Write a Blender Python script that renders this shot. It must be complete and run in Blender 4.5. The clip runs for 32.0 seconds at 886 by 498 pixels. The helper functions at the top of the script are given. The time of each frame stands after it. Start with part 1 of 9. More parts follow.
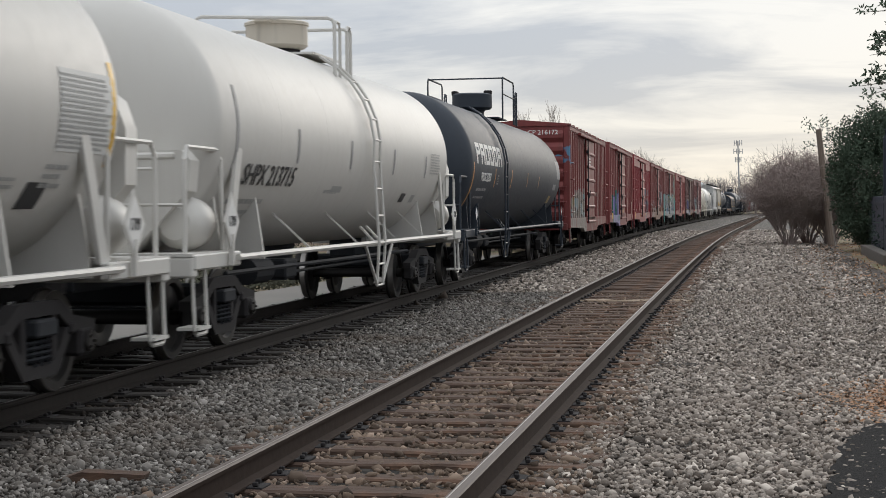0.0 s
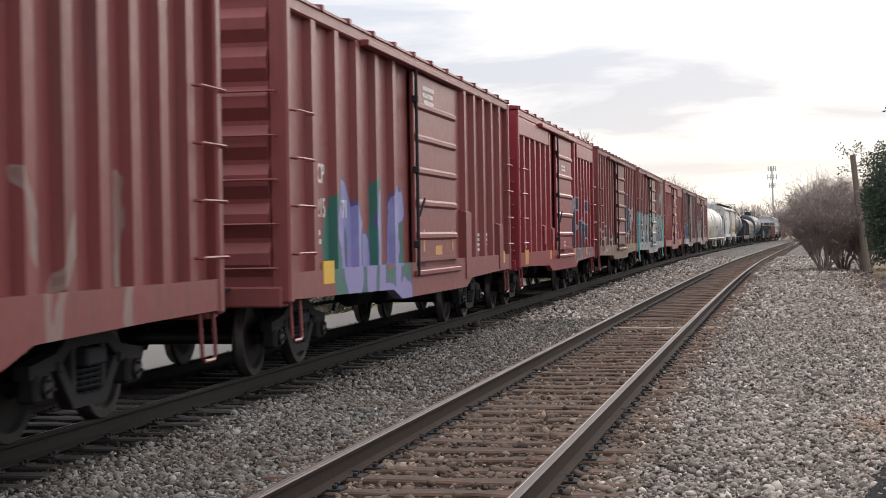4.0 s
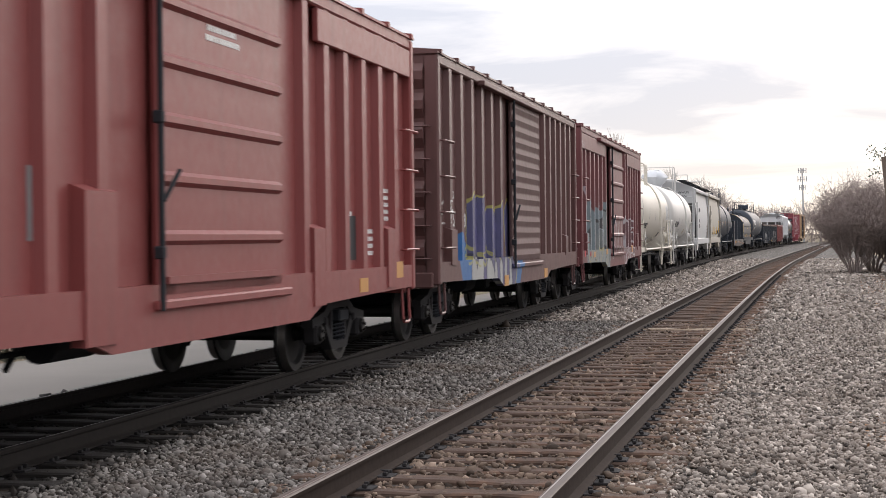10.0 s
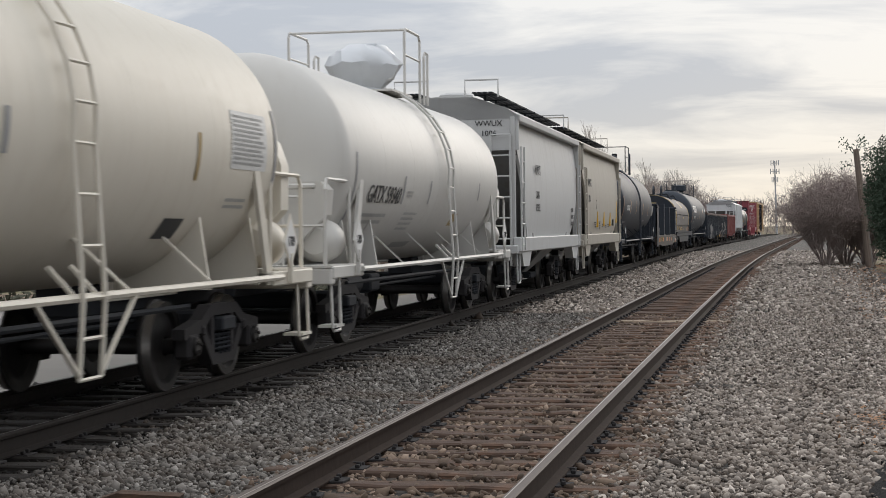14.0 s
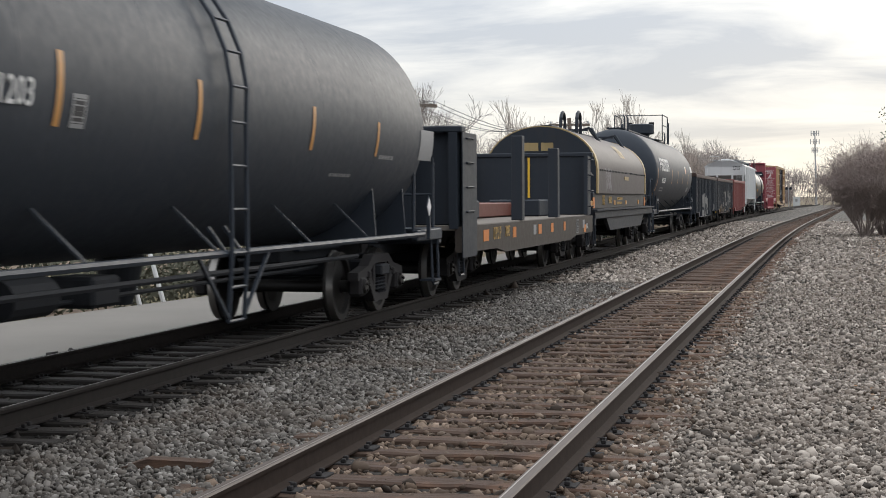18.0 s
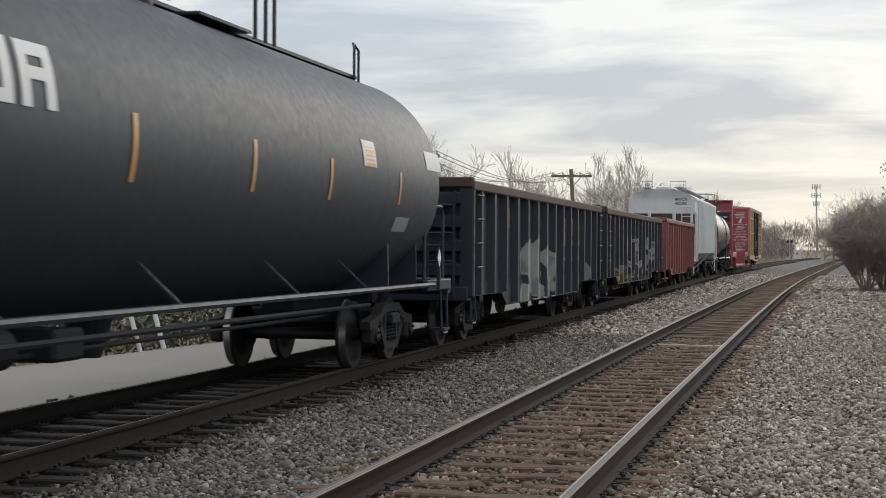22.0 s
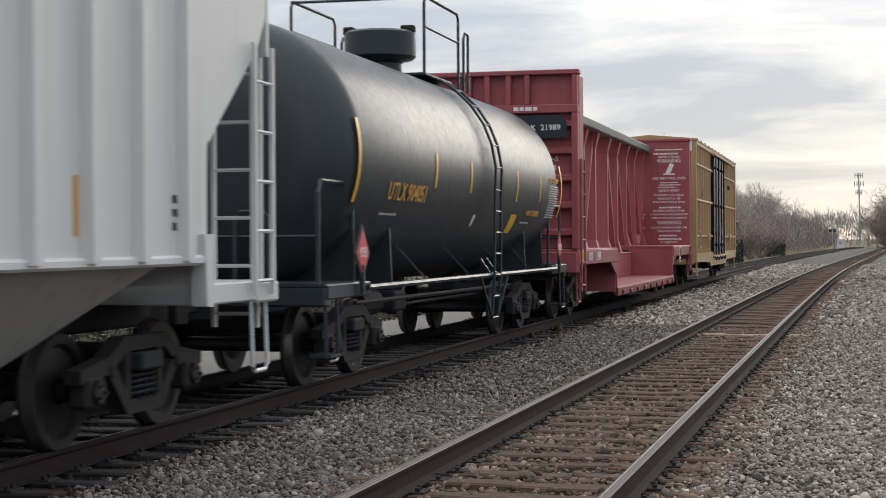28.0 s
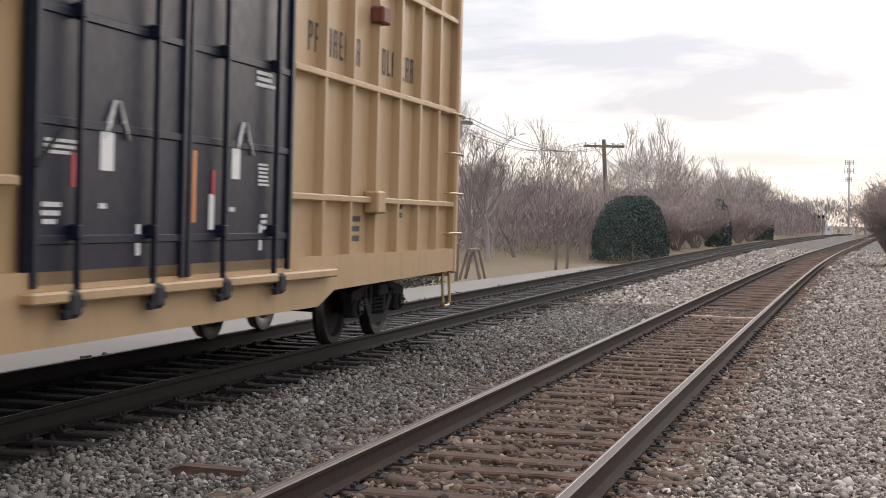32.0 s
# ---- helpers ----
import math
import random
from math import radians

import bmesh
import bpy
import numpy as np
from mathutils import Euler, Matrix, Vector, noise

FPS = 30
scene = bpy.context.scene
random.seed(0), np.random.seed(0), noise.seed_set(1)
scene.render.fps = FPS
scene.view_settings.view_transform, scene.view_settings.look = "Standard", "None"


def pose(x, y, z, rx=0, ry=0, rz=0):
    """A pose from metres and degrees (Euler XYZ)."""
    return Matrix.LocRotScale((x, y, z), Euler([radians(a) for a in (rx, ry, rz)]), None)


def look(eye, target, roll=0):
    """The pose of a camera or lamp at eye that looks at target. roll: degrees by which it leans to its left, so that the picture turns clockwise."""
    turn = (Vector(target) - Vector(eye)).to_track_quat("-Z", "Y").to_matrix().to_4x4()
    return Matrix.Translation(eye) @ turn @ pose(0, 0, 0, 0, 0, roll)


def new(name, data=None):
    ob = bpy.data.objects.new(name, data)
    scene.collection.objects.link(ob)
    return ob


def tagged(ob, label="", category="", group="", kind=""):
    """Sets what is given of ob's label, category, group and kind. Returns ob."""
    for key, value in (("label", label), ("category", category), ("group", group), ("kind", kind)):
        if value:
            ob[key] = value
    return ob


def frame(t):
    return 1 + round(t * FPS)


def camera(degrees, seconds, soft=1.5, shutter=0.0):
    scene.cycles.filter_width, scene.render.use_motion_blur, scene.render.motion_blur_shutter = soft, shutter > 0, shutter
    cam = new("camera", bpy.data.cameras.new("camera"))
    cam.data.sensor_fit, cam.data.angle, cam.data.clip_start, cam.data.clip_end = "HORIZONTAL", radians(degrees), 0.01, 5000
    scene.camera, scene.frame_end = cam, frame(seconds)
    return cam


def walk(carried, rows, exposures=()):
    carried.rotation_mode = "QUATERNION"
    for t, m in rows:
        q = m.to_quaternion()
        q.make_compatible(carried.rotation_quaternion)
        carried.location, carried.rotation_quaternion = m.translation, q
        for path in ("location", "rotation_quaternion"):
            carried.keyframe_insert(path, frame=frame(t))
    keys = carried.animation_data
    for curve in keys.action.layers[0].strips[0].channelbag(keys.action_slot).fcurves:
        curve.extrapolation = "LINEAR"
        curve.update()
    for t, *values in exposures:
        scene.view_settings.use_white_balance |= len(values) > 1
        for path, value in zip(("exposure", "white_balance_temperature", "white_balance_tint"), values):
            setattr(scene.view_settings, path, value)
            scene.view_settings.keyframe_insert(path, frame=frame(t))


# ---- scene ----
# ---------- camera ----------
cam = camera(30.27, 32.0, soft=0.8, shutter=0.2)
PATH = [
    (0, 0.0020, -0.0113, 1.4852, 88.596, 0.616, 10.390),
    (0.5, 0.0059, -0.0048, 1.4889, 88.664, 0.703, 10.609),
    (1, 0.0138, 0.0071, 1.4912, 88.835, 0.914, 11.014),
    (1.5, 0.0314, 0.0261, 1.4970, 89.026, 1.055, 11.432),
    (2, 0.0245, -0.0147, 1.4890, 89.340, 1.165, 11.354),
    (2.5, 0.0288, -0.0123, 1.4939, 89.519, 1.025, 11.216),
    (4.5, 0.0175, -0.0191, 1.4933, 89.590, 0.980, 11.626),
    (5, 0.0118, -0.0199, 1.4924, 89.591, 0.986, 11.620),
    (5.5, 0.0066, -0.0147, 1.4914, 89.664, 0.896, 11.853),
    (6, -0.0048, -0.0134, 1.4888, 89.567, 0.838, 12.105),
    (6.5, -0.0087, -0.0083, 1.4887, 89.442, 0.665, 12.024),
    (7, -0.0101, 0.0001, 1.4916, 89.549, 0.396, 12.042),
    (7.5, -0.0206, -0.0025, 1.4810, 89.707, 0.506, 12.445),
    (8, -0.0194, -0.0003, 1.4869, 89.702, 0.444, 12.841),
    (8.5, -0.0135, 0.0002, 1.4883, 89.635, 0.570, 13.011),
    (9, -0.0143, -0.0017, 1.4894, 89.595, 0.484, 12.877),
    (9.5, -0.0115, 0.0009, 1.4866, 89.620, 0.536, 12.714),
    (10, -0.0022, 0.0046, 1.4899, 89.610, 0.651, 12.558),
    (10.5, -0.0010, 0.0014, 1.4881, 89.634, 0.729, 12.741),
    (11, -0.0018, -0.0007, 1.4929, 89.742, 0.789, 12.744),
    (11.5, 0.0041, 0.0004, 1.4886, 89.765, 0.755, 12.687),
    (12, 0.0046, 0.0008, 1.4918, 89.695, 0.745, 12.492),
    (12.5, 0.0059, 0.0043, 1.4883, 89.301, 0.608, 12.176),
    (13, 0.0157, 0.0222, 1.4992, 89.119, 0.626, 11.785),
    (13.5, 0.0201, 0.0264, 1.4966, 89.237, 0.572, 11.610),
    (14, 0.0047, 0.0132, 1.4894, 89.325, 0.650, 11.638),
    (14.5, -0.0041, -0.0077, 1.4779, 89.244, 0.719, 11.610),
    (16.5, 0.0023, -0.0011, 1.4853, 89.321, 1.072, 11.878),
    (17, 0.0020, 0.0113, 1.4893, 89.347, 0.825, 12.259),
    (17.5, 0.0205, 0.0294, 1.4902, 89.028, 0.614, 12.600),
    (18, 0.0411, 0.0527, 1.4869, 88.246, 0.338, 12.961),
    (18.5, 0.0284, 0.0236, 1.4644, 87.431, 0.100, 12.796),
    (19, 0.0218, -0.0143, 1.4851, 88.158, -0.070, 12.551),
    (19.2, 0.0007, -0.0316, 1.4763, 88.206, 0.119, 13.068),
    (19.4, -0.0205, -0.0490, 1.4675, 88.470, 0.308, 12.814),
    (19.6, -0.0292, -0.0601, 1.4660, 87.941, 0.383, 12.275),
    (19.8, -0.0257, -0.0650, 1.4718, 88.160, 0.343, 12.400),
    (20, -0.0221, -0.0699, 1.4776, 88.576, 0.304, 12.623),
    (20.5, -0.0059, -0.0529, 1.4893, 89.185, 0.107, 12.535),
    (21, -0.0042, -0.0352, 1.4810, 89.626, -0.024, 12.658),
    (21.5, 0.0045, -0.0142, 1.4918, 90.161, -0.215, 12.413),
    (22, 0.0381, 0.0081, 1.5212, 89.950, -0.375, 12.998),
    (22.5, 0.0056, 0.0007, 1.5107, 90.522, 0.014, 14.914),
    (23, 0.0115, 0.0041, 1.5147, 90.713, 0.328, 15.225),
    (23.5, -0.0064, -0.0007, 1.5077, 90.685, 0.021, 14.386),
    (24, -0.0125, -0.0025, 1.5025, 90.503, 0.290, 14.295),
    (24.5, -0.0008, 0.0010, 1.5054, 90.390, 0.444, 14.289),
    (26.5, 0.0071, 0.0032, 1.5117, 90.273, 0.320, 14.488),
    (27, 0.0001, 0.0017, 1.5023, 90.067, 0.425, 14.543),
    (27.5, -0.0108, -0.0004, 1.4948, 89.795, 0.388, 14.518),
    (28, -0.0092, 0.0002, 1.4960, 89.728, 0.307, 14.421),
    (28.5, -0.0087, 0.0015, 1.4975, 89.684, 0.301, 14.334),
    (29, -0.0088, 0.0032, 1.4978, 89.577, 0.351, 14.362),
    (29.5, -0.0133, 0.0077, 1.5043, 89.352, 0.002, 14.014),
    (30, -0.0161, 0.0107, 1.5051, 89.256, -0.097, 13.751),
    (30.5, -0.0241, 0.0141, 1.5005, 88.967, -0.217, 13.459),
    (31, -0.0210, 0.0283, 1.5029, 88.537, -0.545, 13.156),
    (31.5, -0.0320, 0.0357, 1.4924, 88.679, -0.754, 13.672),
    (32, -0.0339, 0.0363, 1.4800, 88.823, -1.530, 14.035),
]
EXPOSURES = [(0, 0.02, 6310, 9), (1, 0.0, 6310, 9), (2, 0.27, 6310, 9), (2.5, 0.29, 6310, 9), (4.5, 0.47, 6460, 14), (9, 0.48, 6460, 15), (12, 0.44, 6410, 14), (13.2, 0.02, 6360, 10),
             (14.5, -0.02, 6360, 10), (17, 0.02, 6310, 9), (18, 0.23, 6310, 9), (19, 0.5, 6360, 10), (20, 0.42, 6360, 10), (21, 0.23, 6310, 9), (22, 0.06, 6310, 8),
             (24, 0.04, 6310, 8), (27, 0.13, 6310, 9), (28, 0.14, 6310, 9), (29.3, 0.46, 6410, 13), (30, 0.46, 6460, 14), (31, 0.58, 6490, 14), (32, 0.5, 6510, 15)]
walk(cam, [(t, pose(x, y, z, rx, ry, rz)) for t, x, y, z, rx, ry, rz in PATH], EXPOSURES)

# ---------- lines of the two tracks (rail tops at z = 0) ----------
NEAR_X, FAR_X, GAUGE = -2.2509, -6.3289, 1.505


def bend(y, k, y0, c, y1, tail):
    """An easement curve from y0 that runs out, from y1 on, into a nearly straight line."""
    d = max(0.0, min(y, y1) - y0)
    x = 0.5 * k * d * d + c * d ** 3
    if y > y1:
        e = min(y, 260.0) - y1
        x += e * (k * d + 3 * c * d * d) + 0.5 * tail * e * e
        if y > 260:
            x += (y - 260) * (k * d + 3 * c * d * d + tail * e)
    return x


def near_x(y):
    return NEAR_X + bend(y, 0.119e-4, -8.3, 6.634e-7, 98.0, 5e-5)


def far_x(y):
    return FAR_X + bend(y, -2.4305e-4, -23.97, 6.634e-7, 145.0, 2e-4)


# ---------- sky, sun ----------
SUN_DIR = Vector((0.20, 0.95, 0.26)).normalized()
world = bpy.data.worlds.new("sky")
scene.world = world
world.use_nodes = True
W = world.node_tree
W.nodes.clear()


def wn(kind, **kw):
    n = W.nodes.new(kind)
    for key, v in kw.items():
        n.inputs[key].default_value = v
    return n


def wmath(op, a, b=None, clamp=False):
    n = W.nodes.new("ShaderNodeMath")
    n.operation, n.use_clamp = op, clamp
    for i, v in enumerate((a, b)):
        if v is None:
            continue
        if isinstance(v, (int, float)):
            n.inputs[i].default_value = v
        else:
            W.links.new(v, n.inputs[i])
    return n.outputs[0]


def wmix(f, a, b):
    n = W.nodes.new("ShaderNodeMix")
    n.data_type = "RGBA"
    for i, v in ((0, f), (6, a), (7, b)):
        if isinstance(v, (int, float, tuple)):
            n.inputs[i].default_value = v
        else:
            W.links.new(v, n.inputs[i])
    return n.outputs[2]


sky = W.nodes.new("ShaderNodeTexSky")
sky.sky_type, sky.sun_disc = "NISHITA", False
sky.sun_elevation, sky.sun_rotation = math.asin(SUN_DIR.z), math.atan2(SUN_DIR.x, SUN_DIR.y)
coord = W.nodes.new("ShaderNodeTexCoord")
sep = W.nodes.new("ShaderNodeSeparateXYZ")
W.links.new(coord.outputs["Generated"], sep.inputs[0])
up = wmath("MAXIMUM", sep.outputs[2], 0.0)
den = wmath("ADD", up, 0.20)
comb = W.nodes.new("ShaderNodeCombineXYZ")
W.links.new(wmath("MULTIPLY", wmath("DIVIDE", sep.outputs[0], den), 1.1), comb.inputs[0])
W.links.new(wmath("MULTIPLY", wmath("DIVIDE", sep.outputs[1], den), 1.9), comb.inputs[1])
cloud = wn("ShaderNodeTexNoise", Scale=1.25, Detail=7.0, Roughness=0.56, Distortion=0.5)
W.links.new(comb.outputs[0], cloud.inputs["Vector"])
ramp = W.nodes.new("ShaderNodeValToRGB")
W.links.new(cloud.outputs[0], ramp.inputs[0])
ramp.color_ramp.elements[0].position, ramp.color_ramp.elements[1].position = 0.40, 0.60
ramp.color_ramp.elements[0].color = (0, 0, 0, 1)
dot = W.nodes.new("ShaderNodeVectorMath")
dot.operation = "DOT_PRODUCT"
W.links.new(coord.outputs["Generated"], dot.inputs[0])
dot.inputs[1].default_value = SUN_DIR
toward = wmath("POWER", wmath("MULTIPLY_ADD", dot.outputs["Value"], 0.5, clamp=False), 1.6)
toward.node.inputs[0].links[0].from_node.inputs[2].default_value = 0.5
grey = wmix(toward, (0.40, 0.43, 0.485, 1), (0.455, 0.50, 0.575, 1))
bright = wmix(toward, (0.60, 0.61, 0.64, 1), (0.92, 0.905, 0.875, 1))
deck = wmix(ramp.outputs[0], grey, bright)
deck = wmix(wmath("MULTIPLY", wmath("POWER", up, 1.1), 1.0), deck, (1.62, 1.64, 1.68, 1))
low = wmath("POWER", wmath("SUBTRACT", 1.0, up), 19.0)
glow = wmix(wmath("POWER", toward, 2.0), (0.56, 0.57, 0.61, 1), (1.06, 0.955, 0.75, 1))
deck = wmix(wmath("MULTIPLY", low, 0.72), deck, glow)
skyb = W.nodes.new("ShaderNodeBackground")
W.links.new(sky.outputs[0], skyb.inputs[0])
skyb.inputs[1].default_value = 0.05
deckb = W.nodes.new("ShaderNodeBackground")
W.links.new(deck, deckb.inputs[0])
deckb.inputs[1].default_value = 0.95
addw = W.nodes.new("ShaderNodeMixShader")
addw.inputs[0].default_value = 0.93
outw = W.nodes.new("ShaderNodeOutputWorld")
W.links.new(skyb.outputs[0], addw.inputs[1])
W.links.new(deckb.outputs[0], addw.inputs[2])
W.links.new(addw.outputs[0], outw.inputs[0])

sun = new("sun", bpy.data.lights.new("sun", "SUN"))
sun.data.energy, sun.data.angle, sun.data.color = 0.5, radians(20), (1.0, 0.9, 0.78)
sun.matrix_world = look((0, 0, 60), Vector((0, 0, 60)) - SUN_DIR)


# ---------- materials ----------
class Nodes:
    def __init__(self, name):
        self.mat = bpy.data.materials.new(name)
        self.mat.use_nodes = True
        self.t = self.mat.node_tree
        self.b = self.t.nodes["Principled BSDF"]
        self.c = self.t.nodes.new("ShaderNodeTexCoord")
        self.last = None

    def link(self, v, socket):
        if isinstance(v, (int, float, tuple)):
            socket.default_value = v
        else:
            self.t.links.new(v, socket)

    def noise(self, scale, detail=4.0, stretch=(1, 1, 1), shift=(0, 0, 0), rough=0.55, dist=0.0):
        m = self.t.nodes.new("ShaderNodeMapping")
        m.inputs["Scale"].default_value, m.inputs["Location"].default_value = stretch, shift
        self.t.links.new(self.c.outputs["Object"], m.inputs[0])
        n = self.t.nodes.new("ShaderNodeTexNoise")
        n.inputs["Scale"].default_value, n.inputs["Detail"].default_value = scale, detail
        n.inputs["Roughness"].default_value, n.inputs["Distortion"].default_value = rough, dist
        self.t.links.new(m.outputs[0], n.inputs["Vector"])
        return n.outputs[0]

    def step(self, v, a, b):
        n = self.t.nodes.new("ShaderNodeMapRange")
        n.interpolation_type = "SMOOTHSTEP"
        self.link(v, n.inputs[0])
        n.inputs[1].default_value, n.inputs[2].default_value = a, b
        return n.outputs[0]

    def math(self, op, a, b=None, c=None):
        n = self.t.nodes.new("ShaderNodeMath")
        n.operation = op
        for i, v in enumerate((a, b, c)):
            if v is not None:
                self.link(v, n.inputs[i])
        return n.outputs[0]

    def mix(self, f, a, b, kind="MIX"):
        n = self.t.nodes.new("ShaderNodeMix")
        n.data_type, n.blend_type = "RGBA", kind
        for i, v in ((0, f), (6, a), (7, b)):
            if isinstance(v, tuple) and len(v) == 3:
                v = (*v, 1)
            self.link(v, n.inputs[i])
        return n.outputs[2]

    def xyz(self):
        s = self.t.nodes.new("ShaderNodeSeparateXYZ")
        self.t.links.new(self.c.outputs["Object"], s.inputs[0])
        return s.outputs

    def bump(self, h, strength=0.3, dist=0.01):
        n = self.t.nodes.new("ShaderNodeBump")
        n.inputs["Strength"].default_value, n.inputs["Distance"].default_value = strength, dist
        self.t.links.new(h, n.inputs["Height"])
        self.t.links.new(n.outputs[0], self.b.inputs["Normal"])

    def done(self, color, rough=0.6, metal=0.0, spec=0.5):
        if isinstance(color, tuple) and len(color) == 3:
            color = (*color, 1)
        self.link(color, self.b.inputs["Base Color"])
        self.link(rough, self.b.inputs["Roughness"])
        self.link(metal, self.b.inputs["Metallic"])
        self.b.inputs["Specular IOR Level"].default_value = spec
        return self.mat


def shade(c, k):
    return tuple(min(1, v * k) for v in c)


def graffiti(n, col, y0, y1, z0, z1, fills, line, seed, cell=1.2, halo=None):
    """Sprayed lettering over the paint between y0..y1 and z0..z1: a jagged outlined field of bent strokes, with a halo if given."""
    x, y, z = n.xyz()
    wob = n.math("MULTIPLY", n.math("SUBTRACT", n.noise(1.1, 2, shift=(seed, 0, 0)), 0.5), 0.8)
    jag = n.math("MULTIPLY", n.math("SUBTRACT", n.noise(3.2, 2, stretch=(1, 1, 0.25), shift=(0, seed, 0)), 0.5), 0.9)
    yy, zz = n.math("ADD", y, wob), n.math("ADD", z, n.math("ADD", wob, jag))
    rim = n.math("MINIMUM", n.math("MINIMUM", n.math("SUBTRACT", yy, y0), n.math("SUBTRACT", y1, yy)), n.math("MINIMUM", n.math("SUBTRACT", zz, z0), n.math("SUBTRACT", z1, zz)))
    m = n.t.nodes.new("ShaderNodeCombineXYZ")
    n.link(n.math("ADD", n.math("MULTIPLY", yy, 1.25), seed), m.inputs[1])
    n.link(n.math("MULTIPLY", n.math("ADD", z, wob), 0.55), m.inputs[2])
    outs = []
    for feat in ("DISTANCE_TO_EDGE", "F1"):
        v = n.t.nodes.new("ShaderNodeTexVoronoi")
        v.feature = feat
        v.inputs["Scale"].default_value = cell
        n.t.links.new(m.outputs[0], v.inputs["Vector"])
        outs.append(v)
    dist, pick = outs[0].outputs["Distance"], n.math("FRACT", n.math("MULTIPLY", outs[1].outputs["Distance"], 2.3))
    body = n.mix(n.step(n.noise(2.2, 2, shift=(0, seed, 0)), 0.48, 0.53), fills[0], fills[1])
    body = n.mix(n.step(pick, 0.84, 0.86), body, fills[2])
    lines = n.mix(n.step(dist, 0.052, 0.044), body, line)
    lines = n.mix(n.step(dist, 0.018, 0.014), lines, fills[-1])
    lines = n.mix(n.step(rim, 0.085, 0.07), lines, line)
    if halo:
        col = n.mix(n.step(rim, -0.34, -0.31), col, halo)
    return n.mix(n.step(rim, 0.0, 0.02), col, lines)


# strokes of sprayed letters on a grid 0..2 across and 0..4 up: points as digit pairs, strokes parted by blanks
STROKES = {"A": "0014 1420 0222", "B": "0004 0424 2422 2202 2220 2000", "C": "2414 1403 0301 0110 1020", "E": "0004 0424 0212 0020", "I": "1014", "K": "0004 0224 0220", "L": "0400 0020",
           "M": "0004 0412 1224 2420", "N": "0004 0420 2024", "O": "1003 0314 1423 2321 2110", "R": "0004 0424 2422 2202 1220", "S": "2414 1403 0312 1221 2110 1000", "T": "0424 1410",
           "U": "0401 0110 1021 2124", "V": "0410 1024", "W": "0400 0012 1220 2024", "X": "0024 0420", "Z": "0424 2400 0020", "Y": "0412 2412 1210", "o": "1012", "i": "1013"}


def lettered(n, col, word, y0, y1, z0, z1, fills, line, seed, fat=0.12, edge=0.045, halo=None, wild=0.16, keen=0.9):
    """Sprayed fat letters over the paint between y0..y1 and z0..z1: filled strokes with an outline and, if given, a wider halo."""
    r = random.Random(seed)
    x, y, z = n.xyz()
    wob = n.math("MULTIPLY", n.math("SUBTRACT", n.noise(1.6, 2, shift=(seed, 0, 0)), 0.5), 2 * wild)
    wob2 = n.math("MULTIPLY", n.math("SUBTRACT", n.noise(1.9, 2, shift=(0, seed, 3)), 0.5), 2 * wild)
    p = n.t.nodes.new("ShaderNodeCombineXYZ")
    n.link(n.math("ADD", y, wob), p.inputs[0])
    n.link(n.math("ADD", z, wob2), p.inputs[1])
    base, last, near = p.outputs[0], n.last, None
    pitch = (y1 - y0) / len(word)
    for k, letter in enumerate(word):
        if letter not in STROKES:
            continue
        if last is not None:
            # one letter after another, so that few values are held at a time
            chain = n.t.nodes.new("ShaderNodeVectorMath")
            chain.operation = "MULTIPLY_ADD"
            n.t.links.new(last, chain.inputs[0])
            chain.inputs[1].default_value = (1e-9, 1e-9, 0)
            n.t.links.new(p.outputs[0], chain.inputs[2])
            base = chain.outputs[0]
        lean, lift, tall = r.uniform(-0.12, 0.12) * pitch, r.uniform(-0.07, 0.07) * (z1 - z0), r.uniform(0.88, 1.05)

        def spot(code):
            u, v = int(code[0]) / 2, int(code[1]) / 4
            return Vector((y0 + pitch * (k + 0.15 + 0.7 * u) + lean * v, z0 + lift + (z1 - z0) * tall * v, 0))
        for stroke in STROKES[letter].split():
            a, b = spot(stroke[:2]), spot(stroke[2:])
            d = b - a
            rel = n.t.nodes.new("ShaderNodeVectorMath")
            rel.operation = "SUBTRACT"
            n.t.links.new(base, rel.inputs[0])
            rel.inputs[1].default_value = a
            dot_n = n.t.nodes.new("ShaderNodeVectorMath")
            dot_n.operation = "DOT_PRODUCT"
            n.t.links.new(rel.outputs[0], dot_n.inputs[0])
            dot_n.inputs[1].default_value = d / max(1e-6, d.length_squared)
            along = n.math("ADD", dot_n.outputs["Value"], 0.0)
            along.node.use_clamp = True
            foot = n.t.nodes.new("ShaderNodeVectorMath")
            foot.operation = "SCALE"
            foot.inputs[0].default_value = d
            n.t.links.new(along, foot.inputs["Scale"])
            gap = n.t.nodes.new("ShaderNodeVectorMath")
            gap.operation = "DISTANCE"
            n.t.links.new(rel.outputs[0], gap.inputs[0])
            n.t.links.new(foot.outputs[0], gap.inputs[1])
            near = gap.outputs["Value"] if near is None else n.math("MINIMUM", near, gap.outputs["Value"])
        last = near
    n.last = last
    body = n.mix(n.step(n.noise(1.4, 3, shift=(0, seed, 0)), 0.45, 0.6), fills[0], fills[1])
    if len(fills) > 2:
        body = n.mix(n.step(z, z0 + 0.42 * (z1 - z0), z0 + 0.5 * (z1 - z0)), fills[2], body)
    thin = n.math("MULTIPLY", n.noise(7, 3, shift=(seed, 2, 0)), 0.03)
    near = n.math("ADD", near, thin)
    if halo:
        col = n.mix(n.math("MULTIPLY", n.step(near, fat + edge + 0.2, fat + edge + 0.16), keen), col, halo)
    col = n.mix(n.math("MULTIPLY", n.step(near, fat + edge + 0.016, fat + edge), keen), col, line)
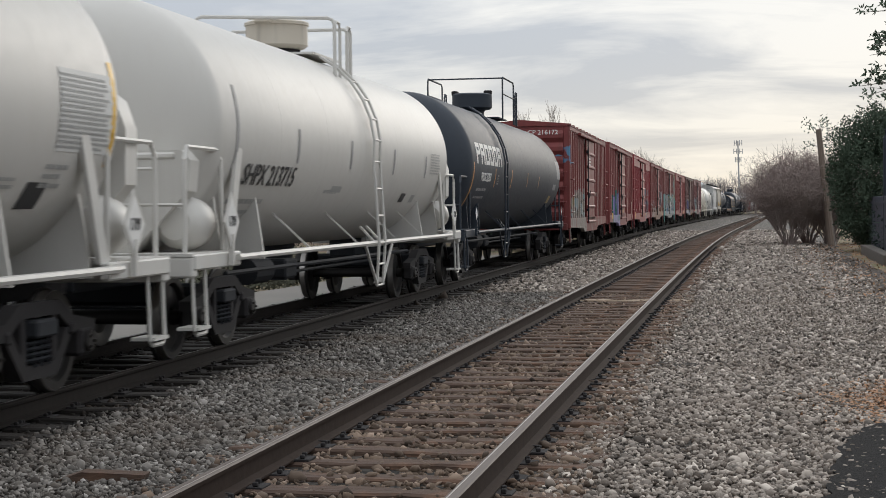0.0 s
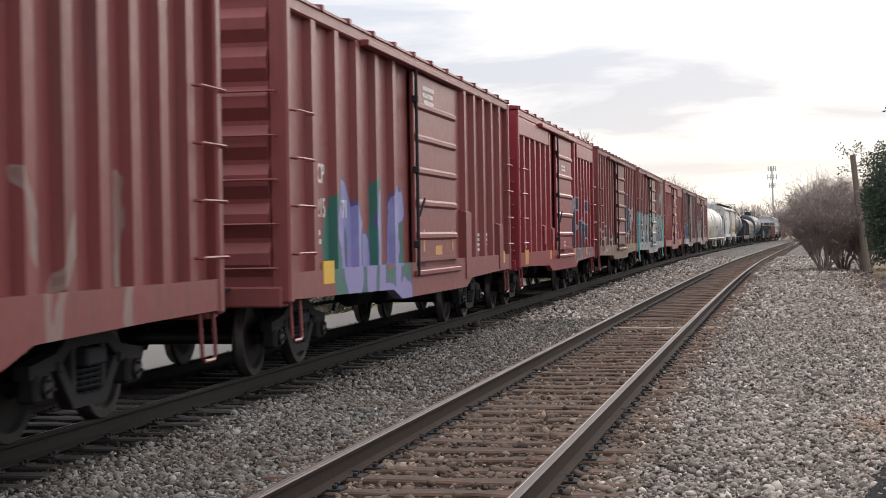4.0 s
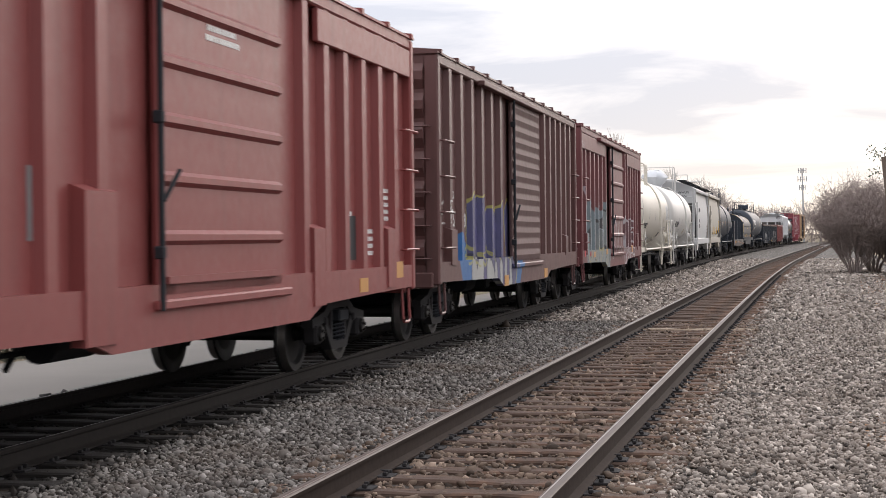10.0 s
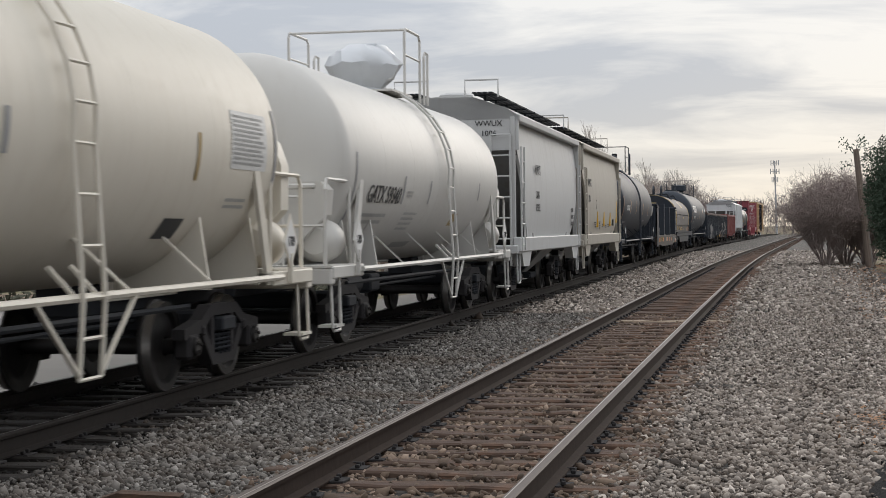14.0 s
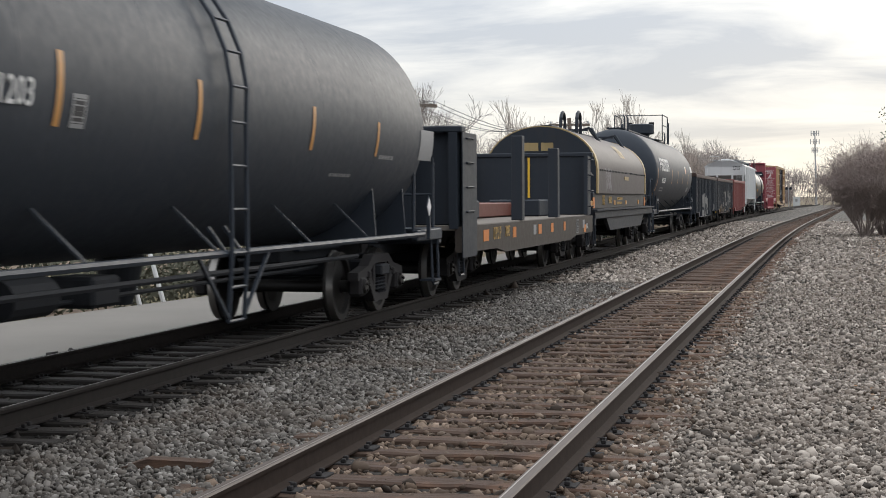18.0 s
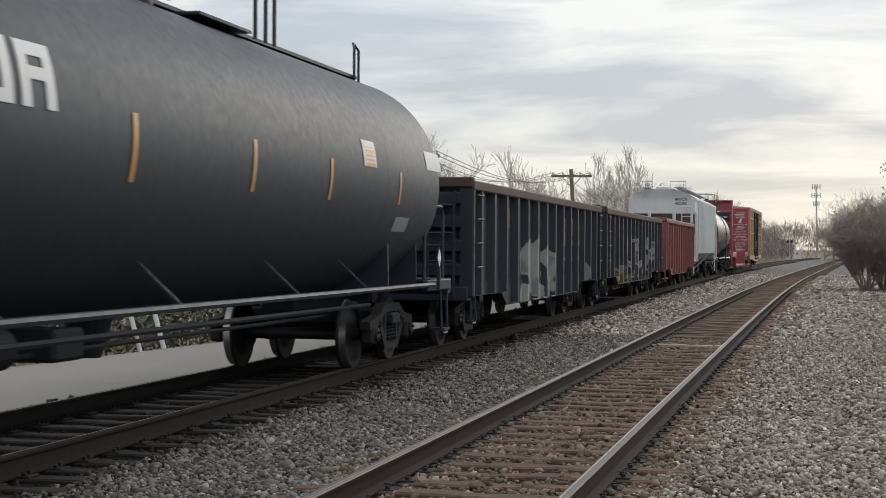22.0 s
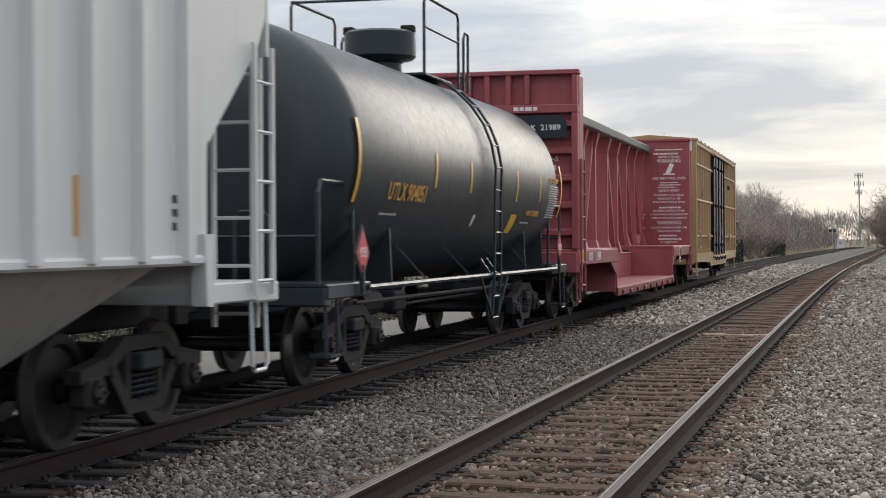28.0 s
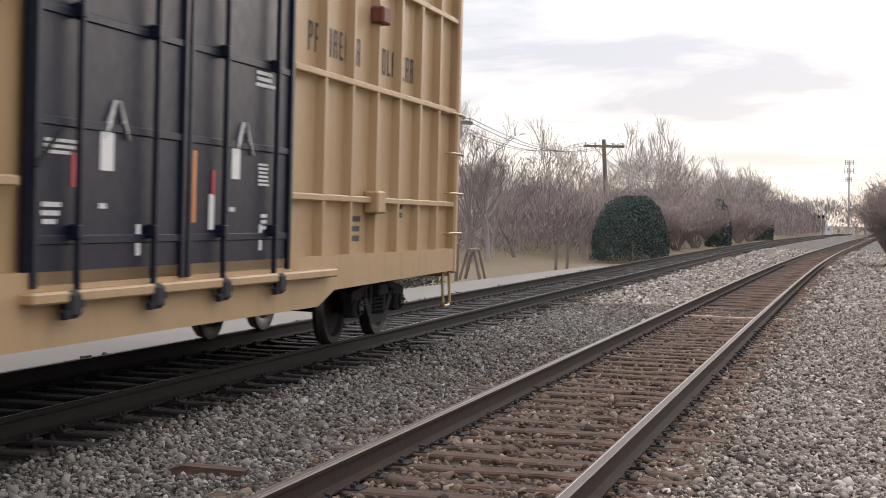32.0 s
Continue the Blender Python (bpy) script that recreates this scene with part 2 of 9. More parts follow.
    if fat > edge:
        col = n.mix(n.math("MULTIPLY", n.step(near, fat, fat - 0.014), keen), col, body)
    return col


def paint(name, base, rough=0.45, rust=0.25, fade=0.3, streak=0.35, spray=(), dirt=(0.05, 0.04, 0.035), spec=0.32):
    """Old railway enamel: faded in clouds, streaked downwards by dirt, with rust at scratches."""
    n = Nodes(name)
    cloudy = n.noise(0.7, 4)
    col = n.mix(n.math("MULTIPLY", cloudy, fade), base, shade(tuple(0.6 * v + 0.25 * max(base) for v in base), 1.25))
    runs = n.noise(5.0, 3, stretch=(1, 1.0, 0.10))
    col = n.mix(n.math("MULTIPLY", n.step(runs, 0.48, 0.75), streak), col, dirt)
    speck = n.noise(9, 5, rough=0.7)
    big = n.noise(0.9, 3, shift=(4, 9, 2))
    worn = n.step(n.math("MULTIPLY", speck, n.math("ADD", big, 0.5)), 0.74, 0.86)
    for g in spray:
        col = lettered(n, col, *g) if isinstance(g[0], str) else graffiti(n, col, *g)
    col = n.mix(n.math("MULTIPLY", worn, rust), col, (0.13, 0.055, 0.03))
    n.bump(n.noise(3.0, 3), 0.25, 0.012)
    r = n.math("ADD", n.math("MULTIPLY", speck, 0.3), rough - 0.1)
    return n.done(col, r, spec=spec)


def plain(name, base, rough=0.5, metal=0.0, scale=20, vary=0.35, bumps=0.2, spec=0.5):
    n = Nodes(name)
    a, b = n.noise(scale, 5), n.noise(scale / 9, 3, shift=(3, 1, 7))
    col = n.mix(n.math("MULTIPLY", a, vary), base, shade(base, 0.45))
    col = n.mix(n.math("MULTIPLY", b, vary), col, shade(base, 1.5))
    n.bump(a, bumps, 0.006)
    return n.done(col, n.math("ADD", n.math("MULTIPLY", b, 0.2), rough - 0.1), metal, spec)


def stone_mat(name, tones, mud=0.25):
    n = Nodes(name)
    g = n.t.nodes.new("ShaderNodeNewGeometry")
    r = n.t.nodes.new("ShaderNodeValToRGB")
    n.t.links.new(g.outputs["Random Per Island"], r.inputs[0])
    el = r.color_ramp.elements
    el[0].color, el[1].color = (*tones[0], 1), (*tones[-1], 1)
    for i, t in enumerate(tones[1:-1]):
        e = el.new((i + 1) / (len(tones) - 1))
        e.color = (*t, 1)
    col = n.mix(n.math("MULTIPLY", n.noise(40, 4), 0.35), r.outputs[0], shade(tones[0], 0.6))
    col = n.mix(n.math("MULTIPLY", n.step(n.noise(0.55, 4), 0.45, 0.7), mud), col, (0.11, 0.075, 0.05))
    n.bump(n.noise(60, 4), 0.5, 0.004)
    return n.done(col, 0.85, spec=0.3)


STONES = ((0.04, 0.035, 0.031), (0.145, 0.132, 0.119), (0.25, 0.23, 0.208), (0.07, 0.055, 0.044), (0.36, 0.335, 0.304), (0.15, 0.129, 0.11), (0.52, 0.49, 0.45))
STONES = tuple(tuple(v * (0.6 if c[0] < 0.1 else 0.84) for v in c) for c in STONES)
ballast_m = stone_mat("ballast stone", STONES, 0.35)
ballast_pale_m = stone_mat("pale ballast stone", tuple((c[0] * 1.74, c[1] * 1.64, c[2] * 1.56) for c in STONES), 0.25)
ballast_rust_m = stone_mat("rusty ballast stone", tuple((c[0] * 0.98, c[1] * 0.78, c[2] * 0.64) for c in STONES), 0.5)


def bed_mat(name, tint):
    n = Nodes(name)
    v = n.t.nodes.new("ShaderNodeTexVoronoi")
    v.inputs["Scale"].default_value = 17
    n.t.links.new(n.c.outputs["Object"], v.inputs["Vector"])
    s = n.t.nodes.new("ShaderNodeSeparateColor")
    n.t.links.new(v.outputs["Color"], s.inputs[0])
    col = n.mix(s.outputs[0], shade(tint, 0.5), shade(tint, 1.7))
    # dark rims between cells: crevice shade in the colour
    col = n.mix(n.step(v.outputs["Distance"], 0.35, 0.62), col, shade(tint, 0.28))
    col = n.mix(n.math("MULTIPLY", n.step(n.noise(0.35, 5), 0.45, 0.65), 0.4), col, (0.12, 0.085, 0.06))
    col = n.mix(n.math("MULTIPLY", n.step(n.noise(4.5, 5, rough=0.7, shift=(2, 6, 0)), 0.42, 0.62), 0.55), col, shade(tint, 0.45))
    n.bump(n.math("SUBTRACT", 1.0, v.outputs["Distance"]), 0.8, 0.03)
    return n.done(col, 0.9, spec=0.25)


# tint kept dark to paint the shaded gaps between loose stones
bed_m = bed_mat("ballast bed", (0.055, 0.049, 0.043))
# near-black: oil stain plus the train's shade painted into the stone colour
oily_shade_m = stone_mat("oily ballast stone with train shade", tuple((c[0] * 0.11, c[1] * 0.1, c[2] * 0.095) for c in STONES), 0.3)
n = Nodes("bare winter ground")
soil = n.mix(n.step(n.noise(0.25, 5), 0.42, 0.6), (0.16, 0.12, 0.09), (0.15, 0.14, 0.075))
soil = n.mix(n.math("MULTIPLY", n.step(n.noise(22, 4), 0.5, 0.62), 0.7), soil, (0.26, 0.19, 0.13))
soil = n.mix(n.math("MULTIPLY", n.step(n.noise(7, 3, shift=(5, 2, 0)), 0.58, 0.7), 0.5), soil, (0.07, 0.055, 0.04))
n.bump(n.noise(30, 5), 0.6, 0.03)
soil_m = n.done(soil, 0.95, spec=0.2)
n = Nodes("worn concrete road")
pav = n.mix(n.noise(0.5, 5), (0.15, 0.138, 0.122), (0.215, 0.198, 0.176))
pav = n.mix(n.math("MULTIPLY", n.step(n.noise(3, 5, stretch=(3, 0.3, 1)), 0.55, 0.75), 0.3), pav, (0.2, 0.18, 0.16))
n.bump(n.noise(40, 4), 0.2, 0.004)
road_m = n.done(pav, 0.85)
n = Nodes("weathered tie wood")
oi = n.t.nodes.new("ShaderNodeObjectInfo")
grain = n.noise(9, 6, stretch=(0.35, 3.2, 3), dist=0.6)
tie = n.mix(grain, (0.045, 0.028, 0.021), (0.135, 0.09, 0.066))
tie = n.mix(n.math("MULTIPLY", oi.outputs["Random"], 0.55), tie, (0.07, 0.045, 0.034))
tie = n.mix(n.math("MULTIPLY", n.step(n.noise(3, 4), 0.5, 0.7), 0.5), tie, (0.19, 0.105, 0.065))
n.bump(grain, 0.8, 0.02)
tie_m = n.done(tie, 0.85, spec=0.3)
# oiled wood, darkened further for the shade under the wagons
n = Nodes("oily tie wood with train shade")
n.bump(n.noise(9, 6, stretch=(0.35, 3, 3)), 0.8, 0.02)
tie_oily_shade_m = n.done(n.mix(n.noise(9, 6, stretch=(0.35, 3, 3)), (0.009, 0.0075, 0.0065), (0.028, 0.022, 0.018)), 0.8)
n = Nodes("pale new tie wood")
n.bump(n.noise(9, 6, stretch=(0.35, 3, 3)), 0.5, 0.01)
tie_new_m = n.done(n.mix(n.noise(9, 6, stretch=(0.35, 3, 3)), (0.22, 0.16, 0.11), (0.36, 0.28, 0.2)), 0.8)
n = Nodes("rusted rail steel")
rr = n.mix(n.noise(14, 5), (0.019, 0.013, 0.0105), (0.046, 0.031, 0.024))
n.bump(n.noise(50, 4), 0.3, 0.003)
rail_m = n.done(rr, 0.85, 0.0, spec=0.12)
# far rails darkened in colour for the train's shade, besides oil
n = Nodes("oily rail steel with train shade")
rail_oily_shade_m = n.done(n.mix(n.noise(14, 5), (0.009, 0.0075, 0.007), (0.022, 0.017, 0.0145)), 0.8, 0.0, spec=0.15)
n = Nodes("polished rail head")
hd = n.mix(n.noise(6, 4, stretch=(12, 0.4, 1)), (0.26, 0.225, 0.2), (0.46, 0.42, 0.385))
head_m = n.done(hd, 0.32, 0.8)
n = Nodes("worn rail head edge")
head_dull_m = n.done(n.mix(n.noise(8, 4, stretch=(12, 0.4, 1)), (0.06, 0.045, 0.037), (0.14, 0.11, 0.092)), 0.6, 0.15)
# grimy iron, its colour lifted and blued in place of a hazy veil
iron_m = plain("dirty cast iron with haze lift", (0.026, 0.028, 0.032), 0.8, 0.0, 14, 0.6, spec=0.2)
iron_rust_m = plain("rusty iron with haze lift", (0.027, 0.025, 0.0255), 0.85, 0.0, 14, 0.6, spec=0.2)
wheel_m = plain("wheel steel", (0.02, 0.018, 0.017), 0.55, 0.5, 14, 0.5)
tread_m = plain("bright wheel tread", (0.4, 0.38, 0.36), 0.35, 0.9, 10, 0.3)
hose_m = plain("black rubber", (0.015, 0.015, 0.016), 0.6)
white_m = plain("white stencil paint", (0.72, 0.71, 0.68), 0.6, 0, 12, 0.25)
grey_text_m = plain("grey stencil paint", (0.28, 0.28, 0.28), 0.6, 0, 12, 0.25)
dark_text_m = plain("black stencil paint", (0.03, 0.03, 0.032), 0.6, 0, 12, 0.25)
yellow_m = plain("yellow reflector", (0.72, 0.42, 0.03), 0.4, 0, 12, 0.25)
amber_m = plain("faded amber reflector", (0.55, 0.27, 0.07), 0.45, 0, 12, 0.3)
orange_m = plain("orange paint", (0.62, 0.2, 0.03), 0.5, 0, 12, 0.3)
red_m = plain("red sticker", (0.55, 0.04, 0.05), 0.5)
# bark lightened and greyed to stand in for haze over far trees
bark_m = plain("winter bark greyed for haze", (0.30, 0.27, 0.25), 0.9, 0, 12, 0.6, 0.6)
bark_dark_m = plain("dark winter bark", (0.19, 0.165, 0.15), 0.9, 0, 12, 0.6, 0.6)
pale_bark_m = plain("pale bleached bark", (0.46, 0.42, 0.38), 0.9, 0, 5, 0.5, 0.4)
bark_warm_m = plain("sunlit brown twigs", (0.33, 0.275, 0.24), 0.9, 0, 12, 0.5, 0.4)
twig_m = plain("reddish shrub twigs", (0.29, 0.235, 0.215), 0.9, 0, 8, 0.6, 0.2)
green_m = plain("dark evergreen needles", (0.058, 0.078, 0.068), 0.9, 0, 3, 0.7, 0.2, spec=0.12)
pine_m = plain("pine needles", (0.066, 0.09, 0.062), 0.9, 0, 3, 0.7, 0.2, spec=0.12)
# brush colour greyed for haze, like bark_m
brush_m = plain("grey-brown brush", (0.235, 0.195, 0.185), 0.9, 0, 2, 0.6, 0.1)
pole_m = plain("weathered pole wood", (0.16, 0.125, 0.10), 0.9, 0, 8, 0.6, 0.4)
steel_m = plain("galvanised steel", (0.42, 0.43, 0.44), 0.5, 0.5, 10, 0.3)
wire_m = plain("black cable", (0.03, 0.03, 0.03), 0.6)


# ---------- mesh helpers ----------
class Mesh:
    """Collects faces; every method adds one closed solid."""

    def __init__(self):
        self.v, self.f, self.k, self.slot = [], [], [], 0

    def add(self, vs, fs):
        o = len(self.v)
        self.v += [tuple(p) for p in vs]
        self.f += [tuple(o + i for i in f) for f in fs]
        self.k += [self.slot] * len(fs)
        return self

    def box(self, x0, x1, y0, y1, z0, z1, c=0.0):
        if c <= 0:
            vs = [(x, y, z) for x in (x0, x1) for y in (y0, y1) for z in (z0, z1)]
            return self.add(vs, [(0, 1, 3, 2), (4, 6, 7, 5), (0, 4, 5, 1), (2, 3, 7, 6), (0, 2, 6, 4), (1, 5, 7, 3)])
        c = min(c, (x1 - x0) * 0.45, (y1 - y0) * 0.45, (z1 - z0) * 0.45)
        vs, idx = [], {}
        lo, hi = (x0, y0, z0), (x1, y1, z1)
        for s in ((a, b, d) for a in (0, 1) for b in (0, 1) for d in (0, 1)):
            for ax in range(3):
                p = [hi[i] if s[i] else lo[i] for i in range(3)]
                for i in range(3):
                    if i != ax:
                        p[i] += -c if s[i] else c
                idx[s, ax] = len(vs)
                vs.append(p)
        fs = []
        for ax in range(3):
            u, w = (ax + 1) % 3, (ax + 2) % 3
            for e in (0, 1):
                ring = []
                for a, b in ((0, 0), (1, 0), (1, 1), (0, 1)):
                    s = [0, 0, 0]
                    s[ax], s[u], s[w] = e, a, b
                    ring.append(idx[tuple(s), ax])
                fs.append(ring if e else ring[::-1])
            for a in (0, 1):
                for b in (0, 1):
                    s0, s1 = [0, 0, 0], [0, 0, 0]
                    s0[u] = s1[u] = a
                    s0[w] = s1[w] = b
                    s1[ax] = 1
                    s0, s1 = tuple(s0), tuple(s1)
                    q = (idx[s0, u], idx[s1, u], idx[s1, w], idx[s0, w])
                    fs.append(q if a == b else q[::-1])
        for s in ((a, b, d) for a in (0, 1) for b in (0, 1) for d in (0, 1)):
            q = (idx[s, 0], idx[s, 1], idx[s, 2])
            fs.append(q if sum(s) % 2 else q[::-1])
        return self.add(vs, fs)

    def beam(self, p, q, w, h=None, upv=(0, 0, 1)):
        p, q, h = Vector(p), Vector(q), h or w
        d = (q - p).normalized()
        upv = Vector(upv)
        if abs(d.dot(upv)) > 0.98:
            upv = Vector((1, 0, 0)) if abs(d.x) < 0.9 else Vector((0, 1, 0))
        a = d.cross(upv).normalized() * w / 2
        b = a.cross(d).normalized() * h / 2
        vs = [e + s * a + t * b for e in (p, q) for s, t in ((-1, -1), (1, -1), (1, 1), (-1, 1))]
        return self.add(vs, [(3, 2, 1, 0), (4, 5, 6, 7), (0, 1, 5, 4), (1, 2, 6, 5), (2, 3, 7, 6), (3, 0, 4, 7)])

    def tube(self, pts, r, n=6, r1=None):
        pts = [Vector(p) for p in pts]
        r1 = r if r1 is None else r1
        vs, fs = [], []
        for i, p in enumerate(pts):
            d = (pts[min(i + 1, len(pts) - 1)] - pts[max(i - 1, 0)]).normalized()
            ref = Vector((0, 0, 1)) if abs(d.z) < 0.9 else Vector((1, 0, 0))
            a = d.cross(ref).normalized()
            b = a.cross(d)
            rr = r + (r1 - r) * i / max(1, len(pts) - 1)
            vs += [p + rr * (math.cos(2 * math.pi * j / n) * a + math.sin(2 * math.pi * j / n) * b) for j in range(n)]
        for i in range(len(pts) - 1):
            for j in range(n):
                fs.append((i * n + j, i * n + (j + 1) % n, (i + 1) * n + (j + 1) % n, (i + 1) * n + j))
        fs += [tuple(range(n))[::-1], tuple(range((len(pts) - 1) * n, len(pts) * n))]
        return self.add(vs, fs)

    def prism(self, poly, a, b, axis="y"):
        """A polygon extruded from a to b along an axis; poly is in the other two axes, in the order xyz."""
        def at(p, t):
            return (t, *p) if axis == "x" else (p[0], t, p[1]) if axis == "y" else (*p, t)
        n = len(poly)
        vs = [at(p, t) for t in (a, b) for p in poly]
        return self.add(vs, [tuple(range(n))[::-1], tuple(range(n, 2 * n))] + [(i, (i + 1) % n, n + (i + 1) % n, n + i) for i in range(n)])

    def lathe(self, prof, n=48, axis="y", c=(0, 0, 0)):
        """A profile of (radius, place along the axis) turned round the axis; zero radii close it."""
        vs, rings, fs = [], [], []
        for r, t in prof:
            if r < 1e-6:
                rings.append([len(vs)])
                vs.append((0, t, 0))
            else:
                rings.append(range(len(vs), len(vs) + n))
                vs += [(r * math.cos(2 * math.pi * j / n), t, r * math.sin(2 * math.pi * j / n)) for j in range(n)]
        for a, b in zip(rings, rings[1:]):
            for j in range(n):
                q = (a[j % len(a)], b[j % len(b)], b[(j + 1) % len(b)], a[(j + 1) % len(a)])
                q = tuple(dict.fromkeys(q))
                if len(q) > 2:
                    fs.append(q)
        if axis == "x":
            vs = [(y, x, z) for x, y, z in vs]
        elif axis == "z":
            vs = [(x, z, y) for x, y, z in vs]
        return self.add([(x + c[0], y + c[1], z + c[2]) for x, y, z in vs], fs)


def mesh_of(name, m, mats, smooth=False):
    me = bpy.data.meshes.new(name)
    me.from_pydata(m.v, [], m.f)
    for mat in mats if isinstance(mats, (list, tuple)) else [mats]:
        me.materials.append(mat)
    me.polygons.foreach_set("material_index", m.k)
    if smooth:
        me.polygons.foreach_set("use_smooth", [True] * len(m.f))
        me.set_sharp_from_angle(angle=0.65)
    if len(m.f) < 12000:
        bm = bmesh.new()
        bm.from_mesh(me)
        bmesh.ops.recalc_face_normals(bm, faces=bm.faces)
        bm.to_mesh(me)
        bm.free()
    return me


def part(name, m, mats, parent=None, label="", smooth=False):
    ob = new(name, m if isinstance(m, bpy.types.Mesh) else mesh_of(name, m, mats, smooth))
    ob.parent = parent
    return tagged(ob, label)


def thing(name, label, category, group="", kind=""):
    return tagged(new(name), label, category, group, kind)


def text(name, words, size, mat, parent, m, squeeze=1.0):
    cu = bpy.data.curves.new(name, "FONT")
    cu.body, cu.size, cu.align_x, cu.align_y, cu.extrude = words, size, "CENTER", "CENTER", 0.002
    cu.resolution_u = 2
    cu.offset = 0.008 * size
    cu.materials.append(mat)
    ob = new(name, cu)
    ob.parent = parent
    ob.matrix_local = m @ Matrix.Diagonal((squeeze, 1, 1, 1))
    return ob


# ---------- ground ----------
def sheet(name, xs, ys, zf, mat, xf=None):
    m = Mesh()
    nx = len(xs)
    m.v = [((xf(x, y) if xf else x), y, zf(x, y)) for y in ys for x in xs]
    m.f = [(j * nx + i, j * nx + i + 1, (j + 1) * nx + i + 1, (j + 1) * nx + i) for j in range(len(ys) - 1) for i in range(nx - 1)]
    m.k = [0] * len(m.f)
    return part(name, m, mat, smooth=True)


def ground_z(x, y):
    left = far_x(y) - 6.5
    z = -0.42 + 0.05 * noise.noise(Vector((x * 0.3, y * 0.3, 0)))
    if x < left:
        z += min(1.2, (left - x) * 0.05)
    if x > near_x(y) + 4.6:
        z += 0.2 * min(1.0, (x - near_x(y) - 4.6) / 1.2) + 0.03 * noise.noise(Vector((x, y, 3)))
    return z


def spaced(a, b, n, k=1.0):
    return [a + (b - a) * (i / n) ** k for i in range(n + 1)]


ground_xs = sorted(set([-900, -400, -200, -120, -80, -60] + spaced(-45, 14, 80) + [20, 30, 60, 120, 300, 900]))
ground_ys = sorted(set([-120, -60, -30, -15] + spaced(-8, 130, 110) + spaced(135, 420, 36) + [500, 700, 1000, 1600, 2600]))
tagged(sheet("ground", ground_xs, ground_ys, ground_z, soil_m), "bare winter earth with dead leaves and thin grass", "ground", kind="structure")


BED = [(-2.6, -0.55), (-1.75, -0.24), (-1.4, -0.205), (0.0, -0.225), (1.4, -0.205), (1.9, -0.20)]


def bed_profile(y):
    f, nn = far_x(y), near_x(y)
    left = [(f + a, z) for a, z in BED]
    mid = [(nn - 1.8, -0.20), (nn - 1.4, -0.20), (nn, -0.215), (nn + 1.4, -0.20), (nn + 2.2, -0.20), (nn + 3.4, -0.205), (nn + 5.4, -0.22), (nn + 8.4, -0.5)]
    return left + mid


def bed_height(x, y):
    pr = bed_profile(y)
    for (xa, za), (xb, zb) in zip(pr, pr[1:]):
        if xa <= x <= xb:
            return za + (zb - za) * (x - xa) / (xb - xa)
    return None


bed = Mesh()
bed_ys = spaced(-12, 90, 255) + spaced(92, 330, 70)
cols = []
for y in bed_ys:
    pr, row = bed_profile(y), []
    for (xa, za), (xb, zb) in zip(pr, pr[1:]):
        for i in range(4):
            t = i / 4
            x, z = xa + (xb - xa) * t, za + (zb - za) * t
            row.append((x, y, z + 0.018 * noise.noise(Vector((x * 4, y * 4, 2))) + 0.02 * noise.noise(Vector((x, y, 7)))))
    row.append((*[pr[-1][0]], y, pr[-1][1]))
    cols.append(row)
nc = len(cols[0])
bed.v = [p for r in cols for p in r]
bed.f = [(j * nc + i, j * nc + i + 1, (j + 1) * nc + i + 1, (j + 1) * nc + i) for j in range(len(cols) - 1) for i in range(nc - 1)]
bed.k = [0] * len(bed.f)
# slot 1 lies under the train, its shade put into the oily colour
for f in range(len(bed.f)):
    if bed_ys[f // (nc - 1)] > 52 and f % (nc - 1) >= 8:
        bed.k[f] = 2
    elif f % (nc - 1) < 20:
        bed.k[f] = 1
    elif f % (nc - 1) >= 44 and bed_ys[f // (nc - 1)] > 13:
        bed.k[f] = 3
tagged(part("ballast_bed", bed, [bed_m, bed_mat("oily ballast bed with train shade", (0.018, 0.016, 0.0145)), bed_mat("distant pale ballast", (0.19, 0.175, 0.157)), bed_mat("dusty brown gravel", (0.10, 0.082, 0.068))], smooth=True), "grey crushed stone ballast bed under both railway tracks", "ballast", kind="structure")


def strip(name, ys, xa, xb, z0, z1, mat, label):
    m = Mesh()
    for a, b in zip(ys, ys[1:]):
        vs = [(xa(a), a, z0), (xb(a), a, z0), (xb(b), b, z0), (xa(b), b, z0), (xa(a), a, z1), (xb(a), a, z1), (xb(b), b, z1), (xa(b), b, z1)]
        m.add(vs, [(4, 5, 6, 7), (0, 4, 7, 3), (1, 2, 6, 5), (0, 1, 5, 4), (2, 3, 7, 6)])
    return tagged(part(name, m, mat), label, name, kind="structure")


def road_far(y):
    return -12.0 + 0.09 * min(18.0, max(0.0, y - 18)) + 0.03 * max(0.0, y - 36)


strip("road", spaced(-30, 62, 46), road_far, lambda y: -8.35 if y < 40 else -8.35 - (y - 40) * 0.02, -0.7, -0.29, road_m, "pale worn concrete access road beside the railway")


# ---------- rails ----------
RAIL = [(-0.07, -0.17), (0.07, -0.17), (0.07, -0.158), (0.014, -0.138), (0.010, -0.045), (0.033, -0.034), (0.0355, -0.012), (0.029, -0.002),
        (-0.029, -0.002), (-0.0355, -0.012), (-0.033, -0.034), (-0.010, -0.045), (-0.014, -0.138), (-0.07, -0.158)]


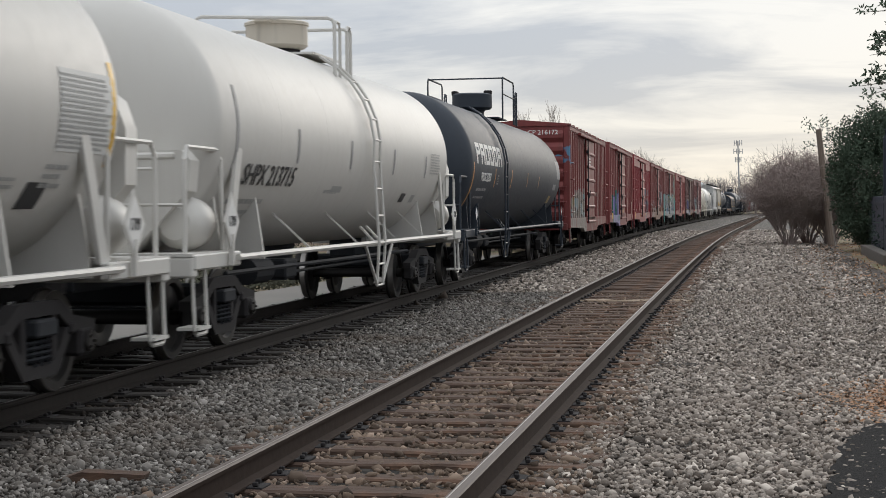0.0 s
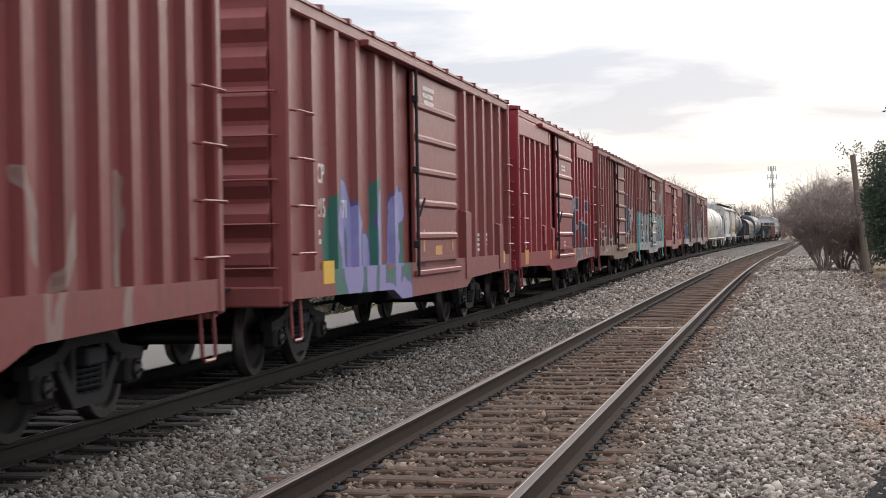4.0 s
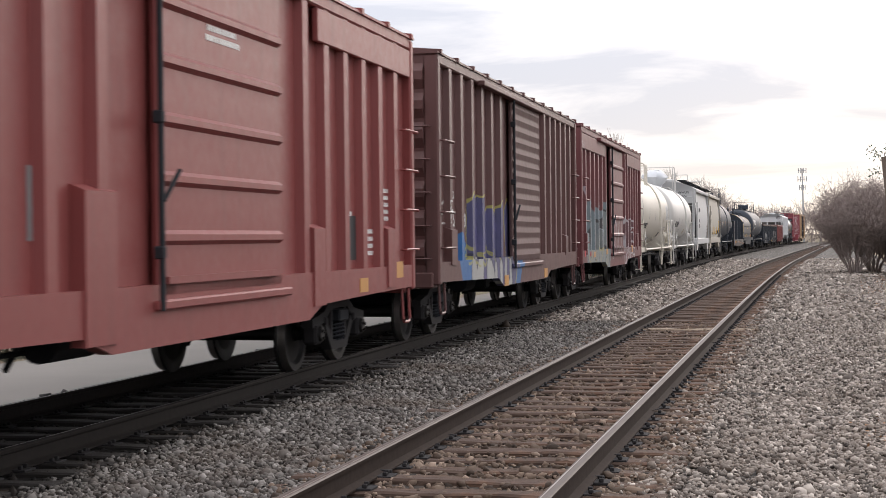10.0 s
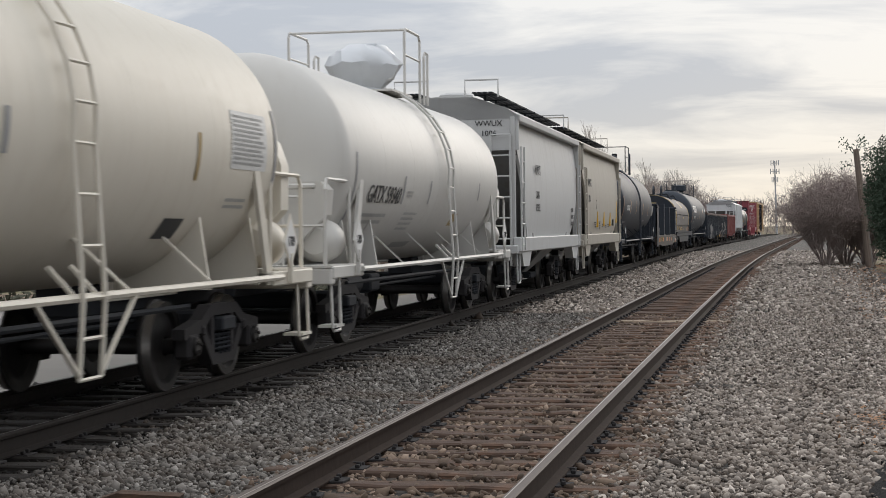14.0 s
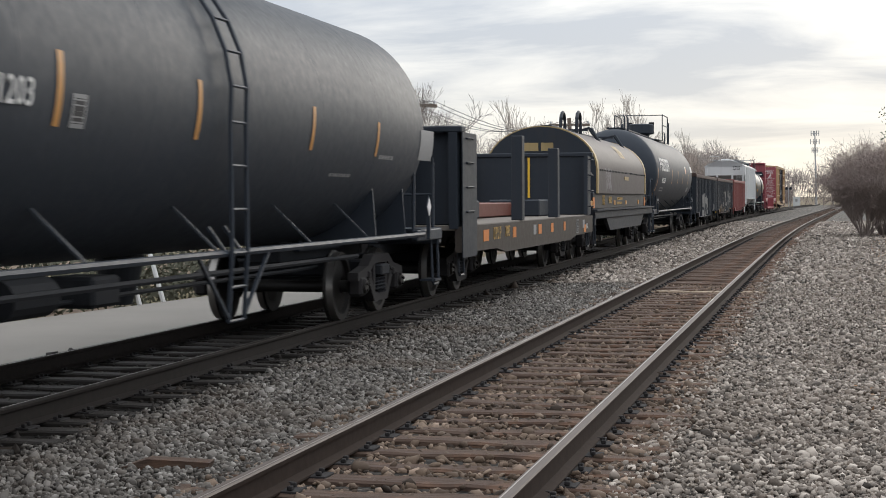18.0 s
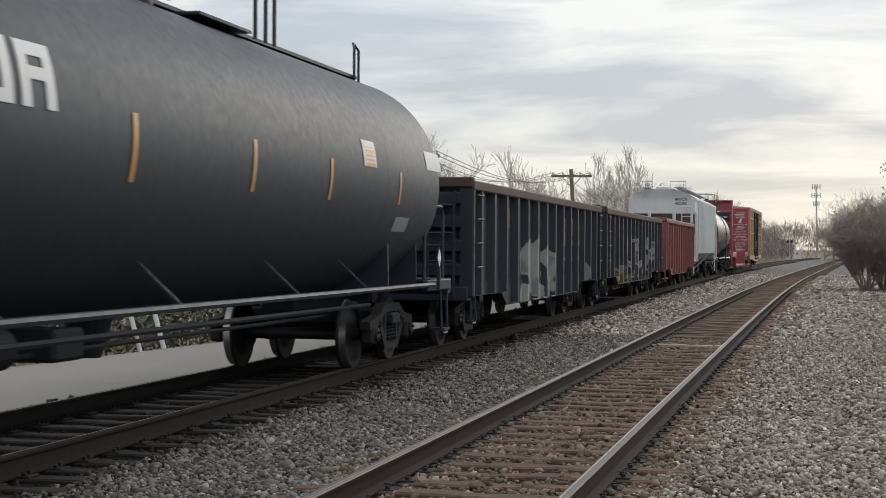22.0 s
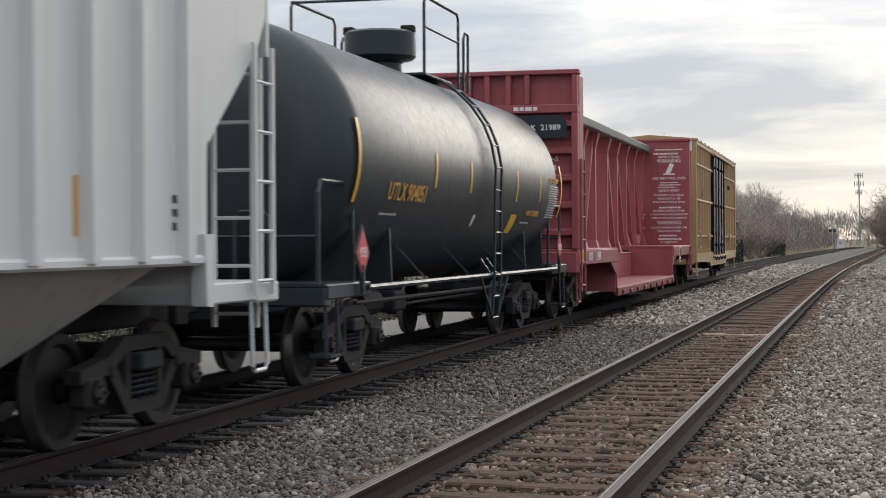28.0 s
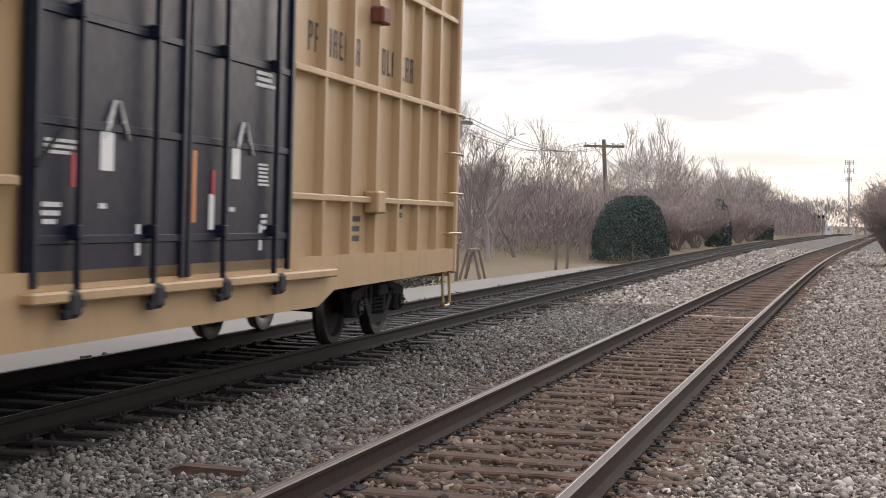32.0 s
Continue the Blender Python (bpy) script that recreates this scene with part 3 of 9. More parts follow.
def rail(parent, line, side, steel):
    m = Mesh()
    ys = spaced(-14, 120, 90) + spaced(124, 330, 40)
    prof = RAIL[:8] + [(0.010 * -side, 0.0), (-0.018 * side, 0.0)][::1 if side > 0 else -1][::1] + RAIL[8:]
    prof[8:10] = sorted(prof[8:10], reverse=True)
    n = len(prof)
    for y in ys:
        cx = line(y) + side * GAUGE / 2
        m.v += [(cx + a, y, b) for a, b in prof]
    for j in range(len(ys) - 1):
        for i in range(n):
            m.f.append((j * n + i, j * n + (i + 1) % n, (j + 1) * n + (i + 1) % n, (j + 1) * n + i))
            m.k.append(1 if i == 8 else 2 if i in (6, 7, 9, 10) else 0)
    return part("rail", m, [steel, head_m, head_dull_m if steel is rail_m else steel], parent, smooth=True)


def railway(name, line, label, first, count, nplates, odd, wood):
    track = thing(name, label, "railway track", kind="structure")
    for s in (-1, 1):
        rail(track, line, s, rail_m if wood is tie_m else rail_oily_shade_m)
    shapes = []
    for i in range(6):
        m = Mesh()
        r = random.Random(i)
        a, b = -1.3 - r.uniform(-0.04, 0.05), 1.3 + r.uniform(-0.05, 0.05)
        xs = spaced(a, b, 10)
        w = 0.115
        rows = []
        for x in xs:
            j = [r.uniform(-0.008, 0.008) for _ in range(6)]
            rows.append([(x, -w + j[0], -0.17), (x, -w + j[1], 0.0 + j[2] - 0.01), (x, -w + 0.02, 0.004 + j[2]), (x, w - 0.02, 0.004 + j[3]), (x, w + j[4], -0.01 + j[3]), (x, w + j[5], -0.17)])
        vs = [p for row in rows for p in row]
        fs = [(k * 6 + i2, k * 6 + i2 + 1, k * 6 + i2 + 7, k * 6 + i2 + 6) for k in range(len(xs) - 1) for i2 in range(5)]
        fs += [tuple(range(6)), tuple(range(len(vs) - 6, len(vs)))[::-1]]
        m.add(vs, fs)
        shapes.append(mesh_of("tie", m, wood))
    pm = Mesh().box(-0.17, 0.17, -0.09, 0.09, 0.0, 0.018, 0.004)
    for a, b in ((-0.12, 0.06), (0.12, -0.06), (-0.1, -0.06), (0.1, 0.06)):
        pm.box(a - 0.016, a + 0.016, b - 0.016, b + 0.016, 0.018, 0.045, 0.005)
    plate = mesh_of("tie_plate", pm, iron_rust_m)
    am = Mesh().box(-0.08, 0.08, -0.016, 0.016, -0.035, 0.012, 0.004)
    anchor = mesh_of("rail_anchor", am, iron_rust_m)
    rest, y = Mesh(), first
    for i in range(int((230 - first) / 0.535)):
        y += 0.535 + random.uniform(-0.035, 0.035)
        d = math.atan((line(y + 1) - line(y - 1)) / 2)
        m = pose(line(y) + random.uniform(-0.05, 0.05), y, -0.182 + random.uniform(-0.008, 0.006), 0, random.uniform(-0.5, 0.5), -math.degrees(d) + random.uniform(-1.2, 1.2))
        if i < count:
            ob = part("tie", shapes[i % 6], None, track)
            ob.matrix_local = m
            if i == odd:
                ob.data = shapes[0].copy()
                ob.data.materials[0] = tie_new_m
            if i < nplates:
                for s in (-1, 1):
                    p = part("tie_plate", plate, None, ob)
                    p.location = (s * GAUGE / 2 - (m.translation.x - line(y)), 0, 0.001)
                    if i % 2 == 0:
                        q = part("rail_anchor", anchor, None, ob)
                        q.location = (s * GAUGE / 2, 0.155, 0.02)
        else:
            rest.add([m @ Vector(p) for p in ((-1.3, -0.11, -0.1), (1.3, -0.11, -0.1), (1.3, 0.11, -0.1), (-1.3, 0.11, -0.1), (-1.3, -0.11, 0), (1.3, -0.11, 0), (1.3, 0.11, 0), (-1.3, 0.11, 0))],
                     [(4, 5, 6, 7), (0, 1, 5, 4), (2, 3, 7, 6), (1, 2, 6, 5), (0, 4, 7, 3)])
    tagged(part("far_ties", rest, wood, track), kind="stuff")
    return track


railway("track_near", near_x, "empty railway track with rusty rails and weathered wooden ties", -12.0, 206, 146, 76, tie_m)
railway("track_far", far_x, "railway track under the freight train, ties darkened by oil and painted shade", -12.0, 188, 98, -1, tie_oily_shade_m)


# ---------- loose ballast stones ----------
def stones(name, mat, count, y0, y1, size, place, faces20, label):
    rng = np.random.default_rng(len(name) * 7 + count)
    if faces20:
        g = (1 + 5 ** 0.5) / 2
        V = np.array([(-1, g, 0), (1, g, 0), (-1, -g, 0), (1, -g, 0), (0, -1, g), (0, 1, g), (0, -1, -g), (0, 1, -g), (g, 0, -1), (g, 0, 1), (-g, 0, -1), (-g, 0, 1)]) / 1.9
        F = np.array([(0, 11, 5), (0, 5, 1), (0, 1, 7), (0, 7, 10), (0, 10, 11), (1, 5, 9), (5, 11, 4), (11, 10, 2), (10, 7, 6), (7, 1, 8),
                      (3, 9, 4), (3, 4, 2), (3, 2, 6), (3, 6, 8), (3, 8, 9), (4, 9, 5), (2, 4, 11), (6, 2, 10), (8, 6, 7), (9, 8, 1)])
    else:
        V = np.array([(1, 0, 0), (-1, 0, 0), (0, 1, 0), (0, -1, 0), (0, 0, 1), (0, 0, -1)], float)
        F = np.array([(0, 2, 4), (2, 1, 4), (1, 3, 4), (3, 0, 4), (2, 0, 5), (1, 2, 5), (3, 1, 5), (0, 3, 5)])
    pts = []
    while len(pts) < count:
        y = y0 + (y1 - y0) * rng.random()
        p = place(rng, y)
        if p is not None:
            pts.append(p)
    P = np.array(pts)
    N = len(P)
    q = rng.normal(size=(N, 4))
    q /= np.linalg.norm(q, axis=1)[:, None]
    w, x, y, z = q.T
    R = np.stack([1 - 2 * (y * y + z * z), 2 * (x * y - w * z), 2 * (x * z + w * y), 2 * (x * y + w * z), 1 - 2 * (x * x + z * z), 2 * (y * z - w * x),
                  2 * (x * z - w * y), 2 * (y * z + w * x), 1 - 2 * (x * x + y * y)], 1).reshape(N, 3, 3)
    S = size * np.exp(rng.normal(0, 0.32, (N, 1))) * np.array([1.0, 0.8, 0.62]) * rng.uniform(0.8, 1.25, (N, 3))
    local = V[None] * rng.uniform(0.62, 1.3, (N, len(V), 1)) * S[:, None]
    allv = (np.einsum("nij,nkj->nki", R, local) * np.array([1, 1, 0.85]) + P[:, None]).reshape(-1, 3)
    allf = (F[None] + (np.arange(N) * len(V))[:, None, None]).reshape(-1, 3)
    me = bpy.data.meshes.new(name)
    me.vertices.add(len(allv))
    me.vertices.foreach_set("co", allv.astype(np.float32).ravel())
    me.loops.add(allf.size)
    me.loops.foreach_set("vertex_index", allf.astype(np.int32).ravel())
    me.polygons.add(len(allf))
    me.polygons.foreach_set("loop_start", np.arange(0, allf.size, 3, dtype=np.int32))
    me.materials.append(mat)
    me.update(calc_edges=True)
    return tagged(new(name, me), label, "ballast", kind="stuff")


def between(rng, y):
    """Stones on the bed beside and between the tracks."""
    f, nn = far_x(y), near_x(y)
    x = rng.uniform(f + 1.15, nn - 0.95)
    if x < f + 1.6 and rng.random() < (f + 1.6 - x) / 0.5:
        return None
    return x, y, bed_height(x, y) + rng.uniform(-0.02, 0.026)


def under_train(rng, y):
    f = far_x(y)
    x = rng.uniform(f - 1.9, f + 1.75)
    if abs(abs(x - f) - GAUGE / 2) < 0.09:
        return None
    return x, y, bed_height(x, y) + rng.uniform(-0.02, 0.012)


def inside(rng, y):
    nn = near_x(y)
    x = nn + rng.uniform(-1.35, 1.35)
    if abs(abs(x - nn) - GAUGE / 2) < 0.095:
        return None
    return x, y, bed_height(x, y) + rng.uniform(-0.02, 0.012) + (0.02 if rng.random() < 0.12 else 0)


def right(rng, y):
    nn = near_x(y)
    x = nn + 0.95 + abs(rng.normal(0, 1)) * 0.6 + rng.uniform(0, 2.3 if y < 20 else 3.1)
    return x, y, bed_height(min(x, nn + 6), y) + rng.uniform(-0.022, 0.026)


gravel = "grey crushed ballast stones"
stones("ballast_stones", ballast_m, 5000, -8, 8.4, 0.045, between, False, gravel)
stones("shoulder_stones", ballast_pale_m, 7000, -8, 8.4, 0.045, right, False, "pale grey crushed ballast stones on the track shoulder")
stones("crib_stones", ballast_rust_m, 4000, -8, 8.4, 0.04, inside, False, "brown rust-stained ballast stones lying between the ties")
stones("ballast_stones", ballast_m, 31000, 8.4, 17, 0.0218, between, True, gravel)
stones("ballast_stones", ballast_m, 26000, 17, 32, 0.028, between, False, gravel)
# from 32 m on, paler stone: lightening with distance painted into the colour
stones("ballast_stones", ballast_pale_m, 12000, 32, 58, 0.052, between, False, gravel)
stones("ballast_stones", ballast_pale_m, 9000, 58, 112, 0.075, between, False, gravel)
stones("shoulder_stones", ballast_pale_m, 7000, 62, 112, 0.075, right, False, "pale grey crushed ballast stones on the track shoulder")
# stones under the wagons, with oil and shade in their colour
stones("oily_stones", oily_shade_m, 7000, 9, 24, 0.036, under_train, False, "dark ballast stones under the train, coloured by oil and painted shade")
stones("oily_stones", oily_shade_m, 6000, 24, 60, 0.05, under_train, False, "dark ballast stones under the train, coloured by oil and painted shade")
stones("crib_stones", ballast_rust_m, 9000, 8.4, 17, 0.028, inside, True, "brown rust-stained ballast stones lying between the ties")
stones("crib_stones", ballast_rust_m, 8000, 17, 32, 0.034, inside, False, "brown rust-stained ballast stones lying between the ties")
stones("shoulder_stones", ballast_pale_m, 35000, 8.4, 17, 0.0206, right, True, "pale grey crushed ballast stones on the track shoulder")
stones("shoulder_stones", ballast_pale_m, 36000, 17, 32, 0.0265, right, False, "pale grey crushed ballast stones on the track shoulder")
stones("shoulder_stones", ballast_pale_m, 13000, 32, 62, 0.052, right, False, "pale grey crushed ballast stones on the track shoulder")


# ---------- running gear shared by all wagons ----------
WHEEL_R, AXLE = 0.42, 0.885
WHEELSETS = []
m = Mesh()
m.box(-0.95, 0.95, -0.17, 0.17, 0.5, 0.72, 0.03)
m.lathe([(0, 0.72), (0.2, 0.72), (0.2, 0.8), (0, 0.8)], 20, "z")
m.beam((-0.75, 0.0, 0.42), (0.75, 0.0, 0.42), 0.3, 0.1)
for s in (-1, 1):
    m.beam((-0.8, s * 0.42, 0.40), (0.8, s * 0.42, 0.40), 0.08, 0.14)
    for e in (-1, 1):
        m.box(e * 0.75 - 0.06, e * 0.75 + 0.06, s * 0.40 - 0.05, s * 0.40 + 0.05, 0.26, 0.56, 0.01)
BOLSTER = mesh_of("truck", m, iron_m)
m = Mesh()
m.prism([(-1.1, 0.49), (-1.1, 0.59), (-0.64, 0.655), (-0.38, 0.79), (0.38, 0.79), (0.64, 0.655), (1.1, 0.59), (1.1, 0.49), (0.6, 0.535), (0.35, 0.68), (-0.35, 0.68), (-0.6, 0.535)], -0.065, 0.065, "x")
m.prism([(-0.66, 0.56), (-0.32, 0.2), (0.32, 0.2), (0.66, 0.56), (0.5, 0.56), (0.27, 0.31), (-0.27, 0.31), (-0.5, 0.56)], -0.06, 0.06, "x")
for s in (-1, 1):
    m.box(-0.085, 0.085, s * AXLE - 0.15, s * AXLE + 0.15, 0.30, 0.54, 0.03)
    m.box(-0.055, 0.055, s * 0.29 - 0.045, s * 0.29 + 0.045, 0.27, 0.72, 0.01)
    m.box(-0.09, 0.09, s * 0.6 - 0.05, s * 0.6 + 0.05, 0.5, 0.6, 0.02)
SIDE_FRAME = mesh_of("side_frame", m, iron_rust_m)
m = Mesh()
for s in (-0.13, 0.0, 0.13):
    m.tube([(0.075 * math.cos(a * 0.785), s + 0.055 * math.sin(a * 0.785), 0.31 + a * 0.2 / 36) for a in range(37)], 0.017, 5)
m.box(-0.13, 0.13, -0.2, 0.2, 0.52, 0.66, 0.02)
SPRING = mesh_of("spring", m, iron_m, True)
m = Mesh()
for s in (-1, 1):
    prof = [(0.09, s * 0.66), (0.13, s * 0.665), (0.30, s * 0.70), (0.34, s * 0.675), (0.445, s * 0.675), (0.448, s * 0.70), (0.424, s * 0.715), (0.42, s * 0.80), (0.35, s * 0.80), (0.32, s * 0.755), (0.13, s * 0.79), (0.09, s * 0.79), (0.09, s * 0.66)]
    m.slot = 0
    m.lathe(prof[:7], 36, "x")
    m.slot = 1
    m.lathe(prof[6:8], 36, "x")
    m.slot = 0
    m.lathe(prof[7:], 36, "x")
    m.lathe([(0.0, s * 1.12), (0.08, s * 1.12), (0.095, s * 1.09), (0.095, s * 0.9), (0.075, s * 0.88), (0.075, s * 0.78)], 18, "x")
    for a in range(3):
        m.box(s * 1.13 - 0.012, s * 1.13 + 0.012, 0.05 * math.cos(a * 2.1) - 0.012, 0.05 * math.cos(a * 2.1) + 0.012, 0.05 * math.sin(a * 2.1) - 0.012, 0.05 * math.sin(a * 2.1) + 0.012)
m.lathe([(0.08, -0.7), (0.075, 0), (0.08, 0.7)], 14, "x")
WHEELSET = mesh_of("wheelset", m, [wheel_m, tread_m], True)
m = Mesh()
m.box(-0.07, 0.07, -0.75, -0.08, 0.80, 0.95, 0.02)
m.prism([(-0.16, -0.12), (0.05, -0.12), (0.14, -0.02), (0.14, 0.12), (0.05, 0.12), (0.02, 0.02), (-0.1, 0.04), (-0.16, 0.15)], 0.72, 1.0, "z")
m.box(0.06, 0.15, 0.0, 0.12, 0.75, 0.98, 0.02)
COUPLER = mesh_of("coupler", m, iron_rust_m)
HOSE = mesh_of("air_hose", Mesh().tube([(0.25, -0.3, 0.72), (0.27, -0.15, 0.66), (0.24, 0.05, 0.42), (0.16, 0.2, 0.26), (0.05, 0.3, 0.25)], 0.024, 7), hose_m, True)


def trucks(car, half):
    """Two four-wheeled trucks, couplers and hoses; half: from the middle to a truck's centre, and to the coupler's face."""
    centre, face = half
    for s in (-1, 1):
        tr = part("truck", BOLSTER, None, car)
        tr.location = (0, s * centre, 0)
        for e in (-1, 1):
            part("side_frame", SIDE_FRAME, None, tr).location = (e * 1.0, 0, 0)
            part("spring", SPRING, None, tr).location = (e * 1.0, 0, 0)
            w = part("wheelset", WHEELSET, None, tr)
            w.matrix_parent_inverse = Matrix.Translation((0, e * AXLE, WHEEL_R))
            WHEELSETS.append(w)
        c = part("coupler", COUPLER, None, car)
        c.matrix_local = pose(0, s * face, 0, 0, 0, 0 if s > 0 else 180)
        h = part("air_hose", HOSE, None, car)
        h.matrix_local = pose(0, s * (face - 0.15), 0, 0, 0, 0 if s > 0 else 180)


# ---------- lettering and small fittings ----------
def on_side(x, y, z):
    return pose(x, y, z, 90, 0, 90)


def glyph(box, a, b, lo, hi, r):
    """A block shape the size of a letter: strokes at its edges, none of them readable."""
    t, k = min(0.28 * (b - a), 0.2 * (hi - lo)), r.randrange(6)
    box(a, a + t, lo, hi)
    if k != 0:
        box(a + t, b - t, hi - t, hi)
    if k in (1, 2, 5):
        box(b - t, b, lo, hi)
    elif k == 3:
        box(b - t, b, (lo + hi) / 2, hi)
    if k in (0, 2, 4):
        box(a + t, b - (0 if k != 2 else t), lo, lo + t)
    if k in (1, 3, 4, 5):
        box(a + t, b - t, (lo + hi) / 2 - t / 2, (lo + hi) / 2 + t / 2)


def bars(m, x, y, z, w, h, rows, seed=0):
    """Unreadable stencils: rows of short flat bars on the side face at x, from y rightwards, from z downwards; tall rows get letter-like blocks."""
    r = random.Random(seed)
    for i in range(rows):
        a = y + r.uniform(0, 0.1) * w
        zz = z - i * h * 1.7
        while a < y + w * r.uniform(0.7, 1.0):
            if h > 0.1:
                b = a + 0.62 * h
                glyph(lambda p, q, lo, hi: m.box(x, x + 0.003, p, q, lo, hi), a, b, zz - h, zz, r)
                a = b + h * 0.25
            else:
                b = a + r.uniform(0.6, 1.6) * h
                m.box(x, x + 0.003, a, min(b, y + w), zz - h, zz)
                a = b + h * 0.35
    return m


def end_bars(m, y, x, z, w, h, rows, seed=0):
    r = random.Random(seed)
    for i in range(rows):
        a, zz = x + r.uniform(0, 0.15) * w, z - i * h * 1.8
        while a < x + w * r.uniform(0.75, 1.0):
            b = a + r.uniform(0.5, 2.0) * h
            m.box(a, min(b, x + w), y - 0.003, y, zz - h, zz)
            a = b + h * 0.35
    return m


def patch(m, R, zc, y0, y1, a0, a1, off=0.006, n=6):
    """A painted patch on a tank's skin between two angles, in degrees above the horizontal."""
    ys = [y0, y1]
    vs, fs = [], []
    for i in range(n + 1):
        a = radians(a0 + (a1 - a0) * i / n)
        for k, y in enumerate(ys):
            vs.append(((R + off) * math.cos(a), y, zc + (R + off) * math.sin(a)))
    for i in range(n):
        fs.append((2 * i, 2 * i + 1, 2 * i + 3, 2 * i + 2))
    return m.add(vs, fs)


def tank_text(name, words, size, mat, car, R, zc, y, deg, squeeze=1.0):
    return text(name, words, size, mat, car, Matrix.Translation((0, y, zc)) @ pose(0, 0, 0, 0, -deg, 0) @ on_side(R + 0.012, 0, 0), squeeze)


def grab(x, y0, y1, z, out=0.07, r=0.012):
    """A hand hold on the side."""
    m = Mesh()
    return m.tube([(x, y0, z), (x + out, y0, z - 0.01), (x + out, y0 + 0.03, z), (x + out, y1 - 0.03, z), (x + out, y1, z - 0.01), (x, y1, z)], r, 5)


def stirrup(x, y, z0=0.42, z1=0.85, w=0.34):
    return Mesh().tube([(x, y - w / 2, z1), (x + 0.02, y - w / 2, z0 + 0.04), (x + 0.02, y - w / 2 + 0.05, z0), (x + 0.02, y + w / 2 - 0.05, z0), (x + 0.02, y + w / 2, z0 + 0.04), (x, y + w / 2, z1)], 0.02, 5)


def ladder(name, parent, mat, x0, x1, y0, y1, z0, z1, step=0.42, r=0.017):
    """Two stiles and rungs from one to the other; along y it is a side ladder, along x an end ladder."""
    lad = part(name, Mesh().beam((x0, y0, z0), (x0, y0, z1), 0.05, 0.035), mat, parent)
    part("stile", Mesh().beam((x1, y1, z0), (x1, y1, z1), 0.05, 0.035), mat, lad)
    z = z0 + 0.12
    while z < z1:
        part("rung", Mesh().tube([(x0, y0, z), (x1, y1, z)], r, 5), mat, lad)
        z += step
    return lad


# ---------- boxcars ----------
def boxcar(name, label, span, mat, group, door=(-1.25, 1.85), door_mat=None, eave=4.05, sill=0.85, marks=(), mark_mat=None, posts=6, flat_door=False,
           seed=0, stamp=(), end_mark="", louvre=False, boards=(), fascia=True, bars_at=(), belts=(), post_w=0.09):
    """A steel boxcar between two places along the train; built round its own middle."""
    L = span[1] - span[0]
    h = L / 2
    car = thing(name, label, "boxcar", group)
    rnd = random.Random(seed)
    door_mat = door_mat or mat
    X, XP = 1.43, 1.53
    for s in (1, -1):
        sd = Mesh().box(min(s * X, s * (X - 0.05)), max(s * X, s * (X - 0.05)), -h + 0.1, h - 0.1, sill + 0.25, eave - 0.02)
        part("side_sheet", sd, mat, car)
        sl = Mesh()
        a, b = sorted((s * XP, s * (XP - 0.12)))
        sl.prism([(-h + 0.05, sill + 0.02), (-h + 0.05, sill + 0.3), (h - 0.05, sill + 0.3), (h - 0.05, sill + 0.02), (h - 1.9, sill), (door[1] + 1.4, sill - 0.04), (door[1] + 0.9, sill - 0.18),
                  (door[0] - 0.9, sill - 0.18), (door[0] - 1.4, sill - 0.04), (-h + 1.9, sill)], a, b, "x")
        part("side_sill", sl, mat, car)
        tp = Mesh().box(a, b, -h + 0.02, h - 0.02, eave - 0.14, eave + 0.02, 0.02)
        part("top_chord", tp, mat, car)
        for s2 in (-1, 1):
            cp = Mesh().box(*sorted((s * (XP + 0.012), s * (XP - 0.2))), *sorted((s2 * (h + 0.004), s2 * (h - 0.16))), sill - 0.02, eave - 0.01, 0.025)
            part("corner_post", cp, mat, car)
        # hat-section posts
        for lo, hi in ((-h + 0.12, door[0] - 0.14), (door[1] + 0.14, h - 0.12)):
            for i in range(1, posts + 1):
                y = lo + (hi - lo) * i / (posts + 1)
                o, w, q = s * (XP - 0.012), post_w, s * X
                pm = Mesh().prism([(q, y - w - 0.03), (o, y - w), (o, y + w), (q, y + w + 0.03)], sill + 0.28, eave - 0.13, "z")
                part("side_post", pm, mat, car)
        if fascia:
            for lo, hi in ((-h + 0.16, door[0] - 1.3), (door[1] + 1.3, h - 0.16)):
                fm = Mesh().box(*sorted((s * (XP + 0.004), s * (XP - 0.06))), lo, hi, eave - 0.5, eave - 0.15, 0.01)
                part("fascia_panel", fm, mat, car)
        for z in belts:
            for lo, hi in ((-h + 0.16, door[0] - 0.1), (door[1] + 0.1, h - 0.16)):
                part("belt_rail", Mesh().box(*sorted((s * (XP - 0.008), s * (XP - 0.06))), lo, hi, z - 0.035, z + 0.035, 0.012), mat, car)
    # near door
    d0, d1, z0, z1 = door[0], door[1], sill + 0.2, eave - 0.2
    dm = Mesh().box(XP - 0.06, XP + 0.0, d0, d1, z0, z1, 0.015)
    dr = part("door", dm, door_mat, car, "sliding door with raised ribs" if not flat_door else "double plug door painted black")
    rib = Mesh()
    if flat_door:
        for y in (d0 + 0.05, (d0 + d1) / 2 - 0.06, (d0 + d1) / 2 + 0.06, d1 - 0.05):
            rib.box(XP, XP + 0.03, y - 0.04, y + 0.04, z0, z1, 0.012)
        for z in (z0 + 0.3, z0 + 1.05, z0 + 1.75, z0 + 2.45):
            rib.box(XP, XP + 0.014, d0, d1, z - 0.03, z + 0.03, 0.01)
    elif louvre:
        z = z0 + 0.12
        while z < z1 - 0.05:
            rib.prism([(XP, z - 0.09), (XP + 0.022, z), (XP, z + 0.09)], d0 + 0.06, d1 - 0.06, "y")
            z += 0.2
    else:
        for i in range(1, 6):
            z = z0 + (z1 - z0) * i / 6
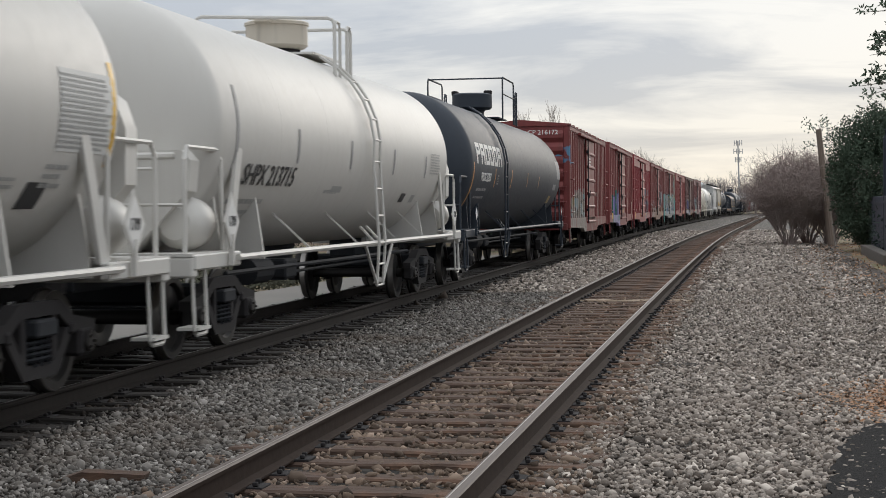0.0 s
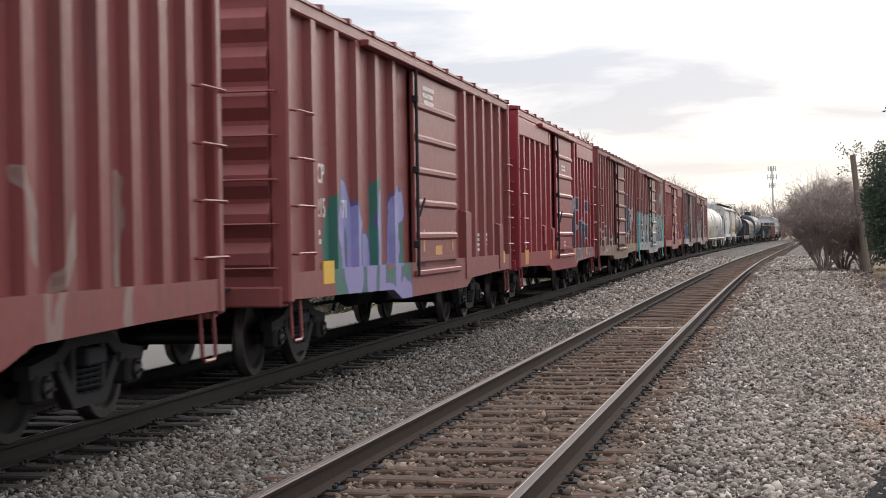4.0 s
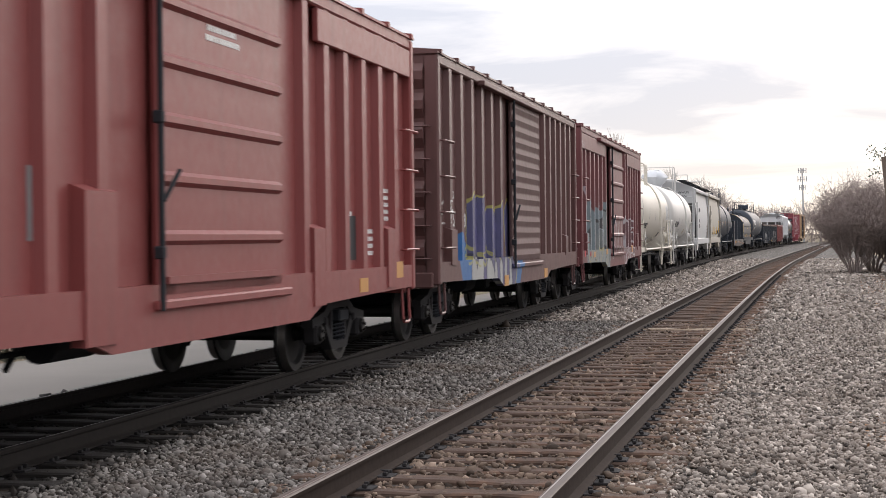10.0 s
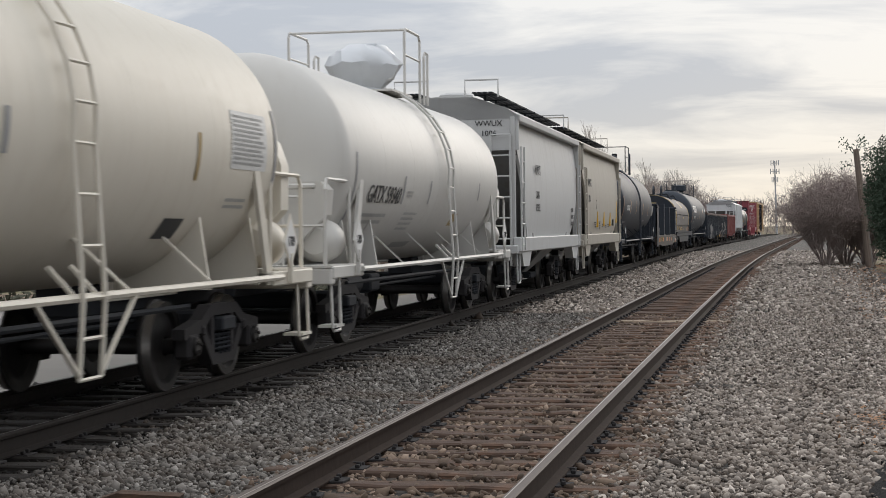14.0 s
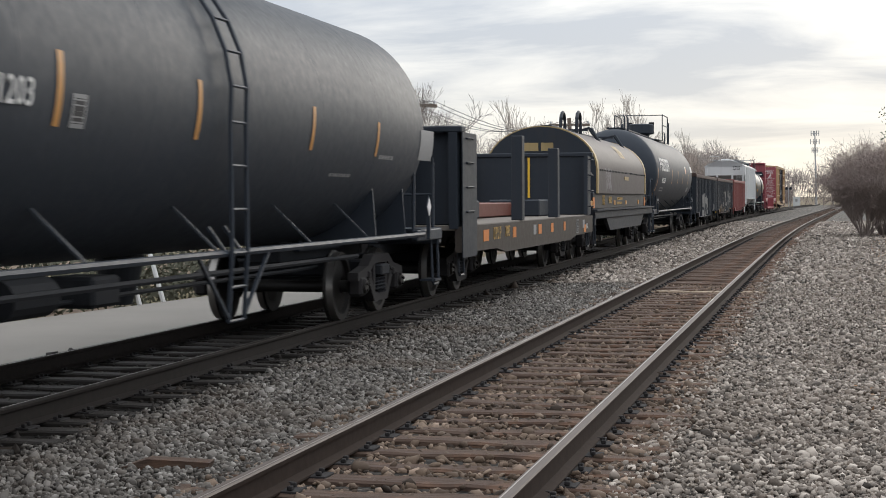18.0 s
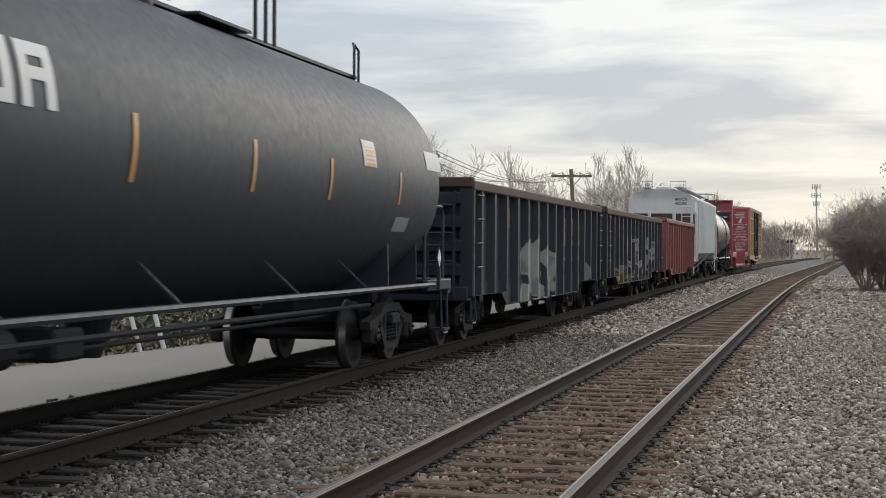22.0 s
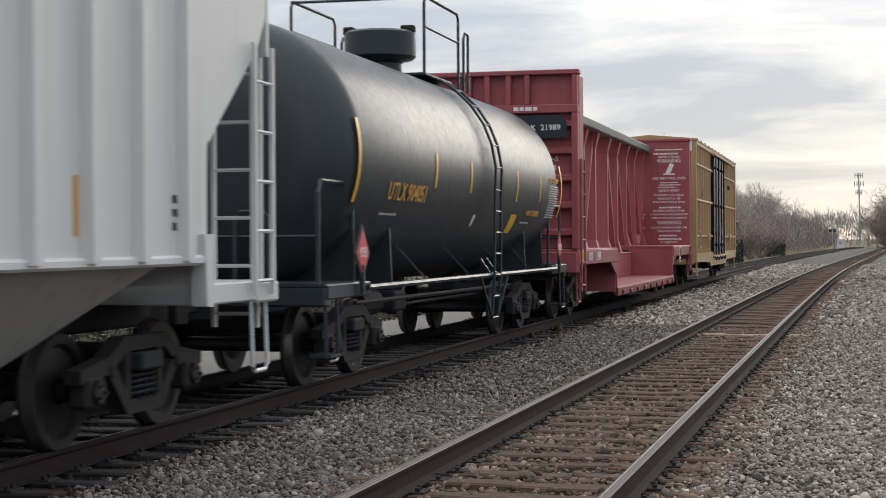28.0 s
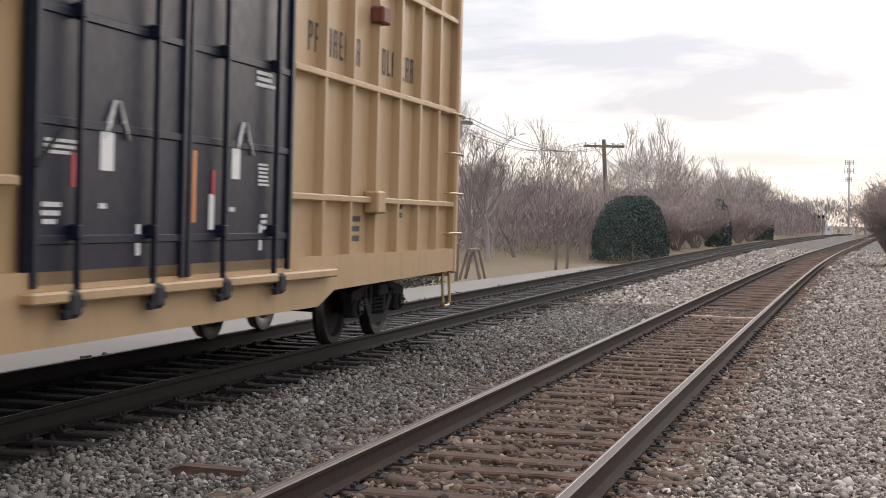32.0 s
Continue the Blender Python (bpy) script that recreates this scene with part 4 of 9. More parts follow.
            rib.prism([(XP, z - 0.06), (XP + 0.04, z - 0.025), (XP + 0.04, z + 0.025), (XP, z + 0.06)], d0 + 0.05, d1 - 0.05, "y")
        rib.box(XP, XP + 0.03, d0 + 0.15, d1 - 0.15, z0 + 0.1, z0 + 0.16)
    part("door_rib", rib, door_mat, dr)
    rod = Mesh()
    rods = (d0 + 0.55, d1 - 0.55, d0 + 1.75, d1 - 1.75) if flat_door else (d0 - 0.07,)
    for y in rods:
        rod.tube([(XP + 0.06, y, z0 - 0.1), (XP + 0.06, y, z1 + 0.05)], 0.024, 6)
        for z in (z0 + 0.35, (z0 + z1) / 2, z1 - 0.4):
            rod.box(XP, XP + 0.085, y - 0.035, y + 0.035, z - 0.05, z + 0.05, 0.01)
    part("lock_rod", rod, iron_m if not flat_door else door_mat, dr)
    part("door_handle", Mesh().beam((XP + 0.08, d0 - 0.07, z0 + 0.75), (XP + 0.1, d0 + 0.22, z0 + 1.0), 0.03, 0.02), iron_m, dr)
    part("door_track", Mesh().box(XP - 0.02, XP + 0.1, d0 - (0.1 if flat_door else 3.0), d1 + (2.6 if flat_door else 0.15), z1 + 0.02, z1 + 0.1, 0.01), mat, car)
    part("door_threshold", Mesh().box(XP - 0.02, XP + (0.1 if flat_door else 0.05), d0 - 0.1, d1 + (1.2 if flat_door else 0.2), z0 - 0.1, z0 - 0.02, 0.015), mat, car)
    if flat_door:
        for i in range(4):
            y = d0 + 0.45 + i * (d1 - d0 - 0.9) / 3
            part("roller_bracket", Mesh().box(XP + 0.04, XP + 0.12, y - 0.09, y + 0.09, z0 - 0.2, z0 - 0.02, 0.03).beam((XP + 0.08, y - 0.13, z0 - 0.18), (XP + 0.08, y + 0.13, z0 - 0.1), 0.05), iron_m, dr)
    # ends
    for s in (-1, 1):
        em = Mesh().box(-X + 0.02, X - 0.02, *sorted((s * (h - 0.02), s * (h - 0.1))), sill + 0.1, eave + 0.05)
        part("end_wall", em, mat, car)
        nr = 7
        for i in range(nr):
            zc = sill + 0.45 + i * (eave - sill - 0.75) / (nr - 1)
            part("end_rib", Mesh().prism([(s * (h - 0.02), zc - 0.19), (s * (h + 0.055), zc - 0.06), (s * (h + 0.055), zc + 0.06), (s * (h - 0.02), zc + 0.17)], -X + 0.1, X - 0.1, "x"), mat, car)
        part("end_sill", Mesh().box(-1.45, 1.45, *sorted((s * (h + 0.05), s * (h - 0.25))), sill - 0.06, sill + 0.16, 0.02), mat, car)
        for i in range(5):
            z = sill + 0.35 + i * 0.46
            part("end_rung", Mesh().tube([(0.8, s * (h - 0.02), z), (0.8, s * (h + 0.1), z), (1.42, s * (h + 0.1), z), (1.42, s * (h - 0.02), z)], 0.014, 5), mat, car)
        for i in range(4):
            part("grab_iron", grab(XP, s * (h - 0.42) - 0.34, s * (h - 0.42) + 0.34, sill + 0.5 + i * 0.5, 0.08, 0.014), mat, car)
        part("sill_step", stirrup(XP - 0.05, s * (h - 0.35), sill - 0.42, sill), mat, car)
        part("cross_step", Mesh().box(-0.9, 0.9, *sorted((s * (h + 0.02), s * (h + 0.22))), sill + 0.12, sill + 0.15), iron_m, car)
    # roof
    rf = Mesh().prism([(-1.55, eave), (-1.55, eave + 0.03), (0, eave + 0.17), (1.55, eave + 0.03), (1.55, eave)], -h - 0.02, h + 0.02, "y")
    part("roof", rf, mat, car)
    for i in range(13):
        y = -h + 0.15 + i * (L - 0.3) / 12
        part("roof_rib", Mesh().prism([(-1.57, eave + 0.0), (-1.57, eave + 0.065), (0, eave + 0.205), (1.57, eave + 0.065), (1.57, eave + 0.0)], y - 0.045, y + 0.045, "y"), mat, car)
    # underframe
    uf = Mesh().box(-0.18, 0.18, -h, h, 0.72, 1.02, 0.02)
    for i in range(9):
        y = -h + 1.2 + i * (L - 2.4) / 8
        uf.box(-1.35, 1.35, y - 0.05, y + 0.05, 0.88, 1.05)
    uf.box(-0.95, 0.95, -h + 0.1, h - 0.1, 1.0, 1.12)
    part("underframe", uf, iron_m, car)
    bk = Mesh().lathe([(0, -0.45), (0.17, -0.43), (0.17, 0.43), (0, 0.45)], 16, "y", (0.55, -0.9, 0.7)).box(0.35, 0.75, 0.3, 0.75, 0.55, 0.85, 0.03)
    bk.tube([(0.4, -3.4, 0.62), (0.42, 3.4, 0.62)], 0.025, 6).beam((0.4, -1.6, 0.5), (0.4, -1.2, 0.85), 0.04)
    part("brake_rig", bk, iron_m, car)
    trucks(car, (h - 1.95, h + 0.62))
    # lettering
    gap = (door[0] + h - 0.26) / (posts + 1)
    for words, size, y, z in marks:
        bay = y if isinstance(y, int) else max(0, round((y + h - 0.12) / gap - 0.5))
        y = -h + 0.12 + gap * (bay + 0.5)
        text("stencil", words, size, mark_mat or white_m, car, on_side(X + 0.004, y, z), 0.8)
    sm = Mesh()
    for y, z, w, hh, rows in bars_at:
        bars(sm, XP + 0.002 if door[0] < y < door[1] else X + 0.002, y, z, w, hh, rows, seed + int(9 * y))
    if bars_at:
        tagged(part("stencil", sm, mark_mat or white_m, car), kind="stuff")
    for y, z, w, hh, mt in stamp:
        xf = XP if door[0] < y < door[1] or z < sill + 0.3 else X
        part("reflector", Mesh().box(xf - 0.01, xf + 0.006, y - w / 2, y + w / 2, z - hh / 2, z + hh / 2), mt, car)
    for y, z, w, hh in boards:
        part("tack_board", Mesh().prism([(X, z + hh / 2 + 0.05), (XP + 0.02, z + hh / 2), (XP + 0.02, z - hh / 2), (X, z - hh / 2)], y - w / 2, y + w / 2, "y"), mat, car)
    if flat_door:
        part("end_board", Mesh().box(-1.4, 1.4, -h - 0.062, -h - 0.02, eave - 0.36, eave - 0.02, 0.01), hop_white_m, car, "pale painted board at the end's top")
    if end_mark:
        text("end_number", end_mark, 0.2, mark_mat or white_m, car, pose(0.72, -h - 0.066, eave - 0.2, 90, 0, 0), 1.05)
    CARS.append((car, (span[0] + span[1]) / 2))
    return car


# ---------- tank cars ----------
def block_letter(R, zc, a, deg0, deg1, w, i):
    """One plain block shape of a brand name: two uprights and two bars."""
    m, t, dd = Mesh(), w * 0.28, deg1 - deg0
    patch(m, R, zc, a, a + t, deg0, deg1)
    patch(m, R, zc, a + w - t, a + w, deg0 + (dd * 0.45 if i == 0 else 0), deg1)
    patch(m, R, zc, a + t, a + w - t, deg1 - dd * 0.22, deg1)
    lo = dd * 0.42 if i in (0, 1, 5) else 0
    patch(m, R, zc, a + t, a + w - t, deg0 + lo, deg0 + lo + dd * 0.2)
    return m


def tank_car(name, label, span, mat, R, zc, group, dome_y=0.0, ladder_y=0.0, tank=None, trim=None, words=(), word_mat=None, stripes=(), stripe_mat=None,
             brand=None, plates=(), small_mat=None, hood=True, cap=True, seed=0, panels=(), rail_pipe=True, side_ladder=True, plat_y=None, end_gap=0.55, placard=None, hoops=False, un="", placard_mat=None):
    L = span[1] - span[0]
    h = L / 2
    T = tank or h - end_gap
    plat_y = ladder_y if plat_y is None else plat_y

    def deg(z):
        return math.degrees(math.asin(max(-0.99, min(0.99, (z - zc) / R))))
    trim = trim or mat
    car = thing(name, label, "tank car", group)
    dish = 0.62
    prof = [(0, -T)]
    for i in range(1, 9):
        a = i / 8 * math.pi / 2
        prof.append((R * math.sin(a) ** 0.82 if i < 8 else R, -T + dish * (1 - math.cos(a))))
    n = 5
    for i in range(1, n):
        prof.append((R, -T + dish + (2 * T - 2 * dish) * i / n))
    prof += [(r, -y) for r, y in prof[8::-1]]
    part("tank", Mesh().lathe(prof, 64, "y", (0, 0, zc)), mat, car, smooth=True)
    for i in range(1, 6):
        y = -T + dish + (2 * T - 2 * dish) * i / 6
        part("weld_seam", Mesh().lathe([(R - 0.004, y - 0.02), (R + 0.001, y - 0.008), (R + 0.001, y + 0.008), (R - 0.004, y + 0.02)], 64, "y", (0, 0, zc)), mat, car, smooth=True)
    # saddles and stub sills
    for s in (-1, 1):
        y = s * (h - 2.2)
        sd = Mesh()
        for e in (-0.75, 0.75):
            pl = [(-1.25, 0.95), (1.25, 0.95)]
            arc = [(R * 0.995 * math.cos(a), zc + R * 0.995 * math.sin(a)) for a in [radians(-32 - i * 116 / 10) for i in range(11)]]
            sd.prism(pl + arc, y + e - 0.02, y + e + 0.02, "y")
        sd.box(-0.3, 0.3, y - 0.9, y + 0.9, 0.85, zc - R + 0.18)
        part("saddle", sd, trim, car)
        part("stub_sill", Mesh().box(-0.22, 0.22, *sorted((s * (h - 0.02), s * (h - 3.6))), 0.72, 1.02, 0.02), iron_m if trim is mat and cap else trim, car)
        part("end_sill", Mesh().box(-1.4, 1.4, *sorted((s * h, s * (h - 0.18))), 0.86, 1.06, 0.02), trim, car)
        part("end_deck", Mesh().box(-1.4, 1.4, *sorted((s * h, s * (h - 1.25))), 1.06, 1.09), trim, car)
        part("side_plate", Mesh().box(1.33, 1.42, *sorted((s * (h - 0.05), s * (h - 1.5))), 0.93, 1.08, 0.015), trim, car)
        # end railings of bent pipe
        rl = Mesh()
        for x in (-1.3, 1.3):
            rl.tube([(x, s * (h - 0.1), 1.05), (x, s * (h - 0.1), 1.98), (x, s * (h - 0.2), 2.1), (x, s * (h - 1.1), 2.1), (x, s * (h - 1.22), 2.0), (x, s * (h - 1.25), 1.05)], 0.024, 6)
        rl.tube([(-1.3, s * (h - 0.1), 1.55), (1.3, s * (h - 0.1), 1.55)], 0.02, 6)
        for x in (0.45, 0.8):
            rl.tube([(x, s * (h - 0.06), 0.9), (x, s * (h - 0.06), 1.75), (x - 0.06 if x > 0.5 else x + 0.06, s * (h - 0.06), 1.8), (0.62, s * (h - 0.06), 1.8)], 0.02, 6)
        part("end_railing", rl, trim, car, smooth=True)
        part("sill_step", stirrup(1.36, s * (h - 0.3), 0.32, 0.95, 0.36), trim, car)
        part("step_plate", Mesh().box(1.2, 1.42, s * (h - 0.3) - 0.18, s * (h - 0.3) + 0.18, 0.36, 0.39), trim, car)
        if hood:
            hd = Mesh().prism([(s * (h - 1.3), 1.06), (s * (h - 1.48), 1.06), (s * (h - 1.95), zc + 0.05), (s * (h - 1.8), zc + 0.1)], 1.3, 1.34, "x")
            part("corner_gusset", hd, trim, car)
            if s > 0:
                shield = [(-0.7, 1.08), (0.7, 1.08), (1.26, 1.72), (1.27, 2.2), (1.18, 2.45), (0.98, 2.6), (-0.98, 2.6), (-1.18, 2.45), (-1.27, 2.2), (-1.26, 1.72)]
            else:
                shield = [(-0.62, 1.08), (0.62, 1.08), (1.22, 1.68), (1.25, 1.98), (1.16, 2.08), (-1.16, 2.08), (-1.25, 1.98), (-1.22, 1.68)]
                part("shield_ledge", Mesh().box(-1.1, 1.1, -T - 0.13, -T + 0.3, 1.99, 2.06, 0.02), trim, car)
            part("head_shield", Mesh().prism(shield, *sorted((s * (T - 0.16), s * (T + 0.11))), "y"), trim, car, smooth=True)
            grip = 2.45 if s > 0 else 1.9
            part("air_reservoir", Mesh().lathe([(0, -0.34), (0.16, -0.31), (0.25, -0.2), (0.27, 0), (0.25, 0.2), (0.16, 0.31), (0, 0.34)], 20, "y", (1.05, s * (h - 0.85), 1.37)), trim, car, smooth=True)
            part("grab_bar", Mesh().tube([(-0.9, s * (T + 0.08), grip), (-0.9, s * (T + 0.2), grip), (0.9, s * (T + 0.2), grip), (0.9, s * (T + 0.08), grip)], 0.02, 6), trim, car, smooth=True)
    # long side pipe and its brackets
    if rail_pipe:
        for x in (-1.45, 1.45):
            part("side_railing", Mesh().tube([(x, -h + 1.3, 1.02), (x, h - 1.3, 1.02)], 0.034, 7), trim, car, smooth=True)
        for y in (-0.45 * h, -0.12 * h, 0.22 * h, 0.5 * h):
            part("railing_bracket", Mesh().beam((1.45, y, 1.02), (R * 0.74, y - 0.1, zc - R * 0.665), 0.07, 0.02), trim, car)
    # bottom outlet and brake gear
    bt = Mesh().lathe([(0.0, 0.5), (0.13, 0.5), (0.16, 0.62), (0.24, zc - R - 0.03), (0.24, zc - R + 0.12)], 18, "z", (0, 0.2, 0))
    bt.box(0.25, 0.7, -1.9, -1.35, 0.6, 0.86, 0.03).lathe([(0, -0.4), (0.16, -0.38), (0.16, 0.38), (0, 0.4)], 16, "y", (0.6, -3.0, 0.75))
    bt.tube([(0.9, -h + 2.6, 0.8), (0.9, h - 2.6, 0.78)], 0.03, 6).tube([(0.5, -h + 3, 0.66), (0.5, h - 3, 0.66)], 0.022, 6)
    part("outlet", bt, iron_m, car)
    # top fittings
    top = zc + R
    if cap == "bag":
        dm = Mesh()
        r = random.Random(4)
        dm.lathe([(0.0, top + 0.78), (0.3, top + 0.74), (0.5, top + 0.6), (0.6, top + 0.42), (0.52, top + 0.2), (0.34, top + 0.06), (0.34, top - 0.1)], 22, "z", (0, dome_y, 0))
        dm.v = [(x + r.uniform(-0.05, 0.05), y + r.uniform(-0.05, 0.05), z + r.uniform(-0.04, 0.04)) for x, y, z in dm.v]
        part("bagged_valve_housing", dm, bag_m, car, "valve housing wrapped in a pale plastic bag", smooth=True)
    elif placard == "cream":
        dm = Mesh().lathe([(0.26, top - 0.12), (0.26, top + 0.04), (0.40, top + 0.07), (0.44, top + 0.11), (0.44, top + 0.38), (0.46, top + 0.39), (0.46, top + 0.43), (0.42, top + 0.45), (0.0, top + 0.47)], 40, "z", (0, dome_y, 0))
        d = part("valve_housing", dm, cream_m, car, smooth=True)
        part("neck_ring", Mesh().lathe([(0.27, top - 0.02), (0.33, top - 0.02), (0.33, top + 0.05), (0.27, top + 0.05)], 24, "z", (0, dome_y, 0)), iron_rust_m, d)
        part("lid_latch", Mesh().box(-0.2, 0.05, dome_y - 0.5, dome_y - 0.43, top + 0.4, top + 0.47, 0.015).tube([(-0.28, dome_y - 0.44, top + 0.46), (0.2, dome_y - 0.44, top + 0.46)], 0.018, 6), cream_m, d)
    else:
        dm = Mesh().lathe([(0.30, top - 0.12), (0.30, top + 0.1), (0.34, top + 0.14), (0.46, top + 0.16), (0.5, top + 0.2), (0.5, top + 0.52), (0.46, top + 0.55), (0.0, top + 0.58)], 32, "z", (0, dome_y, 0))
        d = part("valve_housing", dm, trim, car, smooth=True)
        part("lid_hinge", Mesh().box(-0.5, -0.35, dome_y - 0.15, dome_y + 0.15, top + 0.5, top + 0.62, 0.02), iron_rust_m, d)
        part("lid_latch", Mesh().box(0.3, 0.5, dome_y - 0.06, dome_y + 0.06, top + 0.52, top + 0.63, 0.02), iron_rust_m, d)
    pf = Mesh().box(-0.66, 0.66, plat_y - 0.75, plat_y + 0.75, top - 0.06, top - 0.03)
    part("top_platform", pf, trim, car)
    rl = Mesh()
    z0, z1 = top, top + 0.86
    y0, y1 = dome_y - 1.1, plat_y + 0.72
    if placard == "cream":
        # two bent-pipe hoops across the platform
        z1 = top + 0.45
        for ya, yb, zt in ((0.0, -0.6, z1), (0.95, 0.85, z1 - 0.06)):
            rl.tube([(0.92, ya, top - 0.5), (0.92, ya, zt - 0.1), (0.89, ya, zt - 0.03), (0.82, ya, zt), (-0.82, yb, zt), (-0.89, yb, zt - 0.03), (-0.92, yb, zt - 0.1), (-0.92, yb, top - 0.5)], 0.026, 7)
        for ya, yb in ((0.0, 0.3), (0.72, 0.95)):
            rl.tube([(0.92, ya, z1 - 0.12), (0.92, ya + 0.05, z1 - 0.05), (0.92, yb - 0.05, z1 - 0.05), (0.92, yb, z1 - 0.12), (0.92, yb, top - 0.5)], 0.024, 7)
        rl.tube([(-0.92, -0.6, z1 - 0.1), (-0.92, 0.85, z1 - 0.1)], 0.022, 6)
        rl.tube([(0.92, 0.72, z1 - 0.12), (0.92, 0.72, top - 0.5)], 0.024, 7)
    else:
        for x in (-0.92, 0.92):
            rl.tube([(x, y0, z0 - 0.15), (x, y0, z1 - 0.08), (x, y0 + 0.08, z1), (x, y1 - 0.7, z1), (x, y1 - 0.6, z1 - 0.08), (x, y1 - 0.6, z0 - 0.2)], 0.022, 6)
            rl.tube([(x, y1 - 0.28, z0 - 0.2), (x, y1 - 0.28, z1 - 0.3), (x, y1 - 0.2, z1 - 0.22), (x, y1, z1 - 0.22), (x, y1, z0 - 0.2)], 0.022, 6)
            rl.tube([(x, y0, z1 - 0.4), (x, y1 - 0.6, z1 - 0.4)], 0.016, 6)
        rl.tube([(-0.92, y0, z1 - 0.02), (0.92, y0, z1 - 0.02)], 0.02, 6)
    part("top_railing", rl, trim, car, smooth=True)
    # ladder following the tank's side
    for s in (1, -1) if side_ladder else (-1,):
        ld = Mesh()
        path = [(1.5 * s, 0.5), (1.5 * s, 1.02)] + [((R + 0.09) * math.cos(radians(a)) * s, zc + (R + 0.09) * math.sin(radians(a))) for a in (-8, 4, 16, 28, 40, 52, 62)]
        path[0] = (1.46 * s, 0.42)
        for e in (-0.2, 0.2):
            ld.tube([(x, ladder_y + e, z) for x, z in path], 0.022, 5)
        for (xa, za), (xb, zb) in zip(path, path[1:]):
            k = max(1, round(math.hypot(xb - xa, zb - za) / 0.33))
            for i in range(k):
                t = i / k
                ld.tube([(xa + (xb - xa) * t, ladder_y - 0.2, za + (zb - za) * t), (xa + (xb - xa) * t, ladder_y + 0.2, za + (zb - za) * t)], 0.016, 5)
        part("ladder", ld, trim, car)
        for e in (-0.2, 0.2):
            lb = Mesh()
            lb.beam((1.46 * s, ladder_y + e, 1.0), (R * 0.9 * s, ladder_y + e, 1.25), 0.03)
            lb.beam((1.46 * s, ladder_y + e, 0.45), (1.46 * s, ladder_y + e * 4.5, 1.0), 0.03)
            part("ladder_bracket", lb, trim, car)
    if hoops:
        hm = Mesh()
        for y in (-T + 0.9, -T + 2.0, T - 0.8):
            hm.tube([(0.3, y, top - 0.05), (0.3, y, top + 0.42), (0.26, y + 0.08, top + 0.5), (0.3, y + 0.22, top + 0.42), (0.3, y + 0.22, top - 0.05)], 0.02, 6)
        hm.box(-0.28, 0.28, -T + 0.7, T - 0.6, top + 0.02, top + 0.06)
        part("roof_walk", hm, trim, car, smooth=True)
    # marks
    for wd, size, y, z, sq in words:
        tank_text("stencil", wd, size, word_mat or white_m, car, R, zc, y, deg(z), sq)
    for y, z0, z1, mt in stripes:
        part("reflector", patch(Mesh(), R, zc, y - 0.045, y + 0.045, deg(z0), deg(z1)), mt, car)
    if brand:
        y, z0, z1, w, gap, nn = brand
        for i in range(nn):
            part("brand_block", block_letter(R, zc, y + i * (w + gap), deg(z0), deg(z1), w, i), white_m, car)
    tm = Mesh()
    for y, z, w, hh, rows in panels:
        r = random.Random(seed + rows)
        for i in range(rows):
            d = deg(z - i * hh * 1.8)
            a = y
            while a < y + w * r.uniform(0.8, 1.0):
                b = a + r.uniform(0.6, 2.2) * hh
                patch(tm, R, zc, a, min(b, y + w), d - hh / R * 57.3, d, 0.008, 1)
                a = b + 0.45 * hh
    if panels:
        tagged(part("stencil", tm, small_mat or word_mat or white_m, car), kind="stuff")
    for y, z0, z1, w, mt in plates:
        part("notice_panel", patch(Mesh(), R, zc, y, y + w, deg(z0), deg(z1), 0.005), mt, car, "printed panel on the tank")
    # hazard placards on stalks at both ends
    for s in (-1, 1):
        y, k = s * (h - 1.05), 0.25 if un else 0.13
        fr = part("placard_holder", Mesh().prism([(y, 1.38 - 1.2 * k), (y + k, 1.38), (y, 1.38 + 1.2 * k), (y - k, 1.38)], 1.455, 1.468, "x").beam((1.46, y, 0.95), (1.46, y, 1.26), 0.05), trim, car)
        pl = part("placard", Mesh().prism([(y, 1.38 - 0.96 * k), (y + 0.8 * k, 1.38), (y, 1.38 + 0.96 * k), (y - 0.8 * k, 1.38)], 1.469, 1.473, "x"), placard_mat or white_m, fr)
        if un:
            text("placard_number", un, 0.15, white_m if placard_mat else dark_text_m, fr, on_side(1.476, y, 1.38), 0.85)
    trucks(car, (h - 2.05, h + 0.55))
    CARS.append((car, (span[0] + span[1]) / 2))
    return car


